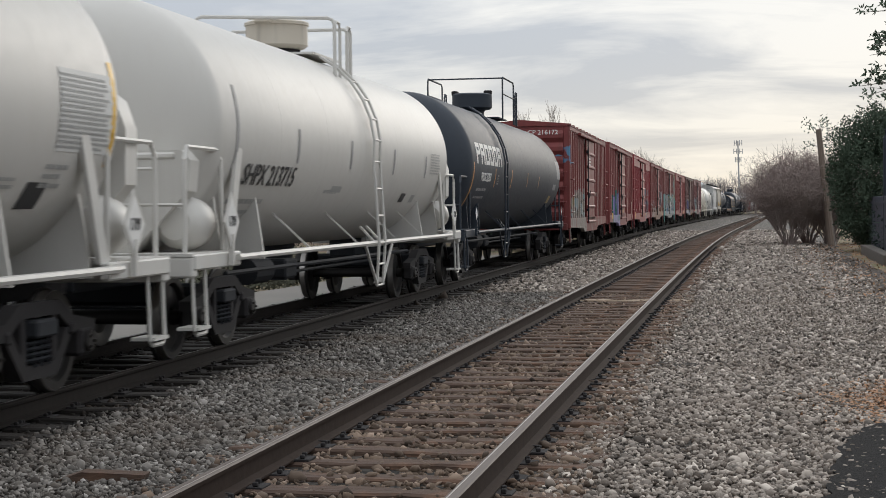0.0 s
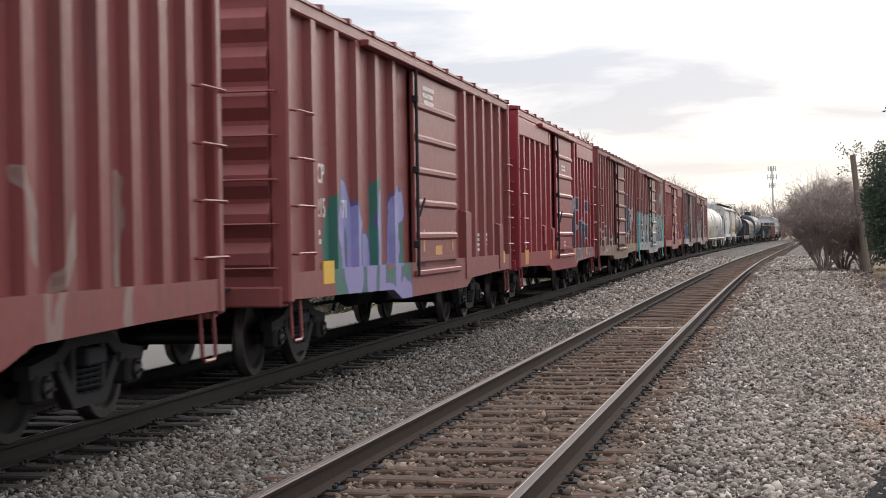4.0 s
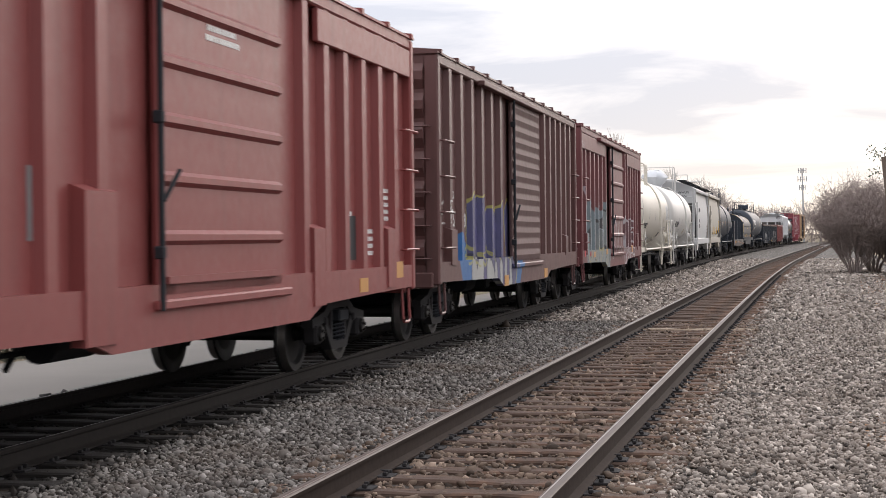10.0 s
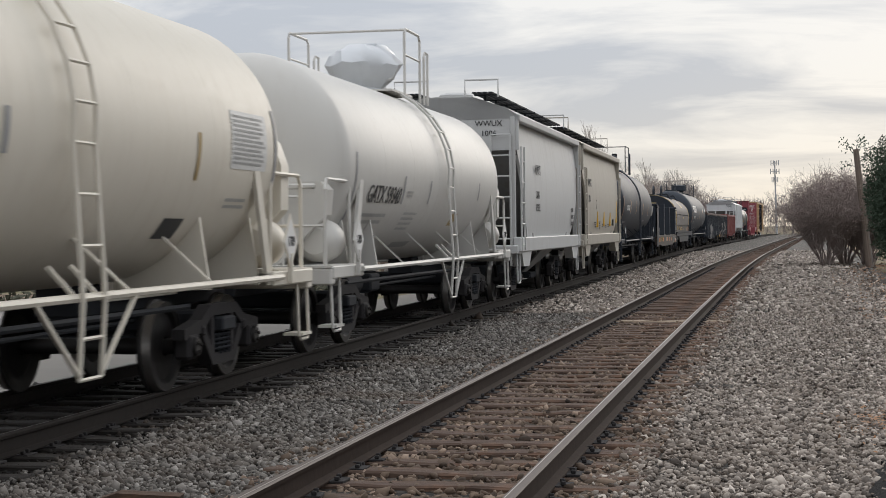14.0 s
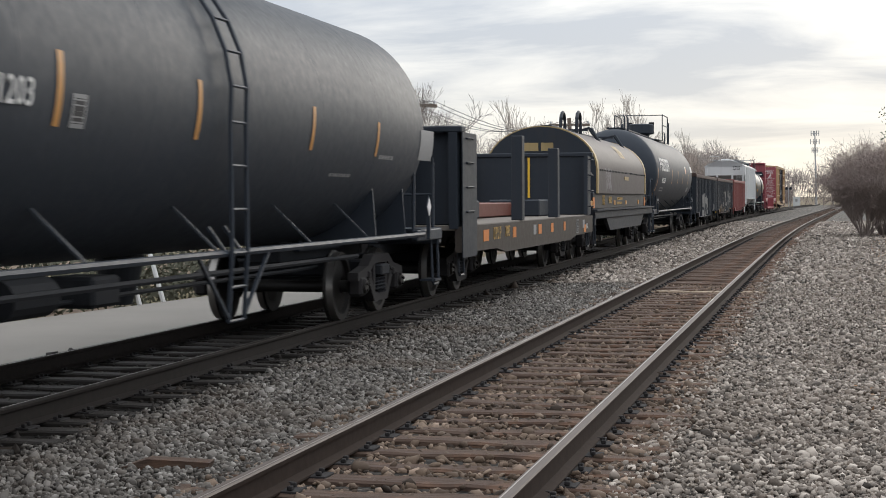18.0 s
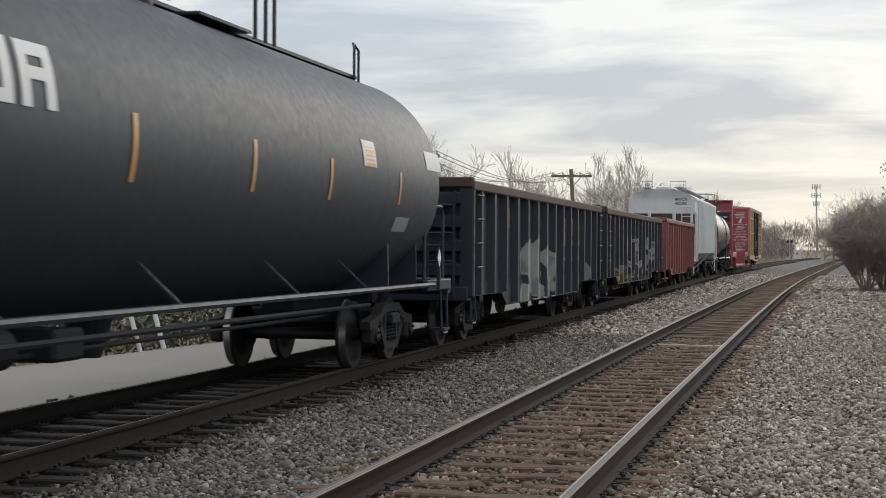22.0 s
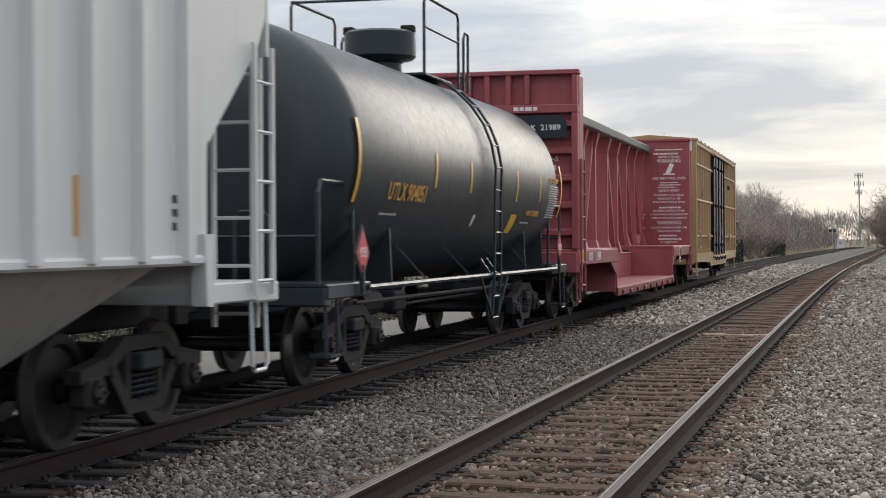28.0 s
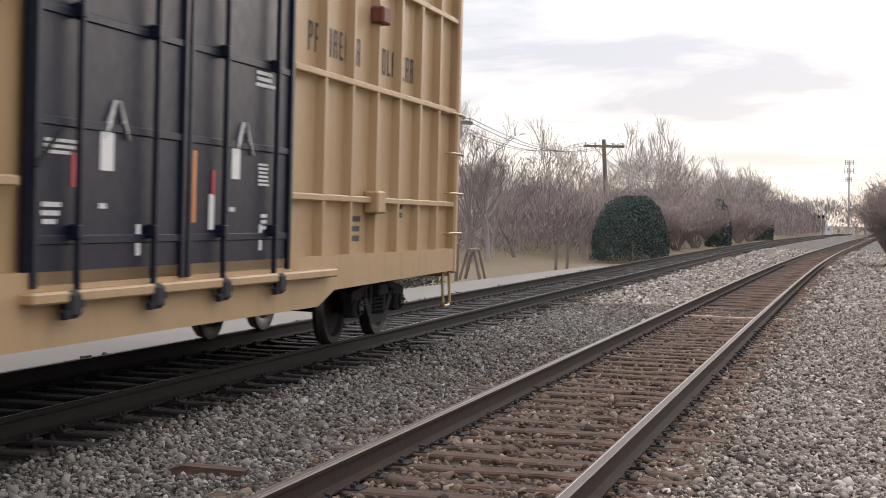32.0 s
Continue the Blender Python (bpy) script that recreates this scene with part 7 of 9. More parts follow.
gon2_m = paint("scarred black gondola paint", (0.023, 0.028, 0.037), 0.55, 0.5, 0.35, 0.3, dirt=(0.06, 0.045, 0.036),
               spray=[(-5.5, 5.6, -0.2, 0.95, ((0.03, 0.034, 0.042), (0.13, 0.1, 0.075), (0.1, 0.07, 0.05), (0.1, 0.09, 0.08)), (0.05, 0.045, 0.04), 4.1, 1.3), ("INKERWINUVA", -3.4, 5.4, 0.75, 1.75, ((0.05, 0.05, 0.05), (0.14, 0.13, 0.12)), (0.33, 0.32, 0.3), 33, 0.035, 0.03, None, 0.25, 0.8),
                      ("NIWIA", -6.9, -3.6, 0.8, 1.3, ((0.1, 0.09, 0.08), (0.16, 0.15, 0.14)), (0.26, 0.22, 0.18), 6, 0.02, 0.02, None, 0.25, 0.7)])
gold_m = paint("scraped gold lettering", (0.5, 0.3, 0.045), 0.6, 1.0, 0.3, 0.6, dirt=(0.06, 0.045, 0.035))
worn_gold_m = paint("worn yellow lettering", (0.42, 0.26, 0.06), 0.6, 0.6, 0.3, 0.5, dirt=(0.05, 0.045, 0.04))
rim_m = plain("rusty brown rim", (0.07, 0.042, 0.034), 0.75, 0.1, 8, 0.6)
red21_m = paint("faded red gondola paint", (0.21, 0.058, 0.052), 0.55, 0.35, 0.3, 0.3)
beam_m = paint("red lumber car paint", (0.29, 0.06, 0.076), 0.5, 0.5, 0.35, 0.4, dirt=(0.1, 0.042, 0.038))
beam_worn_m = paint("worn red deck", (0.28, 0.07, 0.07), 0.55, 0.5, 0.5, 0.3, dirt=(0.3, 0.2, 0.17))
beam_dirty_m = paint("dirty red edge paint", (0.20, 0.04, 0.045), 0.6, 0.6, 0.4, 0.5)
beam_top_m = paint("scuffed grey beam paint", (0.15, 0.15, 0.15), 0.55, 0.3, 0.3, 0.3)
box_yellow_m = paint("yellow boxcar paint", (0.40, 0.26, 0.125), 0.45, 0.12, 0.3, 0.25, dirt=(0.24, 0.14, 0.06))
plug_m = paint("blue-black door paint", (0.007, 0.009, 0.022), 0.4, 0.1, 0.2, 0.1, dirt=(0.01, 0.011, 0.02), spec=0.2)
hood_m = paint("dark grey hood paint", (0.085, 0.072, 0.07), 0.52, 0.3, 0.35, 0.3, spec=0.25,
               spray=[("TUOK", -4.3, -2.9, 1.72, 2.2, ((0.1, 0.09, 0.09), (0.1, 0.09, 0.09)), (0.22, 0.21, 0.22), 3, 0.03, 0.024, None, 0.14)])
coil_body_m = paint("dirty grey trough paint", (0.06, 0.055, 0.05), 0.6, 0.4, 0.3, 0.4)
coil_yellow_m = paint("faded yellow paint", (0.36, 0.26, 0.11), 0.5, 0.25, 0.3, 0.25)

small_text_m = plain("faded small print", (0.36, 0.36, 0.35), 0.6)
pale_panel_m = plain("pale printed panel", (0.60, 0.60, 0.58), 0.55, 0, 20, 0.3)
gold_text_m = plain("gold stencil paint", (0.60, 0.33, 0.06), 0.55, 0, 12, 0.3)
wt = dict(R=1.36, zc=2.36, group="white tank cars", placard="cream")
tank_car("tank_car", "white acid tank car with printed table and placard", (-1.4, 14.0), white_tank_m, **wt, un="1789", ladder_y=0.3, dome_y=0.3, stripes=[(6.5, 1.86, 2.72, yellow_m)],
         panels=[(5.42, 2.56, 1.05, 0.022, 15), (5.35, 1.86, 0.4, 0.04, 3), (4.4, 1.75, 0.5, 0.03, 2)], word_mat=dark_text_m, small_mat=small_text_m, plates=[(5.42, 1.96, 2.6, 1.05, pale_panel_m), (5.15, 1.52, 1.72, 0.36, dark_text_m)])
tank_car("tank_car", "white tank car with dark stencilled number and railed platform", (14.6, 30.0), white_tank_m, **wt, dome_y=0.3, ladder_y=0.3, plat_y=0.55, un="1789", word_mat=dark_text_m, small_mat=small_text_m,
         words=[("SHPX 213715", 0.34, -4.6, 1.87, 1.08)], stripes=[(-6.05, 1.98, 2.79, grey_text_m), (-3.6, 2.04, 2.44, grey_text_m), (-0.87, 2.03, 2.41, grey_text_m), (1.95, 2.01, 2.39, grey_text_m), (4.53, 2.0, 2.36, grey_text_m)],
         panels=[(-5.8, 1.62, 1.6, 0.06, 1), (-5.7, 1.5, 1.2, 0.05, 1), (-1.9, 1.75, 0.8, 0.05, 1), (4.95, 2.42, 0.85, 0.025, 8)], plates=[(3.15, 1.6, 1.74, 0.35, dark_text_m), (4.0, 1.6, 1.72, 0.3, small_text_m), (-1.55, 1.72, 1.8, 0.55, small_text_m)])
tank_car("tank_car", "black tank car with white block lettering and amber reflectors", (30.5, 48.9), black_tank_m, 1.42, 2.38, "black tank cars", dome_y=0.8, ladder_y=-4.0, plat_y=1.6, brand=(-7.7, 2.38, 2.80, 0.5, 0.11, 6),
         words=[("PROX 32858", 0.25, -6.4, 2.12, 1.0)], stripes=[(-8.05, 1.55, 2.4, amber_m), (-5.05, 1.93, 2.33, amber_m), (-2.4, 1.93, 2.36, amber_m), (0.55, 2.0, 2.35, amber_m), (2.95, 2.0, 2.3, amber_m)], panels=[(-7.3, 1.9, 1.5, 0.06, 1), (-7.3, 1.74, 1.5, 0.05, 1)], small_mat=grey_text_m,
         plates=[(7.35, 2.3, 2.82, 0.85, grey_text_m), (6.5, 1.98, 2.14, 0.7, grey_text_m), (6.1, 1.62, 1.82, 0.55, coil_yellow_m), (-4.72, 2.0, 2.2, 0.24, grey_text_m), (-4.69, 2.03, 2.17, 0.18, dark_text_m)], hood=False, end_gap=0.45)
boxes = "red and brown boxcars"
boxcar("boxcar", "dark red weathered boxcar with graffiti along its sill", (49.8, 64.2), red3_m, boxes, seed=3, posts=7, fascia=False, eave=3.98, marks=[("CP", 0.27, -5.55, 2.4), ("216", 0.26, -5.55, 2.03), ("172", 0.26, -4.85, 2.0)], end_mark="CP 216172",
       bars_at=[(-5.6, 3.6, 1.7, 0.2, 3), (-5.75, 1.8, 0.3, 0.05, 3), (-0.3, 3.3, 0.6, 0.06, 4)])
boxcar("boxcar", "faded red boxcar with purple graffiti and a ribbed sliding door", (66.3, 81.3), red4_m, boxes, seed=4, posts=5, fascia=False, boards=[(2.9, 1.35, 0.5, 1.1), (6.3, 1.3, 0.4, 0.8)], marks=[("CP", 0.32, -6.05, 2.23), ("215", 0.31, -6.05, 1.84), ("571", 0.31, -5.2, 1.84)],
       stamp=[(-0.67, 1.45, 0.1, 0.32, amber_m), (1.5, 1.45, 0.1, 0.32, amber_m), (0.4, 1.3, 0.5, 0.14, amber_m), (-5.95, 1.12, 0.46, 0.26, yellow_m), (6.6, 1.1, 0.35, 0.22, yellow_m), (5.2, 1.15, 0.2, 0.1, amber_m)], bars_at=[(-0.6, 3.7, 0.9, 0.06, 3), (-6.3, 1.6, 0.5, 0.06, 2), (4.2, 1.55, 0.4, 0.05, 4), (5.0, 1.55, 0.4, 0.05, 3)])
boxcar("boxcar", "bright red boxcar with dark blue graffiti beside its door", (82.5, 97.1), red5_m, boxes, seed=5, posts=6, boards=[(-3.4, 1.5, 0.4, 0.4), (-2.0, 1.3, 0.4, 0.7)], marks=[("CP", 0.32, -5.82, 2.15), ("215", 0.31, -5.8, 1.73), ("666", 0.31, -4.86, 1.73)],
       stamp=[(-6.3, 1.05, 0.5, 0.3, amber_m), (-2.4, 1.05, 0.4, 0.2, amber_m), (2.4, 1.05, 0.35, 0.18, amber_m), (5.2, 1.05, 0.3, 0.18, amber_m)], end_mark="666", bars_at=[(-5.9, 1.4, 0.35, 0.06, 3), (-5.1, 1.4, 0.4, 0.06, 3), (-2.0, 3.0, 0.35, 0.05, 3), (-2.0, 2.5, 0.35, 0.07, 4), (-2.0, 1.7, 0.35, 0.05, 2), (-0.2, 3.2, 0.8, 0.05, 2), (0.1, 1.35, 0.3, 0.05, 3)])
boxcar("boxcar", "brown-red boxcar with rusty lower panels and black bubble graffiti", (98.5, 113.0), red6_m, boxes, seed=6, posts=6, fascia=False, boards=[(-5.6, 1.2, 0.45, 0.4), (-3.2, 1.3, 0.35, 0.4)], marks=[("CP", 0.32, -6.4, 2.48), ("21", 0.32, -6.42, 2.03), ("44", 0.32, -5.69, 2.04), ("81", 0.32, -5.08, 2.05)],
       stamp=[(5.7, 0.98, 0.4, 0.18, amber_m), (6.3, 1.5, 0.06, 0.9, yellow_m)], end_mark="CP 214481", bars_at=[(-6.2, 3.9, 1.7, 0.2, 3), (-6.6, 3.55, 0.3, 0.5, 1), (5.4, 1.7, 0.4, 0.05, 3), (5.9, 1.9, 0.35, 0.05, 5), (-3.9, 2.55, 0.22, 0.05, 3)])
boxcar("boxcar", "maroon boxcar almost covered by grey and turquoise graffiti", (114.4, 129.2), red7_m, boxes, seed=7, posts=6, fascia=False, boards=[(-5.5, 1.35, 0.4, 0.5), (-3.2, 1.3, 0.4, 0.4), (6.3, 1.4, 0.4, 0.5)], marks=[("CP", 0.27, -6.09, 2.35), ("216", 0.27, -6.09, 2.04), ("176", 0.27, -5.35, 2.05)], end_mark="216176", bars_at=[(-6.15, 3.68, 1.6, 0.22, 3), (0.0, 3.2, 0.6, 0.06, 5), (6.0, 2.35, 0.3, 0.06, 4), (6.6, 2.35, 0.4, 0.06, 3)],
       stamp=[(-2.4, 1.16, 0.4, 0.18, amber_m), (-6.9, 1.2, 0.4, 0.2, amber_m), (4.3, 1.25, 0.35, 0.18, amber_m), (5.9, 1.25, 0.4, 0.2, amber_m), (6.6, 1.9, 0.5, 0.5, dark_text_m)])
boxcar("boxcar", "brick-red boxcar with clean ribbed sides", (130.8, 145.7), red8_m, boxes, seed=8, posts=6, boards=[(-2.35, 1.3, 0.55, 1.1), (3.1, 1.2, 0.4, 0.8), (6.2, 1.25, 0.4, 0.7)], marks=[("HS", 0.32, -5.64, 2.14), ("62", 0.32, -5.66, 1.71), ("034", 0.31, -4.82, 1.7)], end_mark="62034",
       bars_at=[(-0.2, 3.4, 0.9, 0.05, 3), (-5.9, 1.6, 0.5, 0.06, 3), (-4.9, 1.6, 0.4, 0.06, 3), (-4.0, 1.6, 0.35, 0.05, 3), (4.4, 1.8, 0.35, 0.05, 4), (5.3, 1.6, 0.5, 0.05, 4), (6.2, 2.1, 0.4, 0.05, 5)], stamp=[(4.75, 1.5, 0.4, 0.5, dark_text_m), (4.9, 0.96, 0.36, 0.16, amber_m), (-3.1, 1.75, 0.34, 0.5, plain("grey primer", (0.2, 0.21, 0.21))), (-6.8, 1.3, 0.45, 0.25, amber_m), (6.6, 1.1, 0.4, 0.2, amber_m)])
boxcar("boxcar", "dark brown boxcar with blue graffiti and a corrugated door", (147.2, 161.8), brown9_m, boxes, seed=9, posts=6, fascia=False, louvre=True, boards=[(-6.3, 1.35, 0.4, 0.5), (5.6, 1.3, 0.35, 0.4)], door_mat=paint("ribbed brown door paint", (0.14, 0.085, 0.08), 0.6, spec=0.15), marks=[("CP", 0.31, -5.64, 2.06), ("215", 0.3, -5.6, 1.75), ("418", 0.3, -4.71, 1.74)],
       end_mark="215418", bars_at=[(-5.6, 1.6, 0.3, 0.06, 4), (3.4, 1.4, 0.3, 0.05, 4), (5.2, 1.6, 0.3, 0.05, 5)], stamp=[(-1.9, 0.75, 0.4, 0.18, amber_m), (2.6, 0.78, 0.4, 0.18, amber_m), (-7.1, 1.9, 0.08, 1.4, yellow_m)])
boxcar("boxcar", "maroon boxcar with grey and white graffiti lettering", (162.8, 177.6), maroon10_m, boxes, seed=10, posts=6, boards=[(-6.4, 1.3, 0.4, 0.5), (-3.3, 1.4, 0.4, 0.5), (6.2, 1.3, 0.4, 0.5)], marks=[("HS", 0.31, -4.82, 2.07), ("61", 0.31, -4.83, 1.64), ("527", 0.29, -4.07, 1.63)], end_mark="61527",
       bars_at=[(-2.6, 3.2, 0.25, 0.06, 8), (6.0, 1.7, 0.35, 0.06, 5), (5.2, 1.9, 0.3, 0.05, 3)], stamp=[(-6.85, 1.08, 0.2, 0.14, red_m), (-5.8, 1.06, 0.16, 0.12, red_m), (-5.0, 1.04, 0.34, 0.14, amber_m), (-2.3, 1.08, 0.34, 0.14, amber_m), (4.5, 1.1, 0.35, 0.2, amber_m)])
tank_car("tank_car", "cream tank car with dark stencilled number and stained fittings", (178.9, 192.7), cream_tank_m, **wt, dome_y=0.4, ladder_y=0.68, plat_y=1.3, un="1789", word_mat=dark_text_m, small_mat=small_text_m, words=[("GATX 207471", 0.3, -3.95, 1.83, 1.05)],
         stripes=[(-5.35, 1.94, 2.76, grey_text_m), (-2.85, 2.06, 2.46, grey_text_m), (-0.4, 2.04, 2.36, grey_text_m), (3.4, 1.96, 2.39, coil_yellow_m), (5.7, 1.94, 2.74, grey_text_m)], panels=[(-5.2, 1.58, 1.5, 0.05, 2), (4.35, 2.62, 1.0, 0.025, 11), (4.4, 1.82, 0.6, 0.035, 2)],
         plates=[(4.3, 2.1, 2.66, 1.1, pale_panel_m), (3.05, 1.44, 1.62, 0.5, dark_text_m)])
tank_car("tank_car", "white tank car with its valve housing wrapped in plastic", (193.5, 206.9), white_tank_m, 1.36, 2.36, "white tank cars", dome_y=0.6, ladder_y=0.48, plat_y=0.5, cap="bag", un="1789", word_mat=dark_text_m, small_mat=small_text_m, words=[("GATX 59340", 0.34, -3.55, 1.96, 1.02)],
         stripes=[(-5.25, 1.54, 2.47, grey_text_m), (-2.43, 1.86, 2.25, grey_text_m), (-0.63, 1.88, 2.23, grey_text_m), (3.55, 2.0, 2.3, grey_text_m)], panels=[(-4.6, 1.72, 1.6, 0.05, 2), (-2.2, 2.05, 0.4, 0.03, 2), (-2.0, 1.75, 0.9, 0.04, 4)], plates=[(1.7, 1.56, 1.76, 0.45, coil_yellow_m), (-1.3, 1.24, 1.32, 1.2, small_text_m)])
hop = "covered hopper cars"
hopper("covered_hopper", "pale grey two-bay covered hopper with rounded sides", (207.6, 218.6), hop_pale_m, hop_bay_shade_m, hop, words=[("WWUX", 0.3, -2.6, 2.75, 0.8)], end_words=[("WWUX", 0.16, 0.85, 3.62), ("1006", 0.16, 0.85, 3.42)], panels=[(-2.9, 2.3, 0.6, 0.16, 2), (3.5, 2.0, 0.5, 0.1, 3)],
       reflect=[(4.4, 1.12, 0.8, 0.16, yellow_m)], seed=2)
hopper("covered_hopper", "beige two-bay covered hopper with dark lettering", (219.4, 230.6), hop_beige_m, hop_bay_shade_m, hop, words=[("WWUX", 0.3, -3.9, 2.75, 0.8), ("1591", 0.3, -4.0, 2.3, 0.8), ("C", 0.2, -2.08, 2.1, 0.9)], panels=[(-2.75, 1.66, 0.6, 0.035, 3), (-1.45, 1.68, 0.45, 0.03, 5), (-0.6, 1.6, 0.5, 0.03, 2), (0.3, 1.58, 0.6, 0.03, 2), (1.2, 1.6, 0.6, 0.03, 2), (-2.2, 2.3, 0.22, 0.03, 1)],
       reflect=[(-1.7, 1.74, 0.09, 0.46, yellow_m), (0.18, 1.76, 0.09, 0.42, yellow_m), (2.12, 1.76, 0.09, 0.42, yellow_m), (4.25, 2.0, 0.1, 0.7, yellow_m), (3.1, 1.66, 0.26, 0.2, dark_text_m)], seed=3)
tank_car("tank_car", "black tank car with white number and amber reflectors", (231.7, 247.7), black_tank_m, 1.42, 2.38, "black tank cars", dome_y=0.6, ladder_y=-0.6, plat_y=1.0, words=[("CCSX 1203", 0.27, -5.0, 2.2, 1.0)],
         stripes=[(-6.9, 1.7, 2.6, amber_m), (-3.96, 2.0, 2.52, amber_m), (-1.32, 2.0, 2.5, amber_m), (1.94, 2.0, 2.45, amber_m), (4.54, 2.0, 2.4, amber_m)], panels=[(4.7, 2.02, 0.7, 0.05, 1), (2.9, 1.78, 0.9, 0.04, 1), (-5.9, 1.72, 1.2, 0.05, 1)], small_mat=grey_text_m,
         plates=[(6.7, 2.0, 2.4, 0.75, grey_text_m), (-3.75, 2.0, 2.24, 0.24, grey_text_m), (-3.72, 2.03, 2.21, 0.18, dark_text_m)], hood=False)
flat_car((248.7, 263.6))
coil_car((263.9, 278.6))
tank_car("tank_car", "long black tank car with white block lettering and amber reflectors", (279.9, 298.4), black_tank_m, 1.46, 2.36, "black tank cars", dome_y=0.9, ladder_y=2.0, brand=(-7.0, 2.42, 2.86, 0.5, 0.11, 6), hoops=True, side_ladder=False,
         words=[("PROX 33224", 0.26, -5.6, 2.08, 1.0)], stripes=[(-7.9, 1.6, 2.5, amber_m), (-2.13, 2.0, 2.52, amber_m), (0.6, 2.02, 2.5, amber_m), (3.06, 2.02, 2.46, amber_m), (6.05, 2.05, 2.45, amber_m)], panels=[(-6.4, 1.85, 1.5, 0.05, 2)], small_mat=grey_text_m,
         plates=[(4.35, 2.45, 2.75, 0.55, pale_panel_m), (4.45, 2.45, 2.68, 0.4, amber_m), (7.5, 2.55, 2.8, 0.85, pale_panel_m), (6.1, 1.72, 1.9, 0.7, grey_text_m)], hood=False, end_gap=0.45)
gons = "open gondola cars"
gondola("gondola", "black gondola with worn yellow lettering and graffiti", (299.4, 314.8), gon_m, gons, rim=rim_m, words=[("41", 0.34, -5.45, 1.52, 0.9), ("69", 0.34, -4.35, 1.52, 0.9), ("22", 0.34, -3.35, 1.52, 0.9), ("04", 0.16, -7.0, 2.25, 1.0)], word_mat=worn_gold_m,
        stamp=[(-6.95, 1.74, 0.36, 0.46, orange_m), (-7.2, 1.08, 0.36, 0.34, orange_m), (-3.4, 1.1, 0.2, 0.16, orange_m), (-0.6, 1.02, 0.2, 0.14, yellow_m), (6.2, 1.3, 0.3, 0.3, grey_text_m)], blocks=[(-5.55, 2.03, 0.16, 0.34, worn_gold_m), (-5.3, 2.03, 0.16, 0.34, worn_gold_m), (-4.3, 2.03, 0.14, 0.34, worn_gold_m), (-4.1, 2.03, 0.14, 0.34, worn_gold_m), (2.7, 1.3, 0.4, 0.08, gold_m), (3.62, 1.3, 0.42, 0.09, gold_m), (4.6, 1.3, 0.42, 0.08, gold_m)],
        panels=[(-7.3, 2.4, 0.5, 0.05, 1), (-5.6, 1.15, 0.3, 0.05, 3), (-4.4, 1.1, 0.3, 0.05, 2)], seed=4)
gm = CARS[-1][0]
for y, shape in ((2.7, ((0.24, 0.12), (0.24, 0.28), (0.1, 0.29), (-0.18, 0.29), (-0.24, 0.18), (-0.24, -0.18), (-0.18, -0.29), (0.1, -0.29), (0.24, -0.2), (0.24, -0.1), (0.06, -0.1), (0.02, -0.16), (-0.02, -0.1), (-0.02, 0.12), (0.04, 0.16), (0.1, 0.12))),
                 (3.62, ((0.22, 0.14), (0.2, 0.29), (-0.16, 0.29), (-0.23, 0.2), (-0.23, 0.06), (-0.16, -0.04), (0.04, -0.08), (0.04, -0.16), (-0.23, -0.16), (-0.23, -0.29), (0.16, -0.29), (0.23, -0.2), (0.23, -0.02), (0.14, 0.07), (-0.03, 0.1), (-0.03, 0.14))),
                 (4.6, ((0.25, 0.29), (0.0, 0.29), (-0.24, 0.29), (-0.12, 0.02), (-0.25, -0.29), (0.0, -0.29), (0.24, -0.29), (0.12, 0.02)))):
    part("brand_block", Mesh().prism([(y + a, 1.86 + b) for a, b in shape], 1.395, 1.406, "x"), gold_m, gm, "scraped gold block shape")
part("notice_panel", Mesh().box(1.395, 1.405, 5.42, 5.72, 1.12, 1.4), small_text_m, gm)
gondola("gondola", "battered black gondola scraped to rust and covered in faded graffiti", (316.0, 331.6), gon2_m, gons, rim=rim_m, posts=15, words=[("48", 0.36, -5.75, 1.5, 0.9), ("58", 0.36, -4.64, 1.5, 0.9), ("95", 0.36, -3.55, 1.5, 0.9), ("5-6", 0.16, -7.1, 2.2, 1.0)], word_mat=worn_gold_m, end_mark="485895",
        stamp=[(-7.5, 0.8, 0.36, 0.34, yellow_m), (-7.1, 1.69, 0.3, 0.4, orange_m), (-4.14, 0.72, 0.35, 0.15, yellow_m), (-1.24, 0.68, 0.35, 0.15, yellow_m), (1.77, 0.68, 0.3, 0.15, yellow_m), (4.41, 0.68, 0.3, 0.14, yellow_m), (7.11, 0.85, 0.3, 0.2, yellow_m)], blocks=[(-5.8, 1.98, 0.16, 0.36, worn_gold_m), (-5.52, 1.98, 0.16, 0.36, worn_gold_m), (-4.68, 1.98, 0.14, 0.36, worn_gold_m), (-4.45, 1.98, 0.14, 0.36, worn_gold_m)], panels=[(-7.35, 2.36, 0.6, 0.05, 1), (-5.95, 1.14, 0.3, 0.06, 2), (-4.85, 1.14, 0.35, 0.06, 2)], seed=5)
gondola("gondola", "short faded red gondola with corrugated side panels", (333.4, 347.4), red21_m, gons, posts=12, wavy=True, words=[("62", 0.3, -5.8, 1.6, 0.9), ("82", 0.3, -5.4, 1.6, 0.9)], stamp=[(6.4, 1.1, 0.2, 0.3, yellow_m), (3.2, 0.95, 0.4, 0.24, yellow_m), (-6.6, 1.05, 0.25, 0.3, yellow_m)], panels=[(4.9, 1.6, 0.35, 0.12, 2)], seed=6, top=2.55)
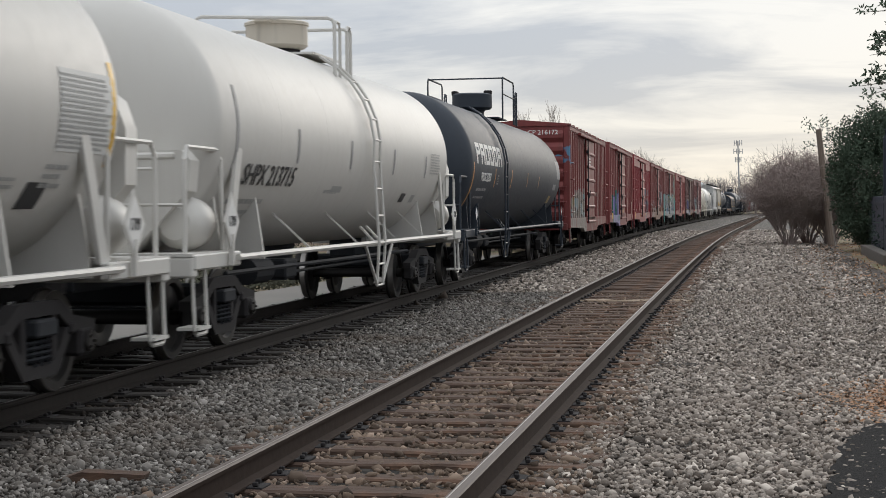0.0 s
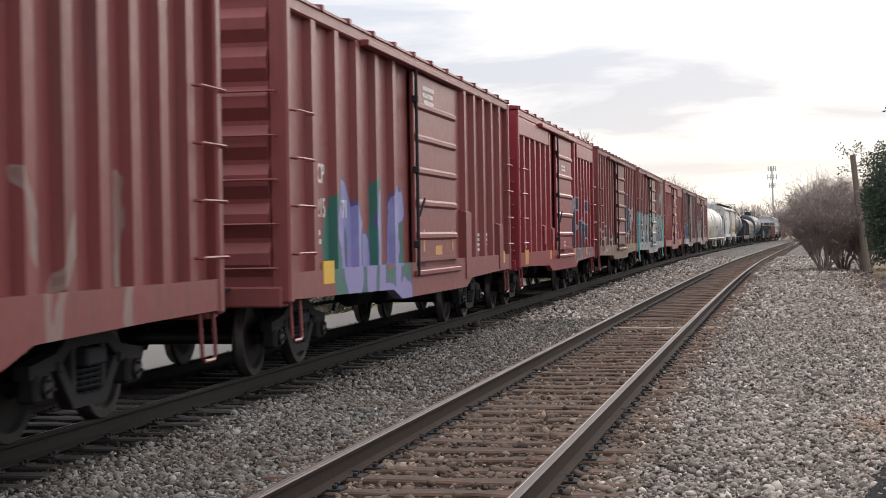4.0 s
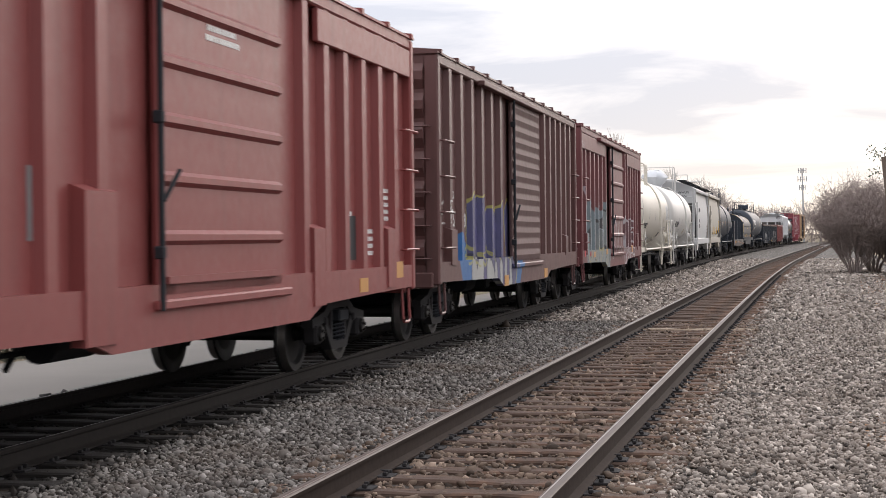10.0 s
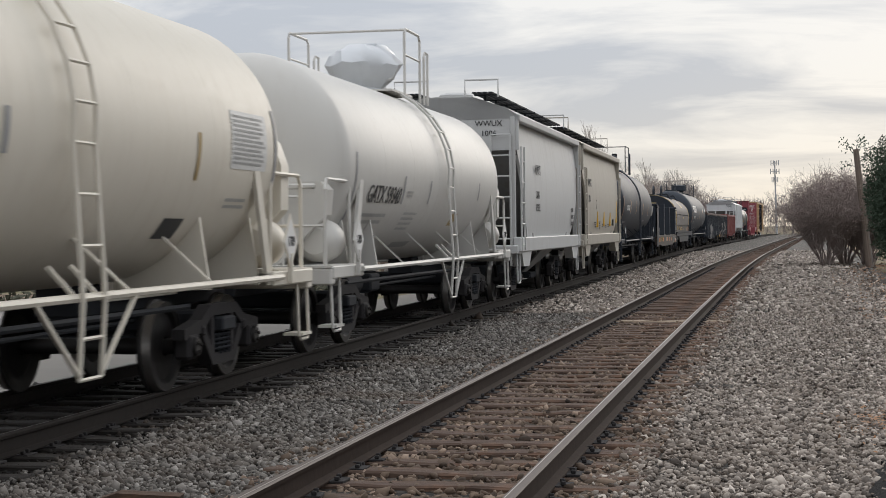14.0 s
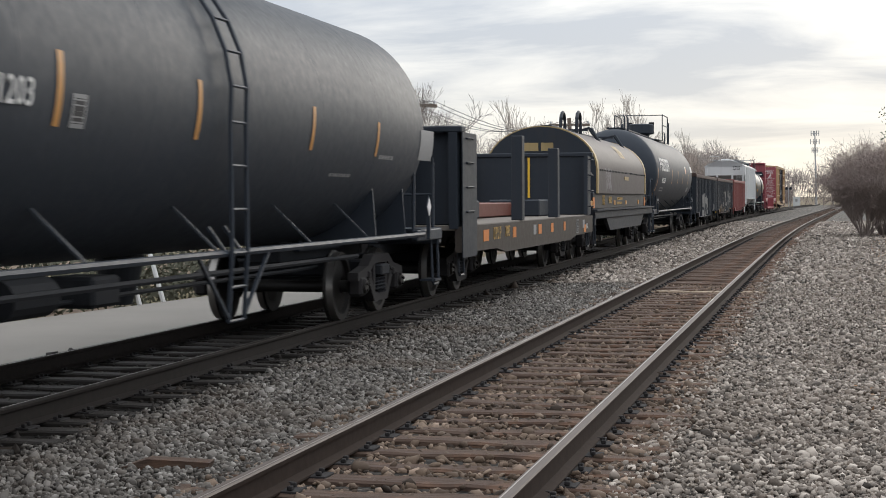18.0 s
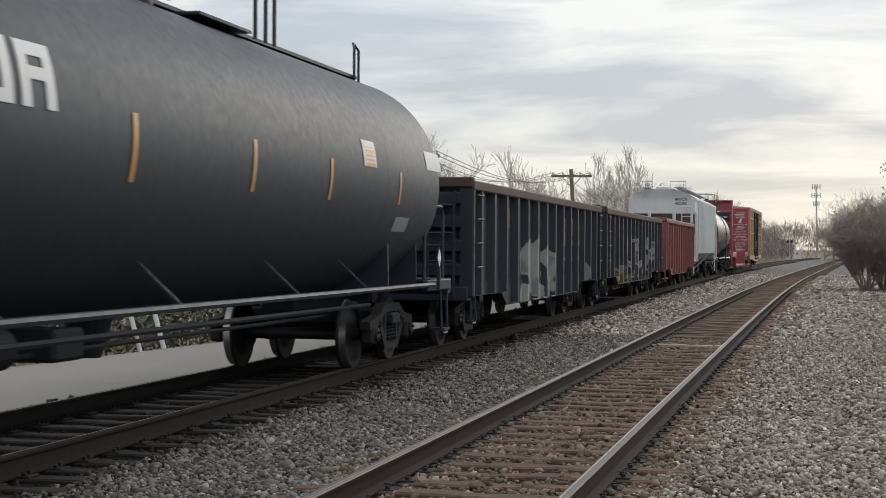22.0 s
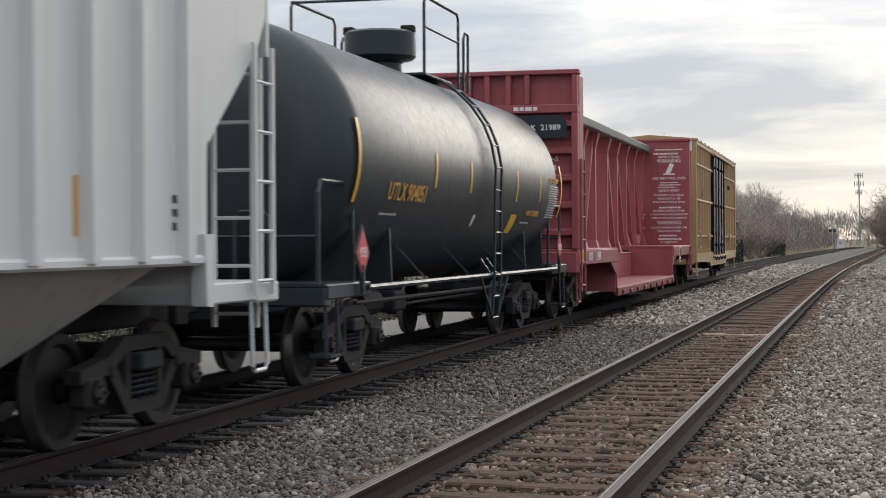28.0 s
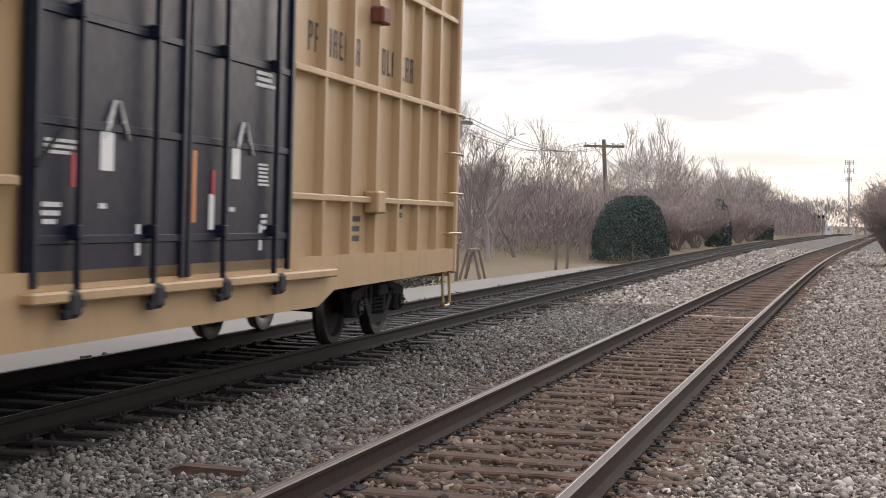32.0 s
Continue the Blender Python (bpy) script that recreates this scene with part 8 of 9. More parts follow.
hopper("covered_hopper", "white three-bay covered hopper with ribbed sides", (348.4, 364.5), hop_white_m, hop_bay_shade_m, hop, ribs=16, eave=3.72, crown=4.22, bays=3, end_words=[("MWCX", 0.17, 0.85, 3.72), ("462305", 0.17, 0.85, 3.54)], words=[("MW", 0.34, -5.54, 2.68, 0.75), ("CX", 0.34, -4.79, 2.68, 0.75), ("462", 0.3, -5.54, 2.21, 0.75), ("305", 0.3, -4.78, 2.21, 0.75), ("LMT", 0.1, -5.54, 1.8, 0.9), ("192600", 0.1, -4.8, 1.8, 0.9), ("WT", 0.1, -5.54, 1.65, 0.9), ("66400", 0.1, -4.8, 1.65, 0.9)], panels=[(5.75, 1.85, 0.2, 0.06, 3)],
       reflect=[(-6.2, 1.97, 0.07, 0.86, amber_m), (-3.45, 1.75, 0.07, 0.43, amber_m), (-0.96, 1.73, 0.07, 0.4, amber_m), (1.66, 1.74, 0.07, 0.4, amber_m), (4.2, 1.74, 0.07, 0.4, amber_m)], seed=7)
tank_car("tank_car", "glossy blue-black tank car with orange number", (366.0, 379.8), gloss_tank_m, 1.44, 2.42, "black tank cars", dome_y=-0.1, ladder_y=0.6, un="1093", placard_mat=red_m, word_mat=gold_text_m, small_mat=pale_panel_m, words=[("UTLX 904051", 0.29, -3.8, 2.05, 1.0), ("DOT 105J300W", 0.12, 5.45, 2.5, 1.0), ("NITRILE STABILIZED", 0.12, 3.9, 1.93, 0.95)],
         stripes=[(-5.83, 1.91, 2.78, yellow_m), (-2.6, 2.15, 2.57, yellow_m), (-0.71, 2.14, 2.55, yellow_m), (2.39, 2.09, 2.55, yellow_m), (4.27, 2.13, 2.55, yellow_m), (6.22, 1.91, 2.79, yellow_m)], panels=[(5.05, 2.42, 0.85, 0.022, 14), (-4.7, 1.82, 0.8, 0.03, 1), (3.2, 1.8, 0.8, 0.03, 1)],
         plates=[(2.35, 1.62, 1.9, 0.42, yellow_m), (-0.15, 1.7, 1.86, 0.14, white_m)], hood=False)
fp = part("placard", Mesh().prism([(0.0, 1.12), (0.26, 1.38), (0.0, 1.64), (-0.26, 1.38)], -6.86, -6.85, "y"), red_m, CARS[-1][0])
text("placard_number", "1093", 0.17, white_m, CARS[-1][0], pose(0, -6.865, 1.38, 90, 0, 0), 0.9)
centre_beam((380.6, 402.1))
boxcar("high_cube_boxcar", "tall yellow boxcar with blue-black double plug doors", (403.9, 421.8), box_yellow_m, "yellow boxcars", door=(-2.5, 2.35), door_mat=plug_m, eave=4.7, sill=0.76, posts=6, flat_door=True, seed=25, fascia=False, belts=(1.62, 2.8, 3.95), post_w=0.035,
       marks=[("TB", 0.3, 1, 2.42), ("OX", 0.3, 2, 2.42), ("63", 0.3, 1, 1.98), ("89", 0.3, 2, 1.98), ("24", 0.3, 3, 1.98)], end_mark="638924", mark_mat=dark_text_m, bars_at=[(-6.9, 1.6, 0.7, 0.06, 2), (4.6, 1.45, 0.3, 0.06, 3), (6.3, 1.6, 0.3, 0.06, 2)],
       stamp=[(-7.6, 1.2, 0.5, 0.22, yellow_m), (-1.43, 1.86, 0.2, 0.28, white_m), (0.98, 1.86, 0.18, 0.26, white_m), (-1.92, 1.71, 0.05, 0.22, red_m), (0.5, 1.69, 0.05, 0.2, red_m), (0.47, 1.46, 0.1, 0.28, white_m), (0.1, 1.65, 0.08, 0.55, orange_m), (-0.9, 1.25, 0.06, 0.22, white_m), (1.6, 1.25, 0.06, 0.22, white_m)])
yc = CARS[-1][0]
dm, dm2 = Mesh(), Mesh()
for y, z, w, hh, rows in ((-2.35, 2.02, 0.55, 0.028, 1), (-2.35, 1.9, 0.5, 0.022, 3), (-2.35, 1.5, 0.26, 0.032, 3), (1.4, 2.66, 0.5, 0.03, 3), (1.5, 1.88, 0.3, 0.02, 6), (1.6, 1.45, 0.16, 0.03, 3), (-1.55, 1.5, 0.12, 0.035, 1), (0.85, 1.5, 0.12, 0.035, 1)):
    bars(dm, 1.533, y, z, w, hh, rows, int(z * 50))
for i in range(22):
    if i not in (9, 10):
        glyph(lambda p, q, lo, hi: dm2.box(1.432, 1.436, p, q, lo, hi), 3.05 + i * 0.196, 3.175 + i * 0.196, 3.0, 3.28, random.Random(i))
for y in (-1.3, 1.15):
    for s in (-1, 1):
        for k in range(3):
            dm.beam((1.536, y + s * 0.03 * (k + 1), 2.2 - k * 0.07), (1.536, y + s * (0.12 + 0.04 * k), 2.06 - k * 0.06), 0.006, 0.04, (1, 0, 0))
tagged(part("stencil", dm, white_m, yc), kind="stuff")
tagged(part("stencil", dm2, dark_text_m, yc), kind="stuff")
for y in (5.15, -4.75):
    part("marker_box", Mesh().box(1.43, 1.6, y - 0.15, y + 0.15, 1.48, 1.72, 0.02), box_yellow_m, yc)
part("marker_box", Mesh().box(1.43, 1.58, 5.1, 5.4, 3.5, 3.68, 0.02), rust_red_m, yc)
# faded crossed emblem, plain strokes
em = Mesh()
for s in (-1, 1):
    em.beam((1.433, -6.62 - s * 0.3, 2.95), (1.433, -6.62 - s * 0.06, 3.3), 0.006, 0.13, (1, 0, 0)).beam((1.433, -6.62 - s * 0.06, 3.42), (1.433, -6.62 - s * 0.32, 3.75), 0.006, 0.13, (1, 0, 0))
part("brand_shape", em, plain("faded blue emblem", (0.07, 0.12, 0.42)), yc)
part("brand_shape", Mesh().prism([(-6.86, 3.36), (-6.62, 3.22), (-6.38, 3.36), (-6.62, 3.5)], 1.434, 1.438, "x"), plain("faded red emblem", (0.6, 0.12, 0.09)), yc)
part("side_loop", Mesh().tube([(1.52, -8.75, 2.66), (1.62, -8.75, 2.66), (1.62, -8.3, 2.62), (1.62, -8.3, 1.3), (1.62, -8.75, 1.3), (1.52, -8.75, 1.3)], 0.018, 6).tube([(1.62, -8.75, 2.66), (1.62, -8.75, 1.3)], 0.018, 6), box_yellow_m, yc)


# ---------- trees, shrubs ----------
def bare_tree(seed, height, spread, mat, thick=0.16, levels=5, thin=0.011, crook=0.13):
    """A leafless tree: trunk and limbs that fork again and again; returns meshes of trunk and twigs."""
    r = random.Random(seed)
    trunk, crown = Mesh(), Mesh()

    def grow(p, d, length, rad, lev):
        q, pts = p.copy(), [p.copy()]
        dd = d.copy()
        for _ in range(3):
            dd = (dd + Vector((r.uniform(-1, 1), r.uniform(-1, 1), r.uniform(-0.3, 0.7))) * crook).normalized()
            q = q + dd * length / 3
            pts.append(q.copy())
        end = max(thin, rad * 0.6)
        (trunk if lev >= levels - 1 else crown).tube(pts, rad, 7 if lev >= levels - 1 else 4 if lev > 1 else 3, end)
        if lev == 0:
            return
        for k in range(r.choice((2, 3, 3, 4)) if lev < levels else 5):
            a = r.uniform(0, 6.28)
            tilt = r.uniform(0.3, 0.75) * spread
            side = dd.orthogonal().normalized()
            side.rotate(Matrix.Rotation(a, 3, dd))
            nd = (dd * math.cos(tilt) + side * math.sin(tilt) + Vector((0, 0, 0.12))).normalized()
            grow(pts[r.choice((2, 3, 3))], nd, length * r.uniform(0.62, 0.85), end * r.uniform(0.7, 0.95), lev - 1)

    grow(Vector((0, 0, 0)), Vector((0, 0, 1)), height * 0.3, thick, levels)
    return mesh_of("trunk", trunk, mat, True), mesh_of("crown", crown, mat)


def tree_thing(name, meshes, label, group, m):
    t = thing(name, label, "tree", group)
    part("trunk", meshes[0], None, t)
    part("crown", meshes[1], None, t)
    t.matrix_basis = m
    return t


def leaf_cloud(count, shape, size, seed, mat, name):
    """Small three-cornered leaf sprays scattered through a volume, denser towards its skin."""
    rng = np.random.default_rng(seed)
    p = np.array([shape(rng) for _ in range(count)])
    a = rng.normal(size=(count, 3))
    a /= np.linalg.norm(a, axis=1)[:, None]
    b = np.cross(a, rng.normal(size=(count, 3)))
    b /= np.linalg.norm(b, axis=1)[:, None]
    k = size * rng.uniform(0.6, 1.5, (count, 1))
    allv = np.stack([p - a * k, p + a * k + b * k * 0.35, p + a * k * 0.2 - b * k * 0.6], 1).reshape(-1, 3)
    me = bpy.data.meshes.new(name)
    me.from_pydata(allv.tolist(), [], np.arange(3 * count).reshape(-1, 3).tolist())
    me.materials.append(mat)
    return me


def dome(rx, ry, h, base=0.0, lump=0.14, phase=0.0):
    def at(rng):
        while True:
            d = rng.normal(size=3)
            d /= np.linalg.norm(d)
            d[2] = abs(d[2])
            k = rng.uniform(0.55, 1.0) ** 0.5
            k *= 1 + lump * (noise.noise(Vector(tuple(d * 2.6 + phase))) + 0.5 * noise.noise(Vector(tuple(d * 6 + phase))))
            return np.array([d[0] * rx * k, d[1] * ry * k, base + (d[2] ** 0.75) * h * k])
    return at


def twig_bush(seed, rad, height, stems, mat, skirt=0.3):
    """A leafless shrub: a few bare stems lean out of the foot and fork into a rounded, airy crown of fine twigs; skirt: the crown's lower edge, as a share of the height."""
    r = random.Random(seed)
    low, high = Mesh(), Mesh()
    for i in range(stems):
        a, t = 6.283 * i / stems + r.uniform(-0.25, 0.25), r.uniform(0.15, 1.0) ** 0.6
        foot = Vector((math.cos(a), math.sin(a), 0)) * rad * r.uniform(0.03, 0.12)
        fork = Vector((math.cos(a) * rad * t * 0.42, math.sin(a) * rad * t * 0.42, height * skirt * r.uniform(0.85, 1.25)))
        low.tube([foot, foot.lerp(fork, 0.5) + Vector((r.uniform(-0.08, 0.08), r.uniform(-0.08, 0.08), 0.1)), fork], 0.026, 5, 0.016)
        for _ in range(8):
            b, q = a + r.gauss(0, 0.55), min(1.0, max(0.0, t + r.gauss(0, 0.22)))
            lift = math.sqrt(max(0, 1 - q * q))
            tip = Vector((math.cos(b) * rad * q, math.sin(b) * rad * q, height * (0.60 + 0.4 * lift * r.uniform(-0.3, 1.0))))
            knee = fork.lerp(tip, 0.5) + Vector((r.gauss(0, 0.08), r.gauss(0, 0.08), 0.1))
            high.tube([fork, knee, tip], 0.011, 4, 0.005)
            for _ in range(11):
                f = r.uniform(0.25, 1.0)
                p = fork.lerp(knee, f * 2) if f < 0.5 else knee.lerp(tip, f * 2 - 1)
                e = p + Vector((r.gauss(0, 1), r.gauss(0, 1), r.gauss(0.45, 0.7))) * rad * 0.16
                e.z = max(e.z, height * skirt)
                high.tube([p, e], 0.007, 3, 0.004)
                for _ in range(4):
                    high.tube([p.lerp(e, r.uniform(0.4, 1)), e + Vector((r.gauss(0, 1), r.gauss(0, 1), r.gauss(0.4, 0.8))) * 0.2], 0.005, 3, 0.003)
    return mesh_of("stem_base", low, mat), mesh_of("crown", high, mat)


# two of BARE wear the haze-greyed bark; FULL and ELM a darker one
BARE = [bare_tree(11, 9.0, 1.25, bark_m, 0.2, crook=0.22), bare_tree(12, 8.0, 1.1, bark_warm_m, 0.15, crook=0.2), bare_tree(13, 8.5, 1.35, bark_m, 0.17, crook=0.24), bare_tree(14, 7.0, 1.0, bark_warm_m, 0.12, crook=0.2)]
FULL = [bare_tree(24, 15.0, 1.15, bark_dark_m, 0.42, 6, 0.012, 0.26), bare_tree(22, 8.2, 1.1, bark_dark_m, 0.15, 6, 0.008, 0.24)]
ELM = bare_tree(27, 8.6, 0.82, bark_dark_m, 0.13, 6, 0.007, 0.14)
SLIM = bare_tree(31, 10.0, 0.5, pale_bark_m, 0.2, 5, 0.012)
bare_label = "leafless winter tree with a fine forked crown"


def plant(i, x, y, s, rot=0, z=-0.35, label=bare_label, group="bare trees along the line", kind_of=None):
    return tree_thing("bare_tree", kind_of or BARE[i % 4], label, group, pose(x, y, z, 0, 0, rot) @ Matrix.Scale(s, 4))


# trees behind the road, seen over the wagons
plant(0, -33.5, 65, 1.0, 40, label="large old leafless tree with heavy spreading limbs", kind_of=FULL[0])
plant(0, -39, 66, 0.72, 200, kind_of=FULL[0])
plant(0, -29.3, 72, 1.12, 10, label="leafless tree with a dense tangle of fine twigs", kind_of=FULL[1])
plant(0, -26.5, 74, 0.75, 130, kind_of=FULL[1])
plant(0, -13.2, 56.5, 0.62, 70, label="leafless tree with a forked trunk and upswept limbs", kind_of=ELM)
plant(0, -14.8, 64, 0.46, 190, kind_of=ELM)
for x, y, k, s, rot in ((-47, 92, ELM, 1.0, 20), (-43, 94, FULL[1], 1.1, 80), (-38.5, 96, ELM, 1.05, 140), (-34.5, 92, FULL[1], 1.0, 300), (-31, 95, ELM, 0.95, 260), (-27.5, 98, FULL[1], 0.95, 190), (-24, 96, ELM, 0.8, 50)):
    plant(0, x, y, s, rot, label="leafless tree with a dense dark crown", kind_of=k)
plant(0, -14.9, 73, 0.62, 250, label="leafless tree with a dense dark crown", kind_of=FULL[1])
plant(0, -23.2, 75, 0.78, 15, label="slim leafless tree with upswept twigs", kind_of=SLIM)
for i, x, y, s, rot in ((0, -14.6, 66, 0.62, 77), (3, -15.4, 71, 0.68, 15), (3, -12.6, 78, 0.64, 200), (2, -19.5, 88, 0.68, 40), (1, -16.5, 97, 0.64, 300), (2, -18, 84, 0.64, 220), (1, -22, 92, 0.7, 60)):
    plant(i, x, y, s, rot)
r = random.Random(5)
for i in range(50):
    y = 88 + i * 4.5 + r.uniform(-2, 2)
    x = far_x(y) - 6.2 - r.uniform(0, 9) - 0.02 * (y - 84)
    pale = i % 5 == 2 and y > 110
    plant(r.randrange(4), x, y, r.uniform(0.62, 0.95) * (1 + min(1.0, (y - 84) / 90) * 0.4) * (1.1 if pale else 1), r.uniform(0, 360), label="leafless tree with a tall pale trunk" if pale else "leafless winter tree in the wood beside the line", group="wood beside the line", kind_of=SLIM if pale else None)
for i in range(46):
    y = 300 + i * 2.6
    plant(r.randrange(4), r.uniform(-14, 46), y, r.uniform(1.0, 1.45), r.uniform(0, 360), label="leafless winter tree far along the line", group="far wood")

# brown brush under the wood, one uncountable mass
brush = Mesh()
rr = random.Random(8)
for _ in range(78000):
    y = rr.uniform(76, 330) if rr.random() < 0.7 else rr.uniform(76, 130)
    x = far_x(y) - rr.uniform(4.2, 13)
    hgt = (2.9 + 1.5 * noise.noise(Vector((x * 0.15, y * 0.08, 0)))) * (1 + (y - 64) * 0.003) * min(1.0, 0.45 + (far_x(y) - x - 4.2) * 0.14)
    if rr.random() < 0.07:
        x, y = rr.uniform(-24, -13.5), rr.uniform(60, 100)
        hgt = 1.7 + 1.4 * noise.noise(Vector((x * 0.2, y * 0.1, 4)))
    if rr.random() < 0.16:
        x, y = rr.uniform(-16, 50), rr.uniform(302, 330)
        hgt = 5.5 + 3 * noise.noise(Vector((x * 0.1, y * 0.1, 2)))
    z = -0.3 + hgt * rr.random() ** 0.6
    p = Vector((x, y, z))
    d = Vector((rr.gauss(0, 0.5), rr.gauss(0, 0.5), rr.gauss(0.9, 0.4))).normalized() * rr.uniform(0.3, 0.8) * (1 + y * 0.003)
    sd = Vector((rr.gauss(0, 1), rr.gauss(0, 1), rr.gauss(0, 0.4))).normalized() * 0.012 * (1 + y * 0.010)
    brush.v += [tuple(p - sd), tuple(p + sd), tuple(p + d)]
    brush.f.append((len(brush.v) - 3, len(brush.v) - 2, len(brush.v) - 1))
    brush.k.append(0)
me = bpy.data.meshes.new("brushwood")
me.from_pydata(brush.v, [], brush.f)
me.materials.append(brush_m)
tagged(new("brushwood", me), "tangle of brown leafless brush at the wood's edge", "brush", kind="stuff")

# clipped evergreens and brown shrubs beside the far track
for x, y, rx, ry, h in ((-10.3, 79, 1.5, 8.5, 3.1), (-10.3, 131, 1.0, 4.0, 3.6), (-9.7, 187, 1.1, 5.0, 4.0)):
    t = thing("evergreen_bush", "dense dark green evergreen bush with a rounded top", "bush", "evergreens beside the line")
    t.location = (x, y, -0.35)
    part("foliage", leaf_cloud(int(42000 if y < 80 else 9000), dome(rx, ry, h, 0, 0.08, y), 0.055 if y < 80 else 0.12, int(y), green_m, "foliage"), None, t)
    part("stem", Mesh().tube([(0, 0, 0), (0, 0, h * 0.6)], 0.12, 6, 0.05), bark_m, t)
for x, y, rx, h in ((-10.9, 95, 2.2, 3.0), (-10.9, 105, 2.4, 3.3), (-10.8, 117, 2.5, 3.5), (-10.6, 143, 2.8, 3.8), (-10.4, 156, 2.8, 3.9), (-10.2, 170, 3.0, 4)):
    t = thing("bare_shrub", "mass of reddish-brown leafless shrubs", "shrub", "brown shrubs beside the line")
    t.location = (x, y, -0.35)
    st, tw = twig_bush(int(y), rx, h, 34, twig_m, 0.22)
    tagged(part("stem_base", st, None, t), kind="stuff")
    tagged(part("crown", tw, None, t), kind="stuff")

# near side: shrubs, pole and pine
st, tw = twig_bush(21, 1.75, 4.0, 34, twig_m, 0.2)
for x, y, s, rot in ((1.85, 70, 1.0, 0), (2.75, 72.5, 1.04, 220), (3.6, 71.0, 0.98, 130), (5.0, 73, 1.0, 60)):
    t = thing("bare_shrub", "large leafless reddish-brown shrub with many stems", "shrub", "leafless shrubs beside the gravel")
    tagged(part("stem_base", st, None, t), kind="stuff")
    tagged(part("crown", tw, None, t), kind="stuff")
    t.matrix_basis = pose(x, y, -0.3, 0, 0, rot) @ Matrix.Scale(s, 4)
pole = thing("wooden_pole", "leaning weathered wooden pole among shrubs", "pole")
part("shaft", Mesh().tube([(0, 0, 0), (-0.5, 0, 4.9)], 0.15, 10, 0.12), pole_m, pole)
pole.location = (3.57, 69.4, -0.3)


def full_pine(x, y, rx, ry, h, base, count, label):
    """A broad pine: needle sprays through a lumpy crown that narrows to its foot."""
    t = thing("pine_tree", label, "tree")
    t.location = (x, y, -0.3)
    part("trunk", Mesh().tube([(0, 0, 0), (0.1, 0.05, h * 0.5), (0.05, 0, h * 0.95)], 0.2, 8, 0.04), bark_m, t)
    top = dome(rx, ry, (h - base) * 0.72, base + (h - base) * 0.28, 0.35, x)
    foot = dome(rx * 0.92, ry * 0.92, -(h - base) * 0.34, base + (h - base) * 0.3, 0.3, x + 3)
    part("foliage", leaf_cloud(count, lambda g: top(g) if g.random() < 0.7 else foot(g), 0.055, int(y), pine_m, "foliage"), None, t)
    return t


full_pine(5.75, 62, 2.55, 2.4, 5.3, 0.3, 78000, "full dark green pine with a ragged rounded crown")
full_pine(8.6, 54, 2.6, 2.6, 5.4, 0.2, 14000, "dense dark pine beside the gravel")

# broad-leaved tree whose boughs hang in from the side, and its sprigs
tw = thing("magnolia_tree", "dark broad-leaved evergreen tree with drooping boughs", "tree")
bmsh, lv = Mesh(), Mesh()
r = random.Random(3)
trunk = Vector((4.75, 41, 0))
for k in range(30):
    z = r.uniform(4.3, 8.4)
    a = trunk + Vector((r.uniform(-0.6, -0.2), r.uniform(-0.3, 0.3), z - 0.7))
    b = a + Vector((-r.uniform(0.6, 1.55) + abs(z - 5.9) * 0.12, r.uniform(-0.9, 0.6), r.uniform(-0.25, 0.5)))
    mid = a.lerp(b, 0.5) + Vector((0, 0, 0.12))
    bmsh.tube([a, mid, b], 0.024, 4, 0.006)
    for q in range(4):
        tuft = mid.lerp(b, 0.1 + 0.3 * q) + Vector((r.gauss(0, 0.1), r.gauss(0, 0.1), r.gauss(0.05, 0.1)))
        for _ in range(15):
            c = tuft + Vector((r.gauss(0, 1), r.gauss(0, 1), r.gauss(0, 1))) * 0.045
            d = Vector((r.gauss(0, 1), r.gauss(0, 1), r.gauss(0.3, 0.8))).normalized() * r.uniform(0.10, 0.16)
            e = d.orthogonal().normalized() * 0.032
            lv.add([c, c + d * 0.5 + e, c + d, c + d * 0.5 - e], [(0, 1, 2, 3)])
for k in range(5):
    a = trunk + Vector((-0.3, 0, 3.9 + 0.08 * k))
    b = a + Vector((-r.uniform(0.9, 1.5), 0, r.uniform(-0.2, 0.75)))
    bmsh.tube([a, a.lerp(b, 0.5) + Vector((0, 0, 0.1)), b], 0.014, 4, 0.004)
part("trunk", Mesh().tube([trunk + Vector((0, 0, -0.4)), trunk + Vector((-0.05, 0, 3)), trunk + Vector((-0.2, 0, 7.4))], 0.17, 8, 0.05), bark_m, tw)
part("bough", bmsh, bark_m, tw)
part("foliage", lv, pine_m, tw)
tw = thing("leafy_sapling", "thin sapling with a few broad leaves round a pole", "sapling")
bmsh, lv = Mesh(), Mesh()
for k in range(9):
    a = Vector((3.15, 69.8, 3.75 + 0.11 * k))
    b = a + Vector((r.uniform(-0.75, 0.7), r.uniform(-0.2, 0.2), r.uniform(0.0, 0.6)))
    bmsh.tube([a, b], 0.016, 4, 0.006)
    for _ in range(22):
        c = b + Vector((r.gauss(0, 1), r.gauss(0, 1), r.gauss(0, 1))) * 0.14
        d = Vector((r.gauss(0, 1), r.gauss(0, 1), r.gauss(0.3, 0.8))).normalized() * r.uniform(0.10, 0.17)
        e = d.orthogonal().normalized() * 0.032
        lv.add([c, c + d * 0.5 + e, c + d, c + d * 0.5 - e], [(0, 1, 2, 3)])
bmsh.tube([(3.75, 69.8, -0.3), (3.45, 69.8, 2.2), (3.1, 69.8, 4.8)], 0.04, 6, 0.02)
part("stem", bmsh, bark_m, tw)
part("foliage", lv, pine_m, tw)
lamp = thing("street_lamp", "dark gooseneck lamp post among evergreens", "street lamp")
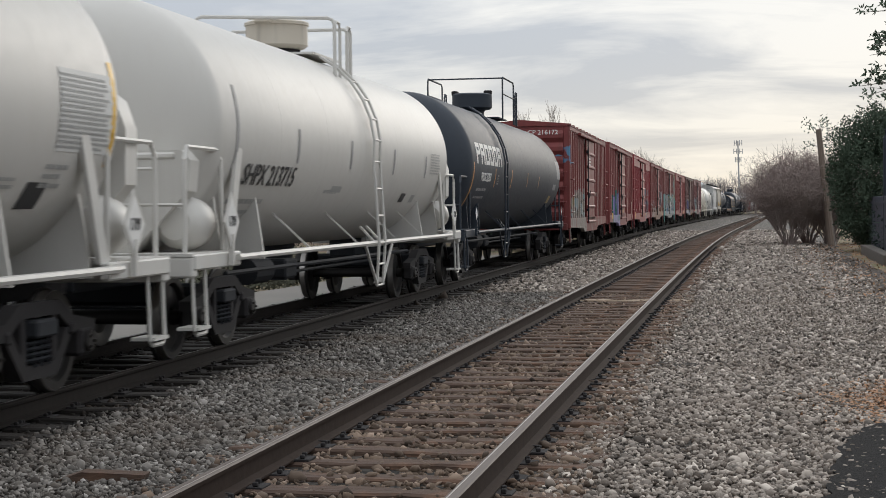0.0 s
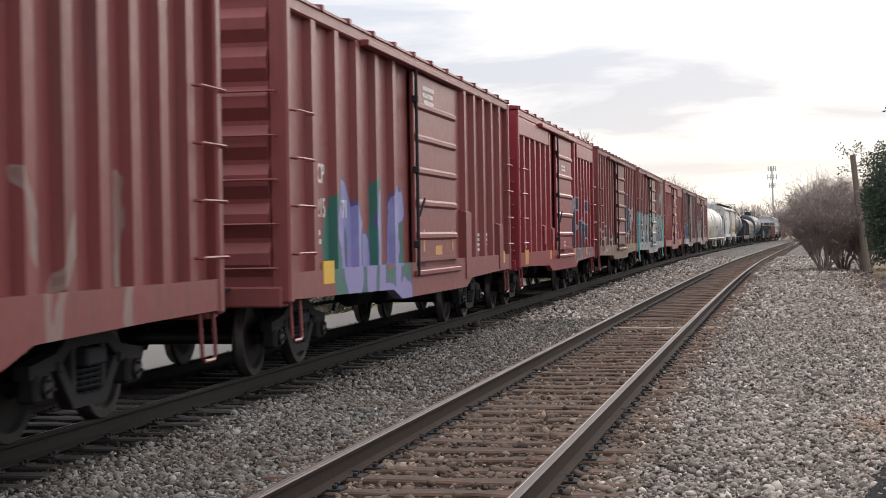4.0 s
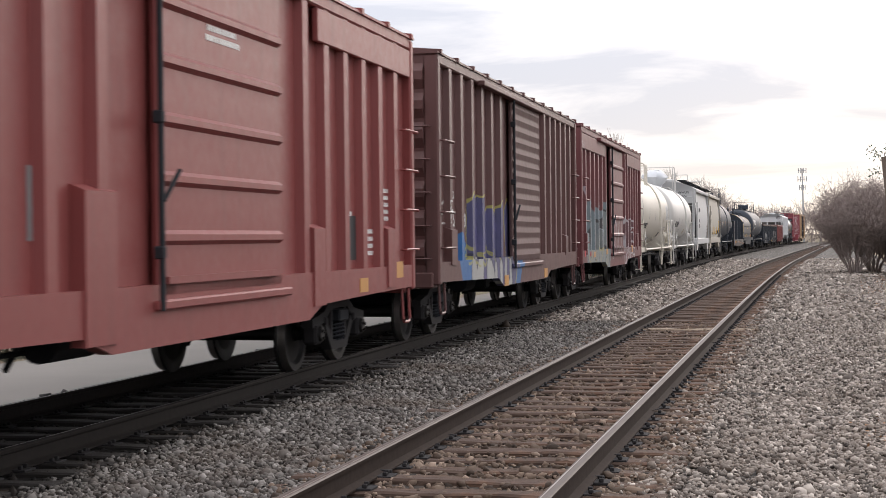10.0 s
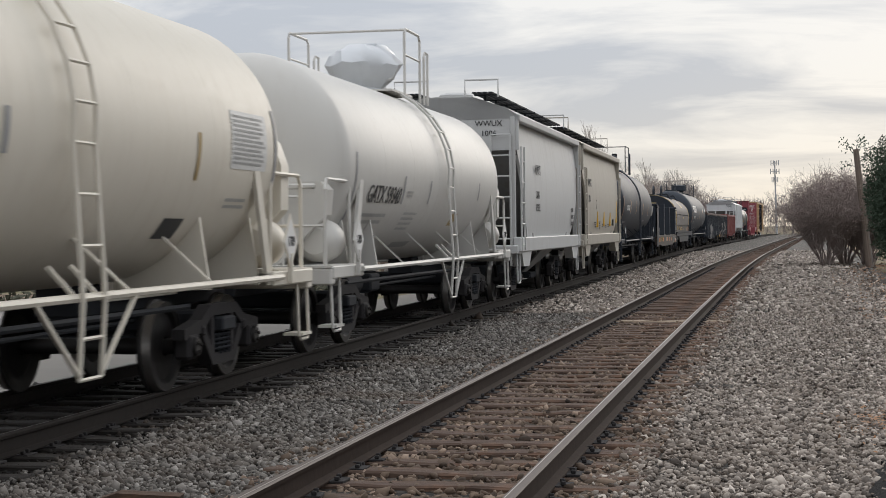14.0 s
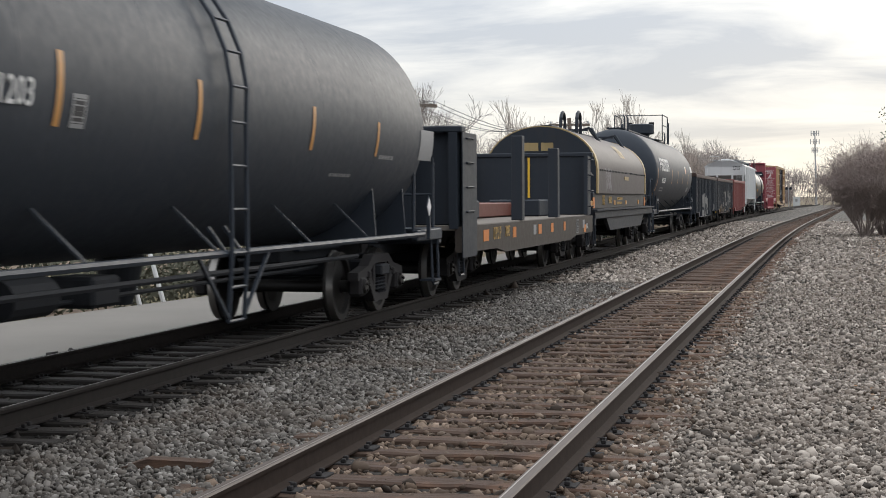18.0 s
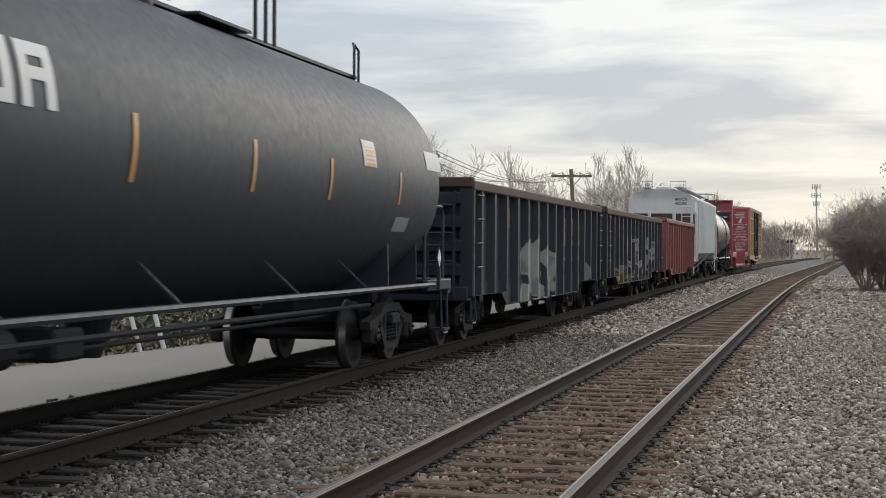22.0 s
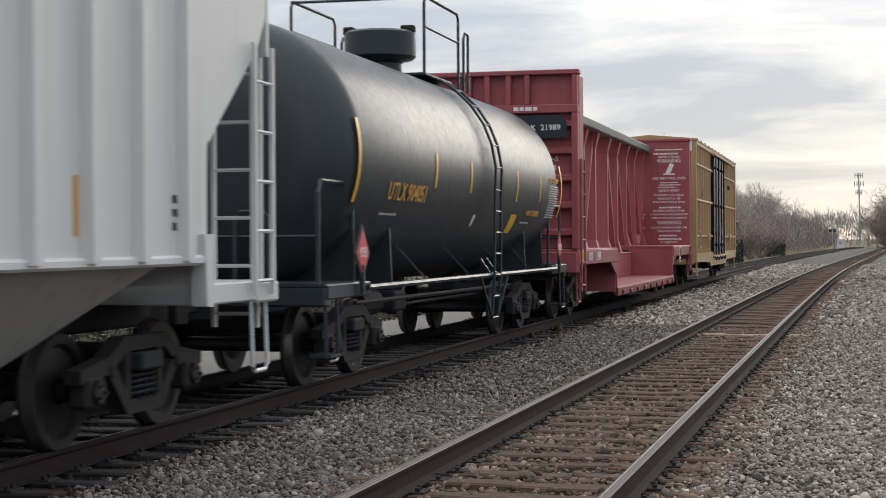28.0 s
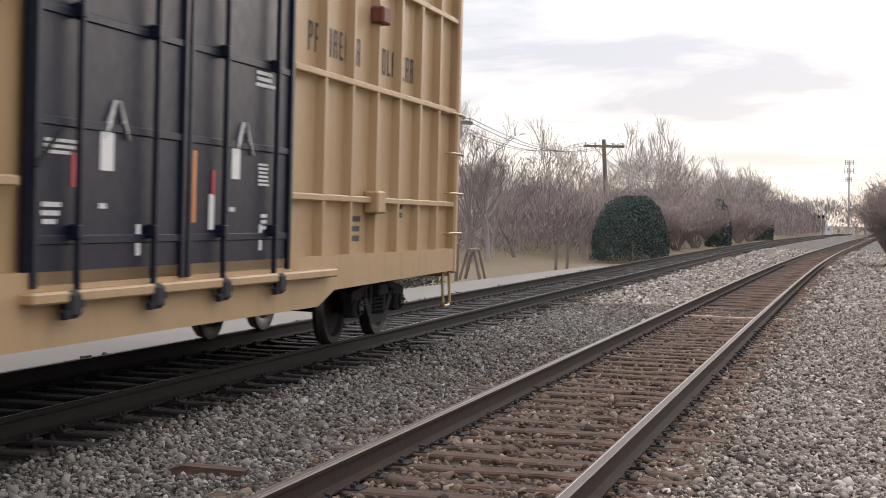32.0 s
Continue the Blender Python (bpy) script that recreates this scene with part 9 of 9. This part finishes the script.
part("post", Mesh().tube([(0, 0, 0), (0, 0, 3.9), (0.05, 0, 4.15), (0.2, 0, 4.3), (0.5, 0, 4.34)], 0.05, 8), dark_m, lamp)
part("lamp_head", Mesh().lathe([(0, 0.12), (0.1, 0.1), (0.16, 0.0), (0, -0.02)], 12, "z", (0.55, 0, 4.2)), dark_m, lamp)
lamp.location = (4.45, 54, -0.3)


# ---------- poles, wires, tower, cabinet ----------
def utility_pole(x, y, h, lean, rot=0):
    t = thing("utility_pole", "leaning weathered wooden utility pole with crossarm", "utility pole", "utility poles behind the road")
    top = Vector((lean * h, 0, h))
    part("shaft", Mesh().tube([(0, 0, 0), top], 0.15, 10, 0.11), pole_m, t)
    c = top * 0.94
    part("crossarm", Mesh().beam(c + Vector((-1.15, 0, 0)), c + Vector((1.15, 0, 0)), 0.12, 0.14).beam(c + Vector((-0.6, 0, 0)), top * 0.84, 0.04).beam(c + Vector((0.6, 0, 0)), top * 0.84, 0.04), pole_m, t)
    for dx in (-1.05, -0.5, 0.5, 1.05):
        part("insulator", Mesh().lathe([(0.02, 0), (0.05, 0.02), (0.05, 0.1), (0.02, 0.16), (0, 0.17)], 8, "z", tuple(c + Vector((dx, 0, 0.07)))), steel_m, t)
    t.matrix_basis = pose(x, y, -0.4, 0, 0, rot)
    return [Matrix(t.matrix_basis) @ (c + Vector((dx, 0, 0.2))) for dx in (-1.05, -0.5, 0.5, 1.05)]


ends = [utility_pole(-20.2, 43, 6.5, -0.03, 55), utility_pole(-15.6, 64, 6.0, -0.05, 55), utility_pole(-13.4, 92, 6.4, -0.06, 5)]
ends.append([Vector((-15.5 + d, 150, 5.2)) for d in (-1, -0.5, 0.5, 1)])
ends.insert(0, [Vector((-25.5 + d, -14, 6.2)) for d in (-1, -0.5, 0.5, 1)])
for a, b in zip(ends, ends[1:]):
    for p, q in zip(a, b):
        pts = [p.lerp(q, i / 10) - Vector((0, 0, 0.9 * math.sin(math.pi * i / 10))) for i in range(11)]
        tagged(part("power_wire", Mesh().tube(pts, 0.014, 4), wire_m), "thin black power wire strung between poles", "wire", "power wires")

tower = thing("cell_tower", "tall slender steel mast with antenna panels", "tower")
part("mast", Mesh().tube([(0, 0, -0.5), (-0.35, 0, 15.5)], 0.24, 8, 0.13), steel_m, tower)
for z, w in ((15.0, 0.8), (13.2, 0.9), (11.4, 0.6)):
    am = Mesh().beam((-w - 0.3, 0, z), (w - 0.3, 0, z), 0.12)
    for dx in (-w, -w * 0.4, w * 0.4, w):
        am.box(dx - 0.40, dx - 0.22, -0.15, 0.15, z - 0.5, z + 0.6)
    part("antenna_ring", am, steel_m, tower)
tower.location = (-0.75, 360, 0)

cab = thing("signal_cabinet", "small white metal signal cabinet beside the track", "cabinet")
part("body", Mesh().box(-0.75, 0.75, -0.6, 0.6, 0, 2.2, 0.03), hop_white_m, cab)
part("roof", Mesh().box(-0.85, 0.85, -0.7, 0.7, 2.2, 2.3, 0.02), hop_white_m, cab)
part("notice", Mesh().box(-0.3, 0.2, -0.62, -0.605, 1.2, 1.8), grey_text_m, cab)
cab.matrix_basis = pose(-4.0, 296, -0.4) @ Matrix.Scale(0.82, 4)
sg = thing("railway_signal", "twin-lamp railway signal on a post", "signal")
part("mast", Mesh().tube([(0, 0, 0), (0, 0, 3.4)], 0.06, 8), steel_m, sg)
part("lamp_head", Mesh().box(-0.55, -0.15, -0.15, 0.15, 3.1, 3.6, 0.04).box(0.15, 0.55, -0.15, 0.15, 3.1, 3.6, 0.04).beam((-0.5, 0, 3.3), (0.5, 0, 3.3), 0.08), dark_m, sg)
sg.location = (-5.4, 296, -0.35)


# ---------- houses ----------
siding_m = Nodes("pale lap siding")
bandn = siding_m.math("FRACT", siding_m.math("MULTIPLY", siding_m.xyz()[2], 7.0))
siding_m.bump(bandn, 0.6, 0.02)
siding_m = siding_m.done(siding_m.mix(siding_m.noise(1.2, 4), (0.45, 0.47, 0.48), (0.58, 0.6, 0.6)), 0.7)
trim_m = plain("white house trim", (0.7, 0.7, 0.69), 0.6)
shingle_m = plain("dark roof shingles", (0.075, 0.07, 0.07), 0.9, 0, 9, 0.5, 0.5)
glass_m = plain("dark window glass", (0.03, 0.035, 0.04), 0.12, 0, 2, 0.2, 0)


def house(x, y, rot, w, d, h, roof):
    t = thing("house", "grey-white sided house with a dark gable roof", "house", "houses behind the road")
    part("wall", Mesh().box(-w / 2, w / 2, -d / 2, d / 2, 0, h).prism([(-d / 2, h), (d / 2, h), (0, h + roof - 0.15)], -w / 2, w / 2, "x"), siding_m, t)
    part("roof", Mesh().prism([(-d / 2 - 0.4, h - 0.15), (0, h + roof), (d / 2 + 0.4, h - 0.15), (d / 2 + 0.4, h - 0.3), (0, h + roof - 0.15), (-d / 2 - 0.4, h - 0.3)], -w / 2 - 0.35, w / 2 + 0.35, "x"), shingle_m, t)
    part("fascia", Mesh().box(-w / 2 - 0.36, w / 2 + 0.36, -d / 2 - 0.46, -d / 2 - 0.4, h - 0.32, h - 0.12).box(-w / 2 - 0.36, w / 2 + 0.36, d / 2 + 0.4, d / 2 + 0.46, h - 0.32, h - 0.12), trim_m, t)
    for sy in (-1, 1):
        for k in (-0.3, 0.0, 0.3):
            wn_ = part("window", Mesh().box(k * w - 0.5, k * w + 0.5, *sorted((sy * d / 2, sy * (d / 2 + 0.05))), 1.0, 2.3), trim_m, t)
            part("pane", Mesh().box(k * w - 0.4, k * w - 0.03, *sorted((sy * (d / 2 + 0.04), sy * (d / 2 + 0.06))), 1.1, 2.2).box(k * w + 0.03, k * w + 0.4, *sorted((sy * (d / 2 + 0.04), sy * (d / 2 + 0.06))), 1.1, 2.2), glass_m, wn_)
    for sx in (-1, 1):
        wn_ = part("window", Mesh().box(*sorted((sx * w / 2, sx * (w / 2 + 0.05))), -0.5, 0.5, 1.0, 2.3), trim_m, t)
        part("pane", Mesh().box(*sorted((sx * (w / 2 + 0.04), sx * (w / 2 + 0.06))), -0.4, 0.4, 1.1, 2.2), glass_m, wn_)
    part("porch_gable", Mesh().prism([(-1.6, h - 0.4), (1.6, h - 0.4), (0, h + 0.9)], d / 2, d / 2 + 0.9, "y"), trim_m, t)
    part("chimney", Mesh().box(w * 0.2, w * 0.2 + 0.6, -0.4, 0.3, h + roof * 0.5, h + roof + 0.6), rust_red_m, t)
    t.matrix_basis = pose(x, y, 0.3, 0, 0, rot)


for x, y, rot, w in ((-77, 150, -82, 11), (-67, 153, -10, 12), (-59.5, 150, -80, 9), (-51.6, 150, -84, 9), (-45, 158, -80, 9), (-88, 148, -80, 10)):
    house(x, y, rot, w, 7, 2.5, 2.0)

# ---------- small things on the ground ----------
stand = thing("sawhorse", "old wooden sawhorse beside the road", "sawhorse")
for dx, dy in ((-0.3, -0.35), (0.3, -0.35), (-0.3, 0.35), (0.3, 0.35)):
    part("leg", Mesh().beam((dx, dy, 0), (dx * 0.3, dy * 0.85, 0.85), 0.07), pole_m, stand)
part("rail", Mesh().box(-0.07, 0.07, -0.6, 0.6, 0.8, 0.9, 0.01), pole_m, stand)
stand.location = (-10.6, 46.0, -0.35)
for x, y, hh in ((-10.2, 57.4, 1.0), (-10.0, 58.6, 1.05), (-11.2, 46.5, 1.0)):
    tagged(part("wooden_post", Mesh().tube([(0, 0, -0.1), (0.02, 0, hh)], 0.06, 7, 0.05), pole_m), "short weathered wooden post beside the road", "post", "road posts").location = (x, y, -0.35)
apron = Mesh()
r = random.Random(31)
ring = [(0.2 + 0.09 * (y - 7) + 0.10 * max(0, y - 11.2) ** 2 + 0.07 * r.random(), y) for y in spaced(7.0, 12.7, 40)]
apron.prism([(3.2, 7.0)] + ring + [(1.6, 12.85), (3.2, 12.9)], -0.4, -0.165, "z")
n = Nodes("black broken asphalt")
n.bump(n.noise(45, 5), 1.0, 0.02)
asphalt_m = n.done(n.mix(n.noise(60, 4), (0.008, 0.008, 0.009), (0.035, 0.034, 0.033)), 0.95, spec=0.08)
tagged(part("asphalt_apron", apron, asphalt_m), "edge of a black asphalt apron beside the gravel", "asphalt", kind="structure")
hedge_m = plain("dull winter hedge", (0.075, 0.075, 0.05), 0.9, 0, 2, 0.7, 0.2)
verge = Mesh()
rv = random.Random(77)
for k in range(16000):
    y = rv.uniform(8, 42)
    x = road_far(y) - 0.25 - abs(rv.gauss(0, 1.1))
    z = -0.35 + (1.0 + 0.55 * noise.noise(Vector((x * 0.4, y * 0.25, 9)))) * rv.random() ** 0.8 * min(1.0, 0.3 + (road_far(y) - 0.2 - x) * 0.6)
    p = Vector((x, y, z))
    d = Vector((rv.gauss(0, 1), rv.gauss(0, 1), rv.gauss(0.3, 0.8))).normalized() * rv.uniform(0.06, 0.16)
    e = d.orthogonal().normalized() * 0.035
    verge.v += [tuple(p - e), tuple(p + e), tuple(p + d)]
    verge.f.append((len(verge.v) - 3, len(verge.v) - 2, len(verge.v) - 1))
me = bpy.data.meshes.new("roadside_scrub")
me.from_pydata(verge.v, [], verge.f)
me.materials.append(hedge_m)
tagged(new("roadside_scrub", me), "low dull green and brown scrub along the road's far edge", "scrub", kind="stuff")
for x, y, tilt in ((-11.45, 26.5, 16), (-11.3, 27.2, 16)):
    ps = tagged(part("leaning_post", Mesh().tube([(0, 0, -0.1), (0, 0, 1.15)], 0.045, 7, 0.04), trim_m), "white painted post leaning beside the road", "post", "road posts")
    ps.matrix_world = pose(x, y, -0.33, 0, -tilt, 0)
chunk = tagged(part("broken_tie", Mesh().prism([(-0.28, -0.05), (-0.1, 0.01), (0.3, -0.01), (0.26, -0.12), (-0.25, -0.13)], -0.07, 0.07, "y"), tie_m), "short broken piece of old tie lying in the ballast", "wood piece")
chunk.matrix_world = pose(-3.95, 9.6, -0.13, 0, 0, 8)
lv = Mesh()
r = random.Random(12)
for k in range(10000):
    if k < 5500:
        x, y = r.gauss(1.5, 0.36), r.gauss(14.2, 0.8)
    else:
        y = r.uniform(30, 75)
        x = near_x(y) + r.uniform(3.6, 9)
    z = (bed_height(x, y) or -0.25)
    z = max(z, ground_z(x, y)) + 0.02 + r.uniform(0, 0.02)
    d = Vector((r.gauss(0, 1), r.gauss(0, 1), r.gauss(0, 0.25))).normalized() * (r.uniform(0.015, 0.034) if k < 5500 else r.uniform(0.03, 0.06))
    e = d.cross(Vector((r.gauss(0, 0.3), r.gauss(0, 0.3), 1))).normalized() * (0.011 if k < 5500 else 0.022)
    c = Vector((x, y, z))
    lv.add([c - d, c + e, c + d, c - e], [(0, 1, 2, 3)])
me = bpy.data.meshes.new("dead_leaves")
me.from_pydata(lv.v, [], lv.f)
me.materials.append(plain("dry oak leaves", (0.29, 0.155, 0.08), 0.8, 0, 30, 0.9, 0.2))
tagged(new("dead_leaves", me), "scattered dry brown leaves", "leaves", kind="stuff")
navy_m = plain("dark navy board paint", (0.014, 0.018, 0.032), 0.6)
garden_wall = thing("retaining_wall", "low pale block wall under a dark ivy hedge", "wall")
for i in range(12):
    part("block", Mesh().box(3.75 + 0.02 * i, 4.1 + 0.02 * i, 46 + i * 1.0, 46 + i * 1.0 + 0.97, -0.45, 0.1, 0.02), stone_mat("wall block", STONES[3:5], 0.1) if i == 0 else bpy.data.materials["wall block"], garden_wall)
screen = thing("screen_fence", "dark navy board fence behind a low block wall", "fence")
for i in range(14):
    part("board", Mesh().box(4.35 + 0.012 * i, 4.4 + 0.012 * i, 49 + i * 0.82, 49.8 + i * 0.82, -0.3, 1.75, 0.01), navy_m, screen)
part("fence_rail", Mesh().beam((4.32, 49, 1.55), (4.5, 60.4, 1.55), 0.05, 0.09), navy_m, screen)
hedge = thing("ivy_hedge", "dense dark ivy hedge on a low wall", "hedge")
part("foliage", leaf_cloud(16000, lambda g: np.array([4.75 + g.uniform(-0.35, 2.4), 58 + g.uniform(-12, 7), -0.2 + abs(g.normal(0, 1)) * 0.8]), 0.08, 9, green_m, "foliage"), None, hedge)
part("stem", Mesh().tube([(5.6, 45, -0.3), (5.6, 49, 0.5), (5.6, 53, 0.3)], 0.05, 5), bark_m, hedge)


# ---------- movement ----------
SPEED, GAIN = 12.5389, 0.0029


def run(t):
    """How far the train has gone since the start."""
    q = t - 16
    return SPEED * q + 0.5 * GAIN * q * q - (SPEED * -16 + 0.5 * GAIN * 256)


def motions():
    times = [i * 0.5 for i in range(65)]
    for car, start in CARS:
        rows = []
        for t in times:
            y = start - run(t)
            d = (far_x(y + 5) - far_x(y - 5)) / 10
            rows.append((t, pose(far_x(y), y, 0, 0, 0, -math.degrees(math.atan(d)))))
        walk(car, rows)
    first = WHEELSETS[0]
    walk(first, [(i / 30, pose(0, 0, 0, math.degrees(run(i / 30) / WHEEL_R) % 360, 0, 0)) for i in range(961)])
    keys = first.animation_data
    for w in WHEELSETS[1:]:
        w.rotation_mode = "QUATERNION"
        w.animation_data_create()
        w.animation_data.action = keys.action
        w.animation_data.action_slot = keys.action_slot


motions()
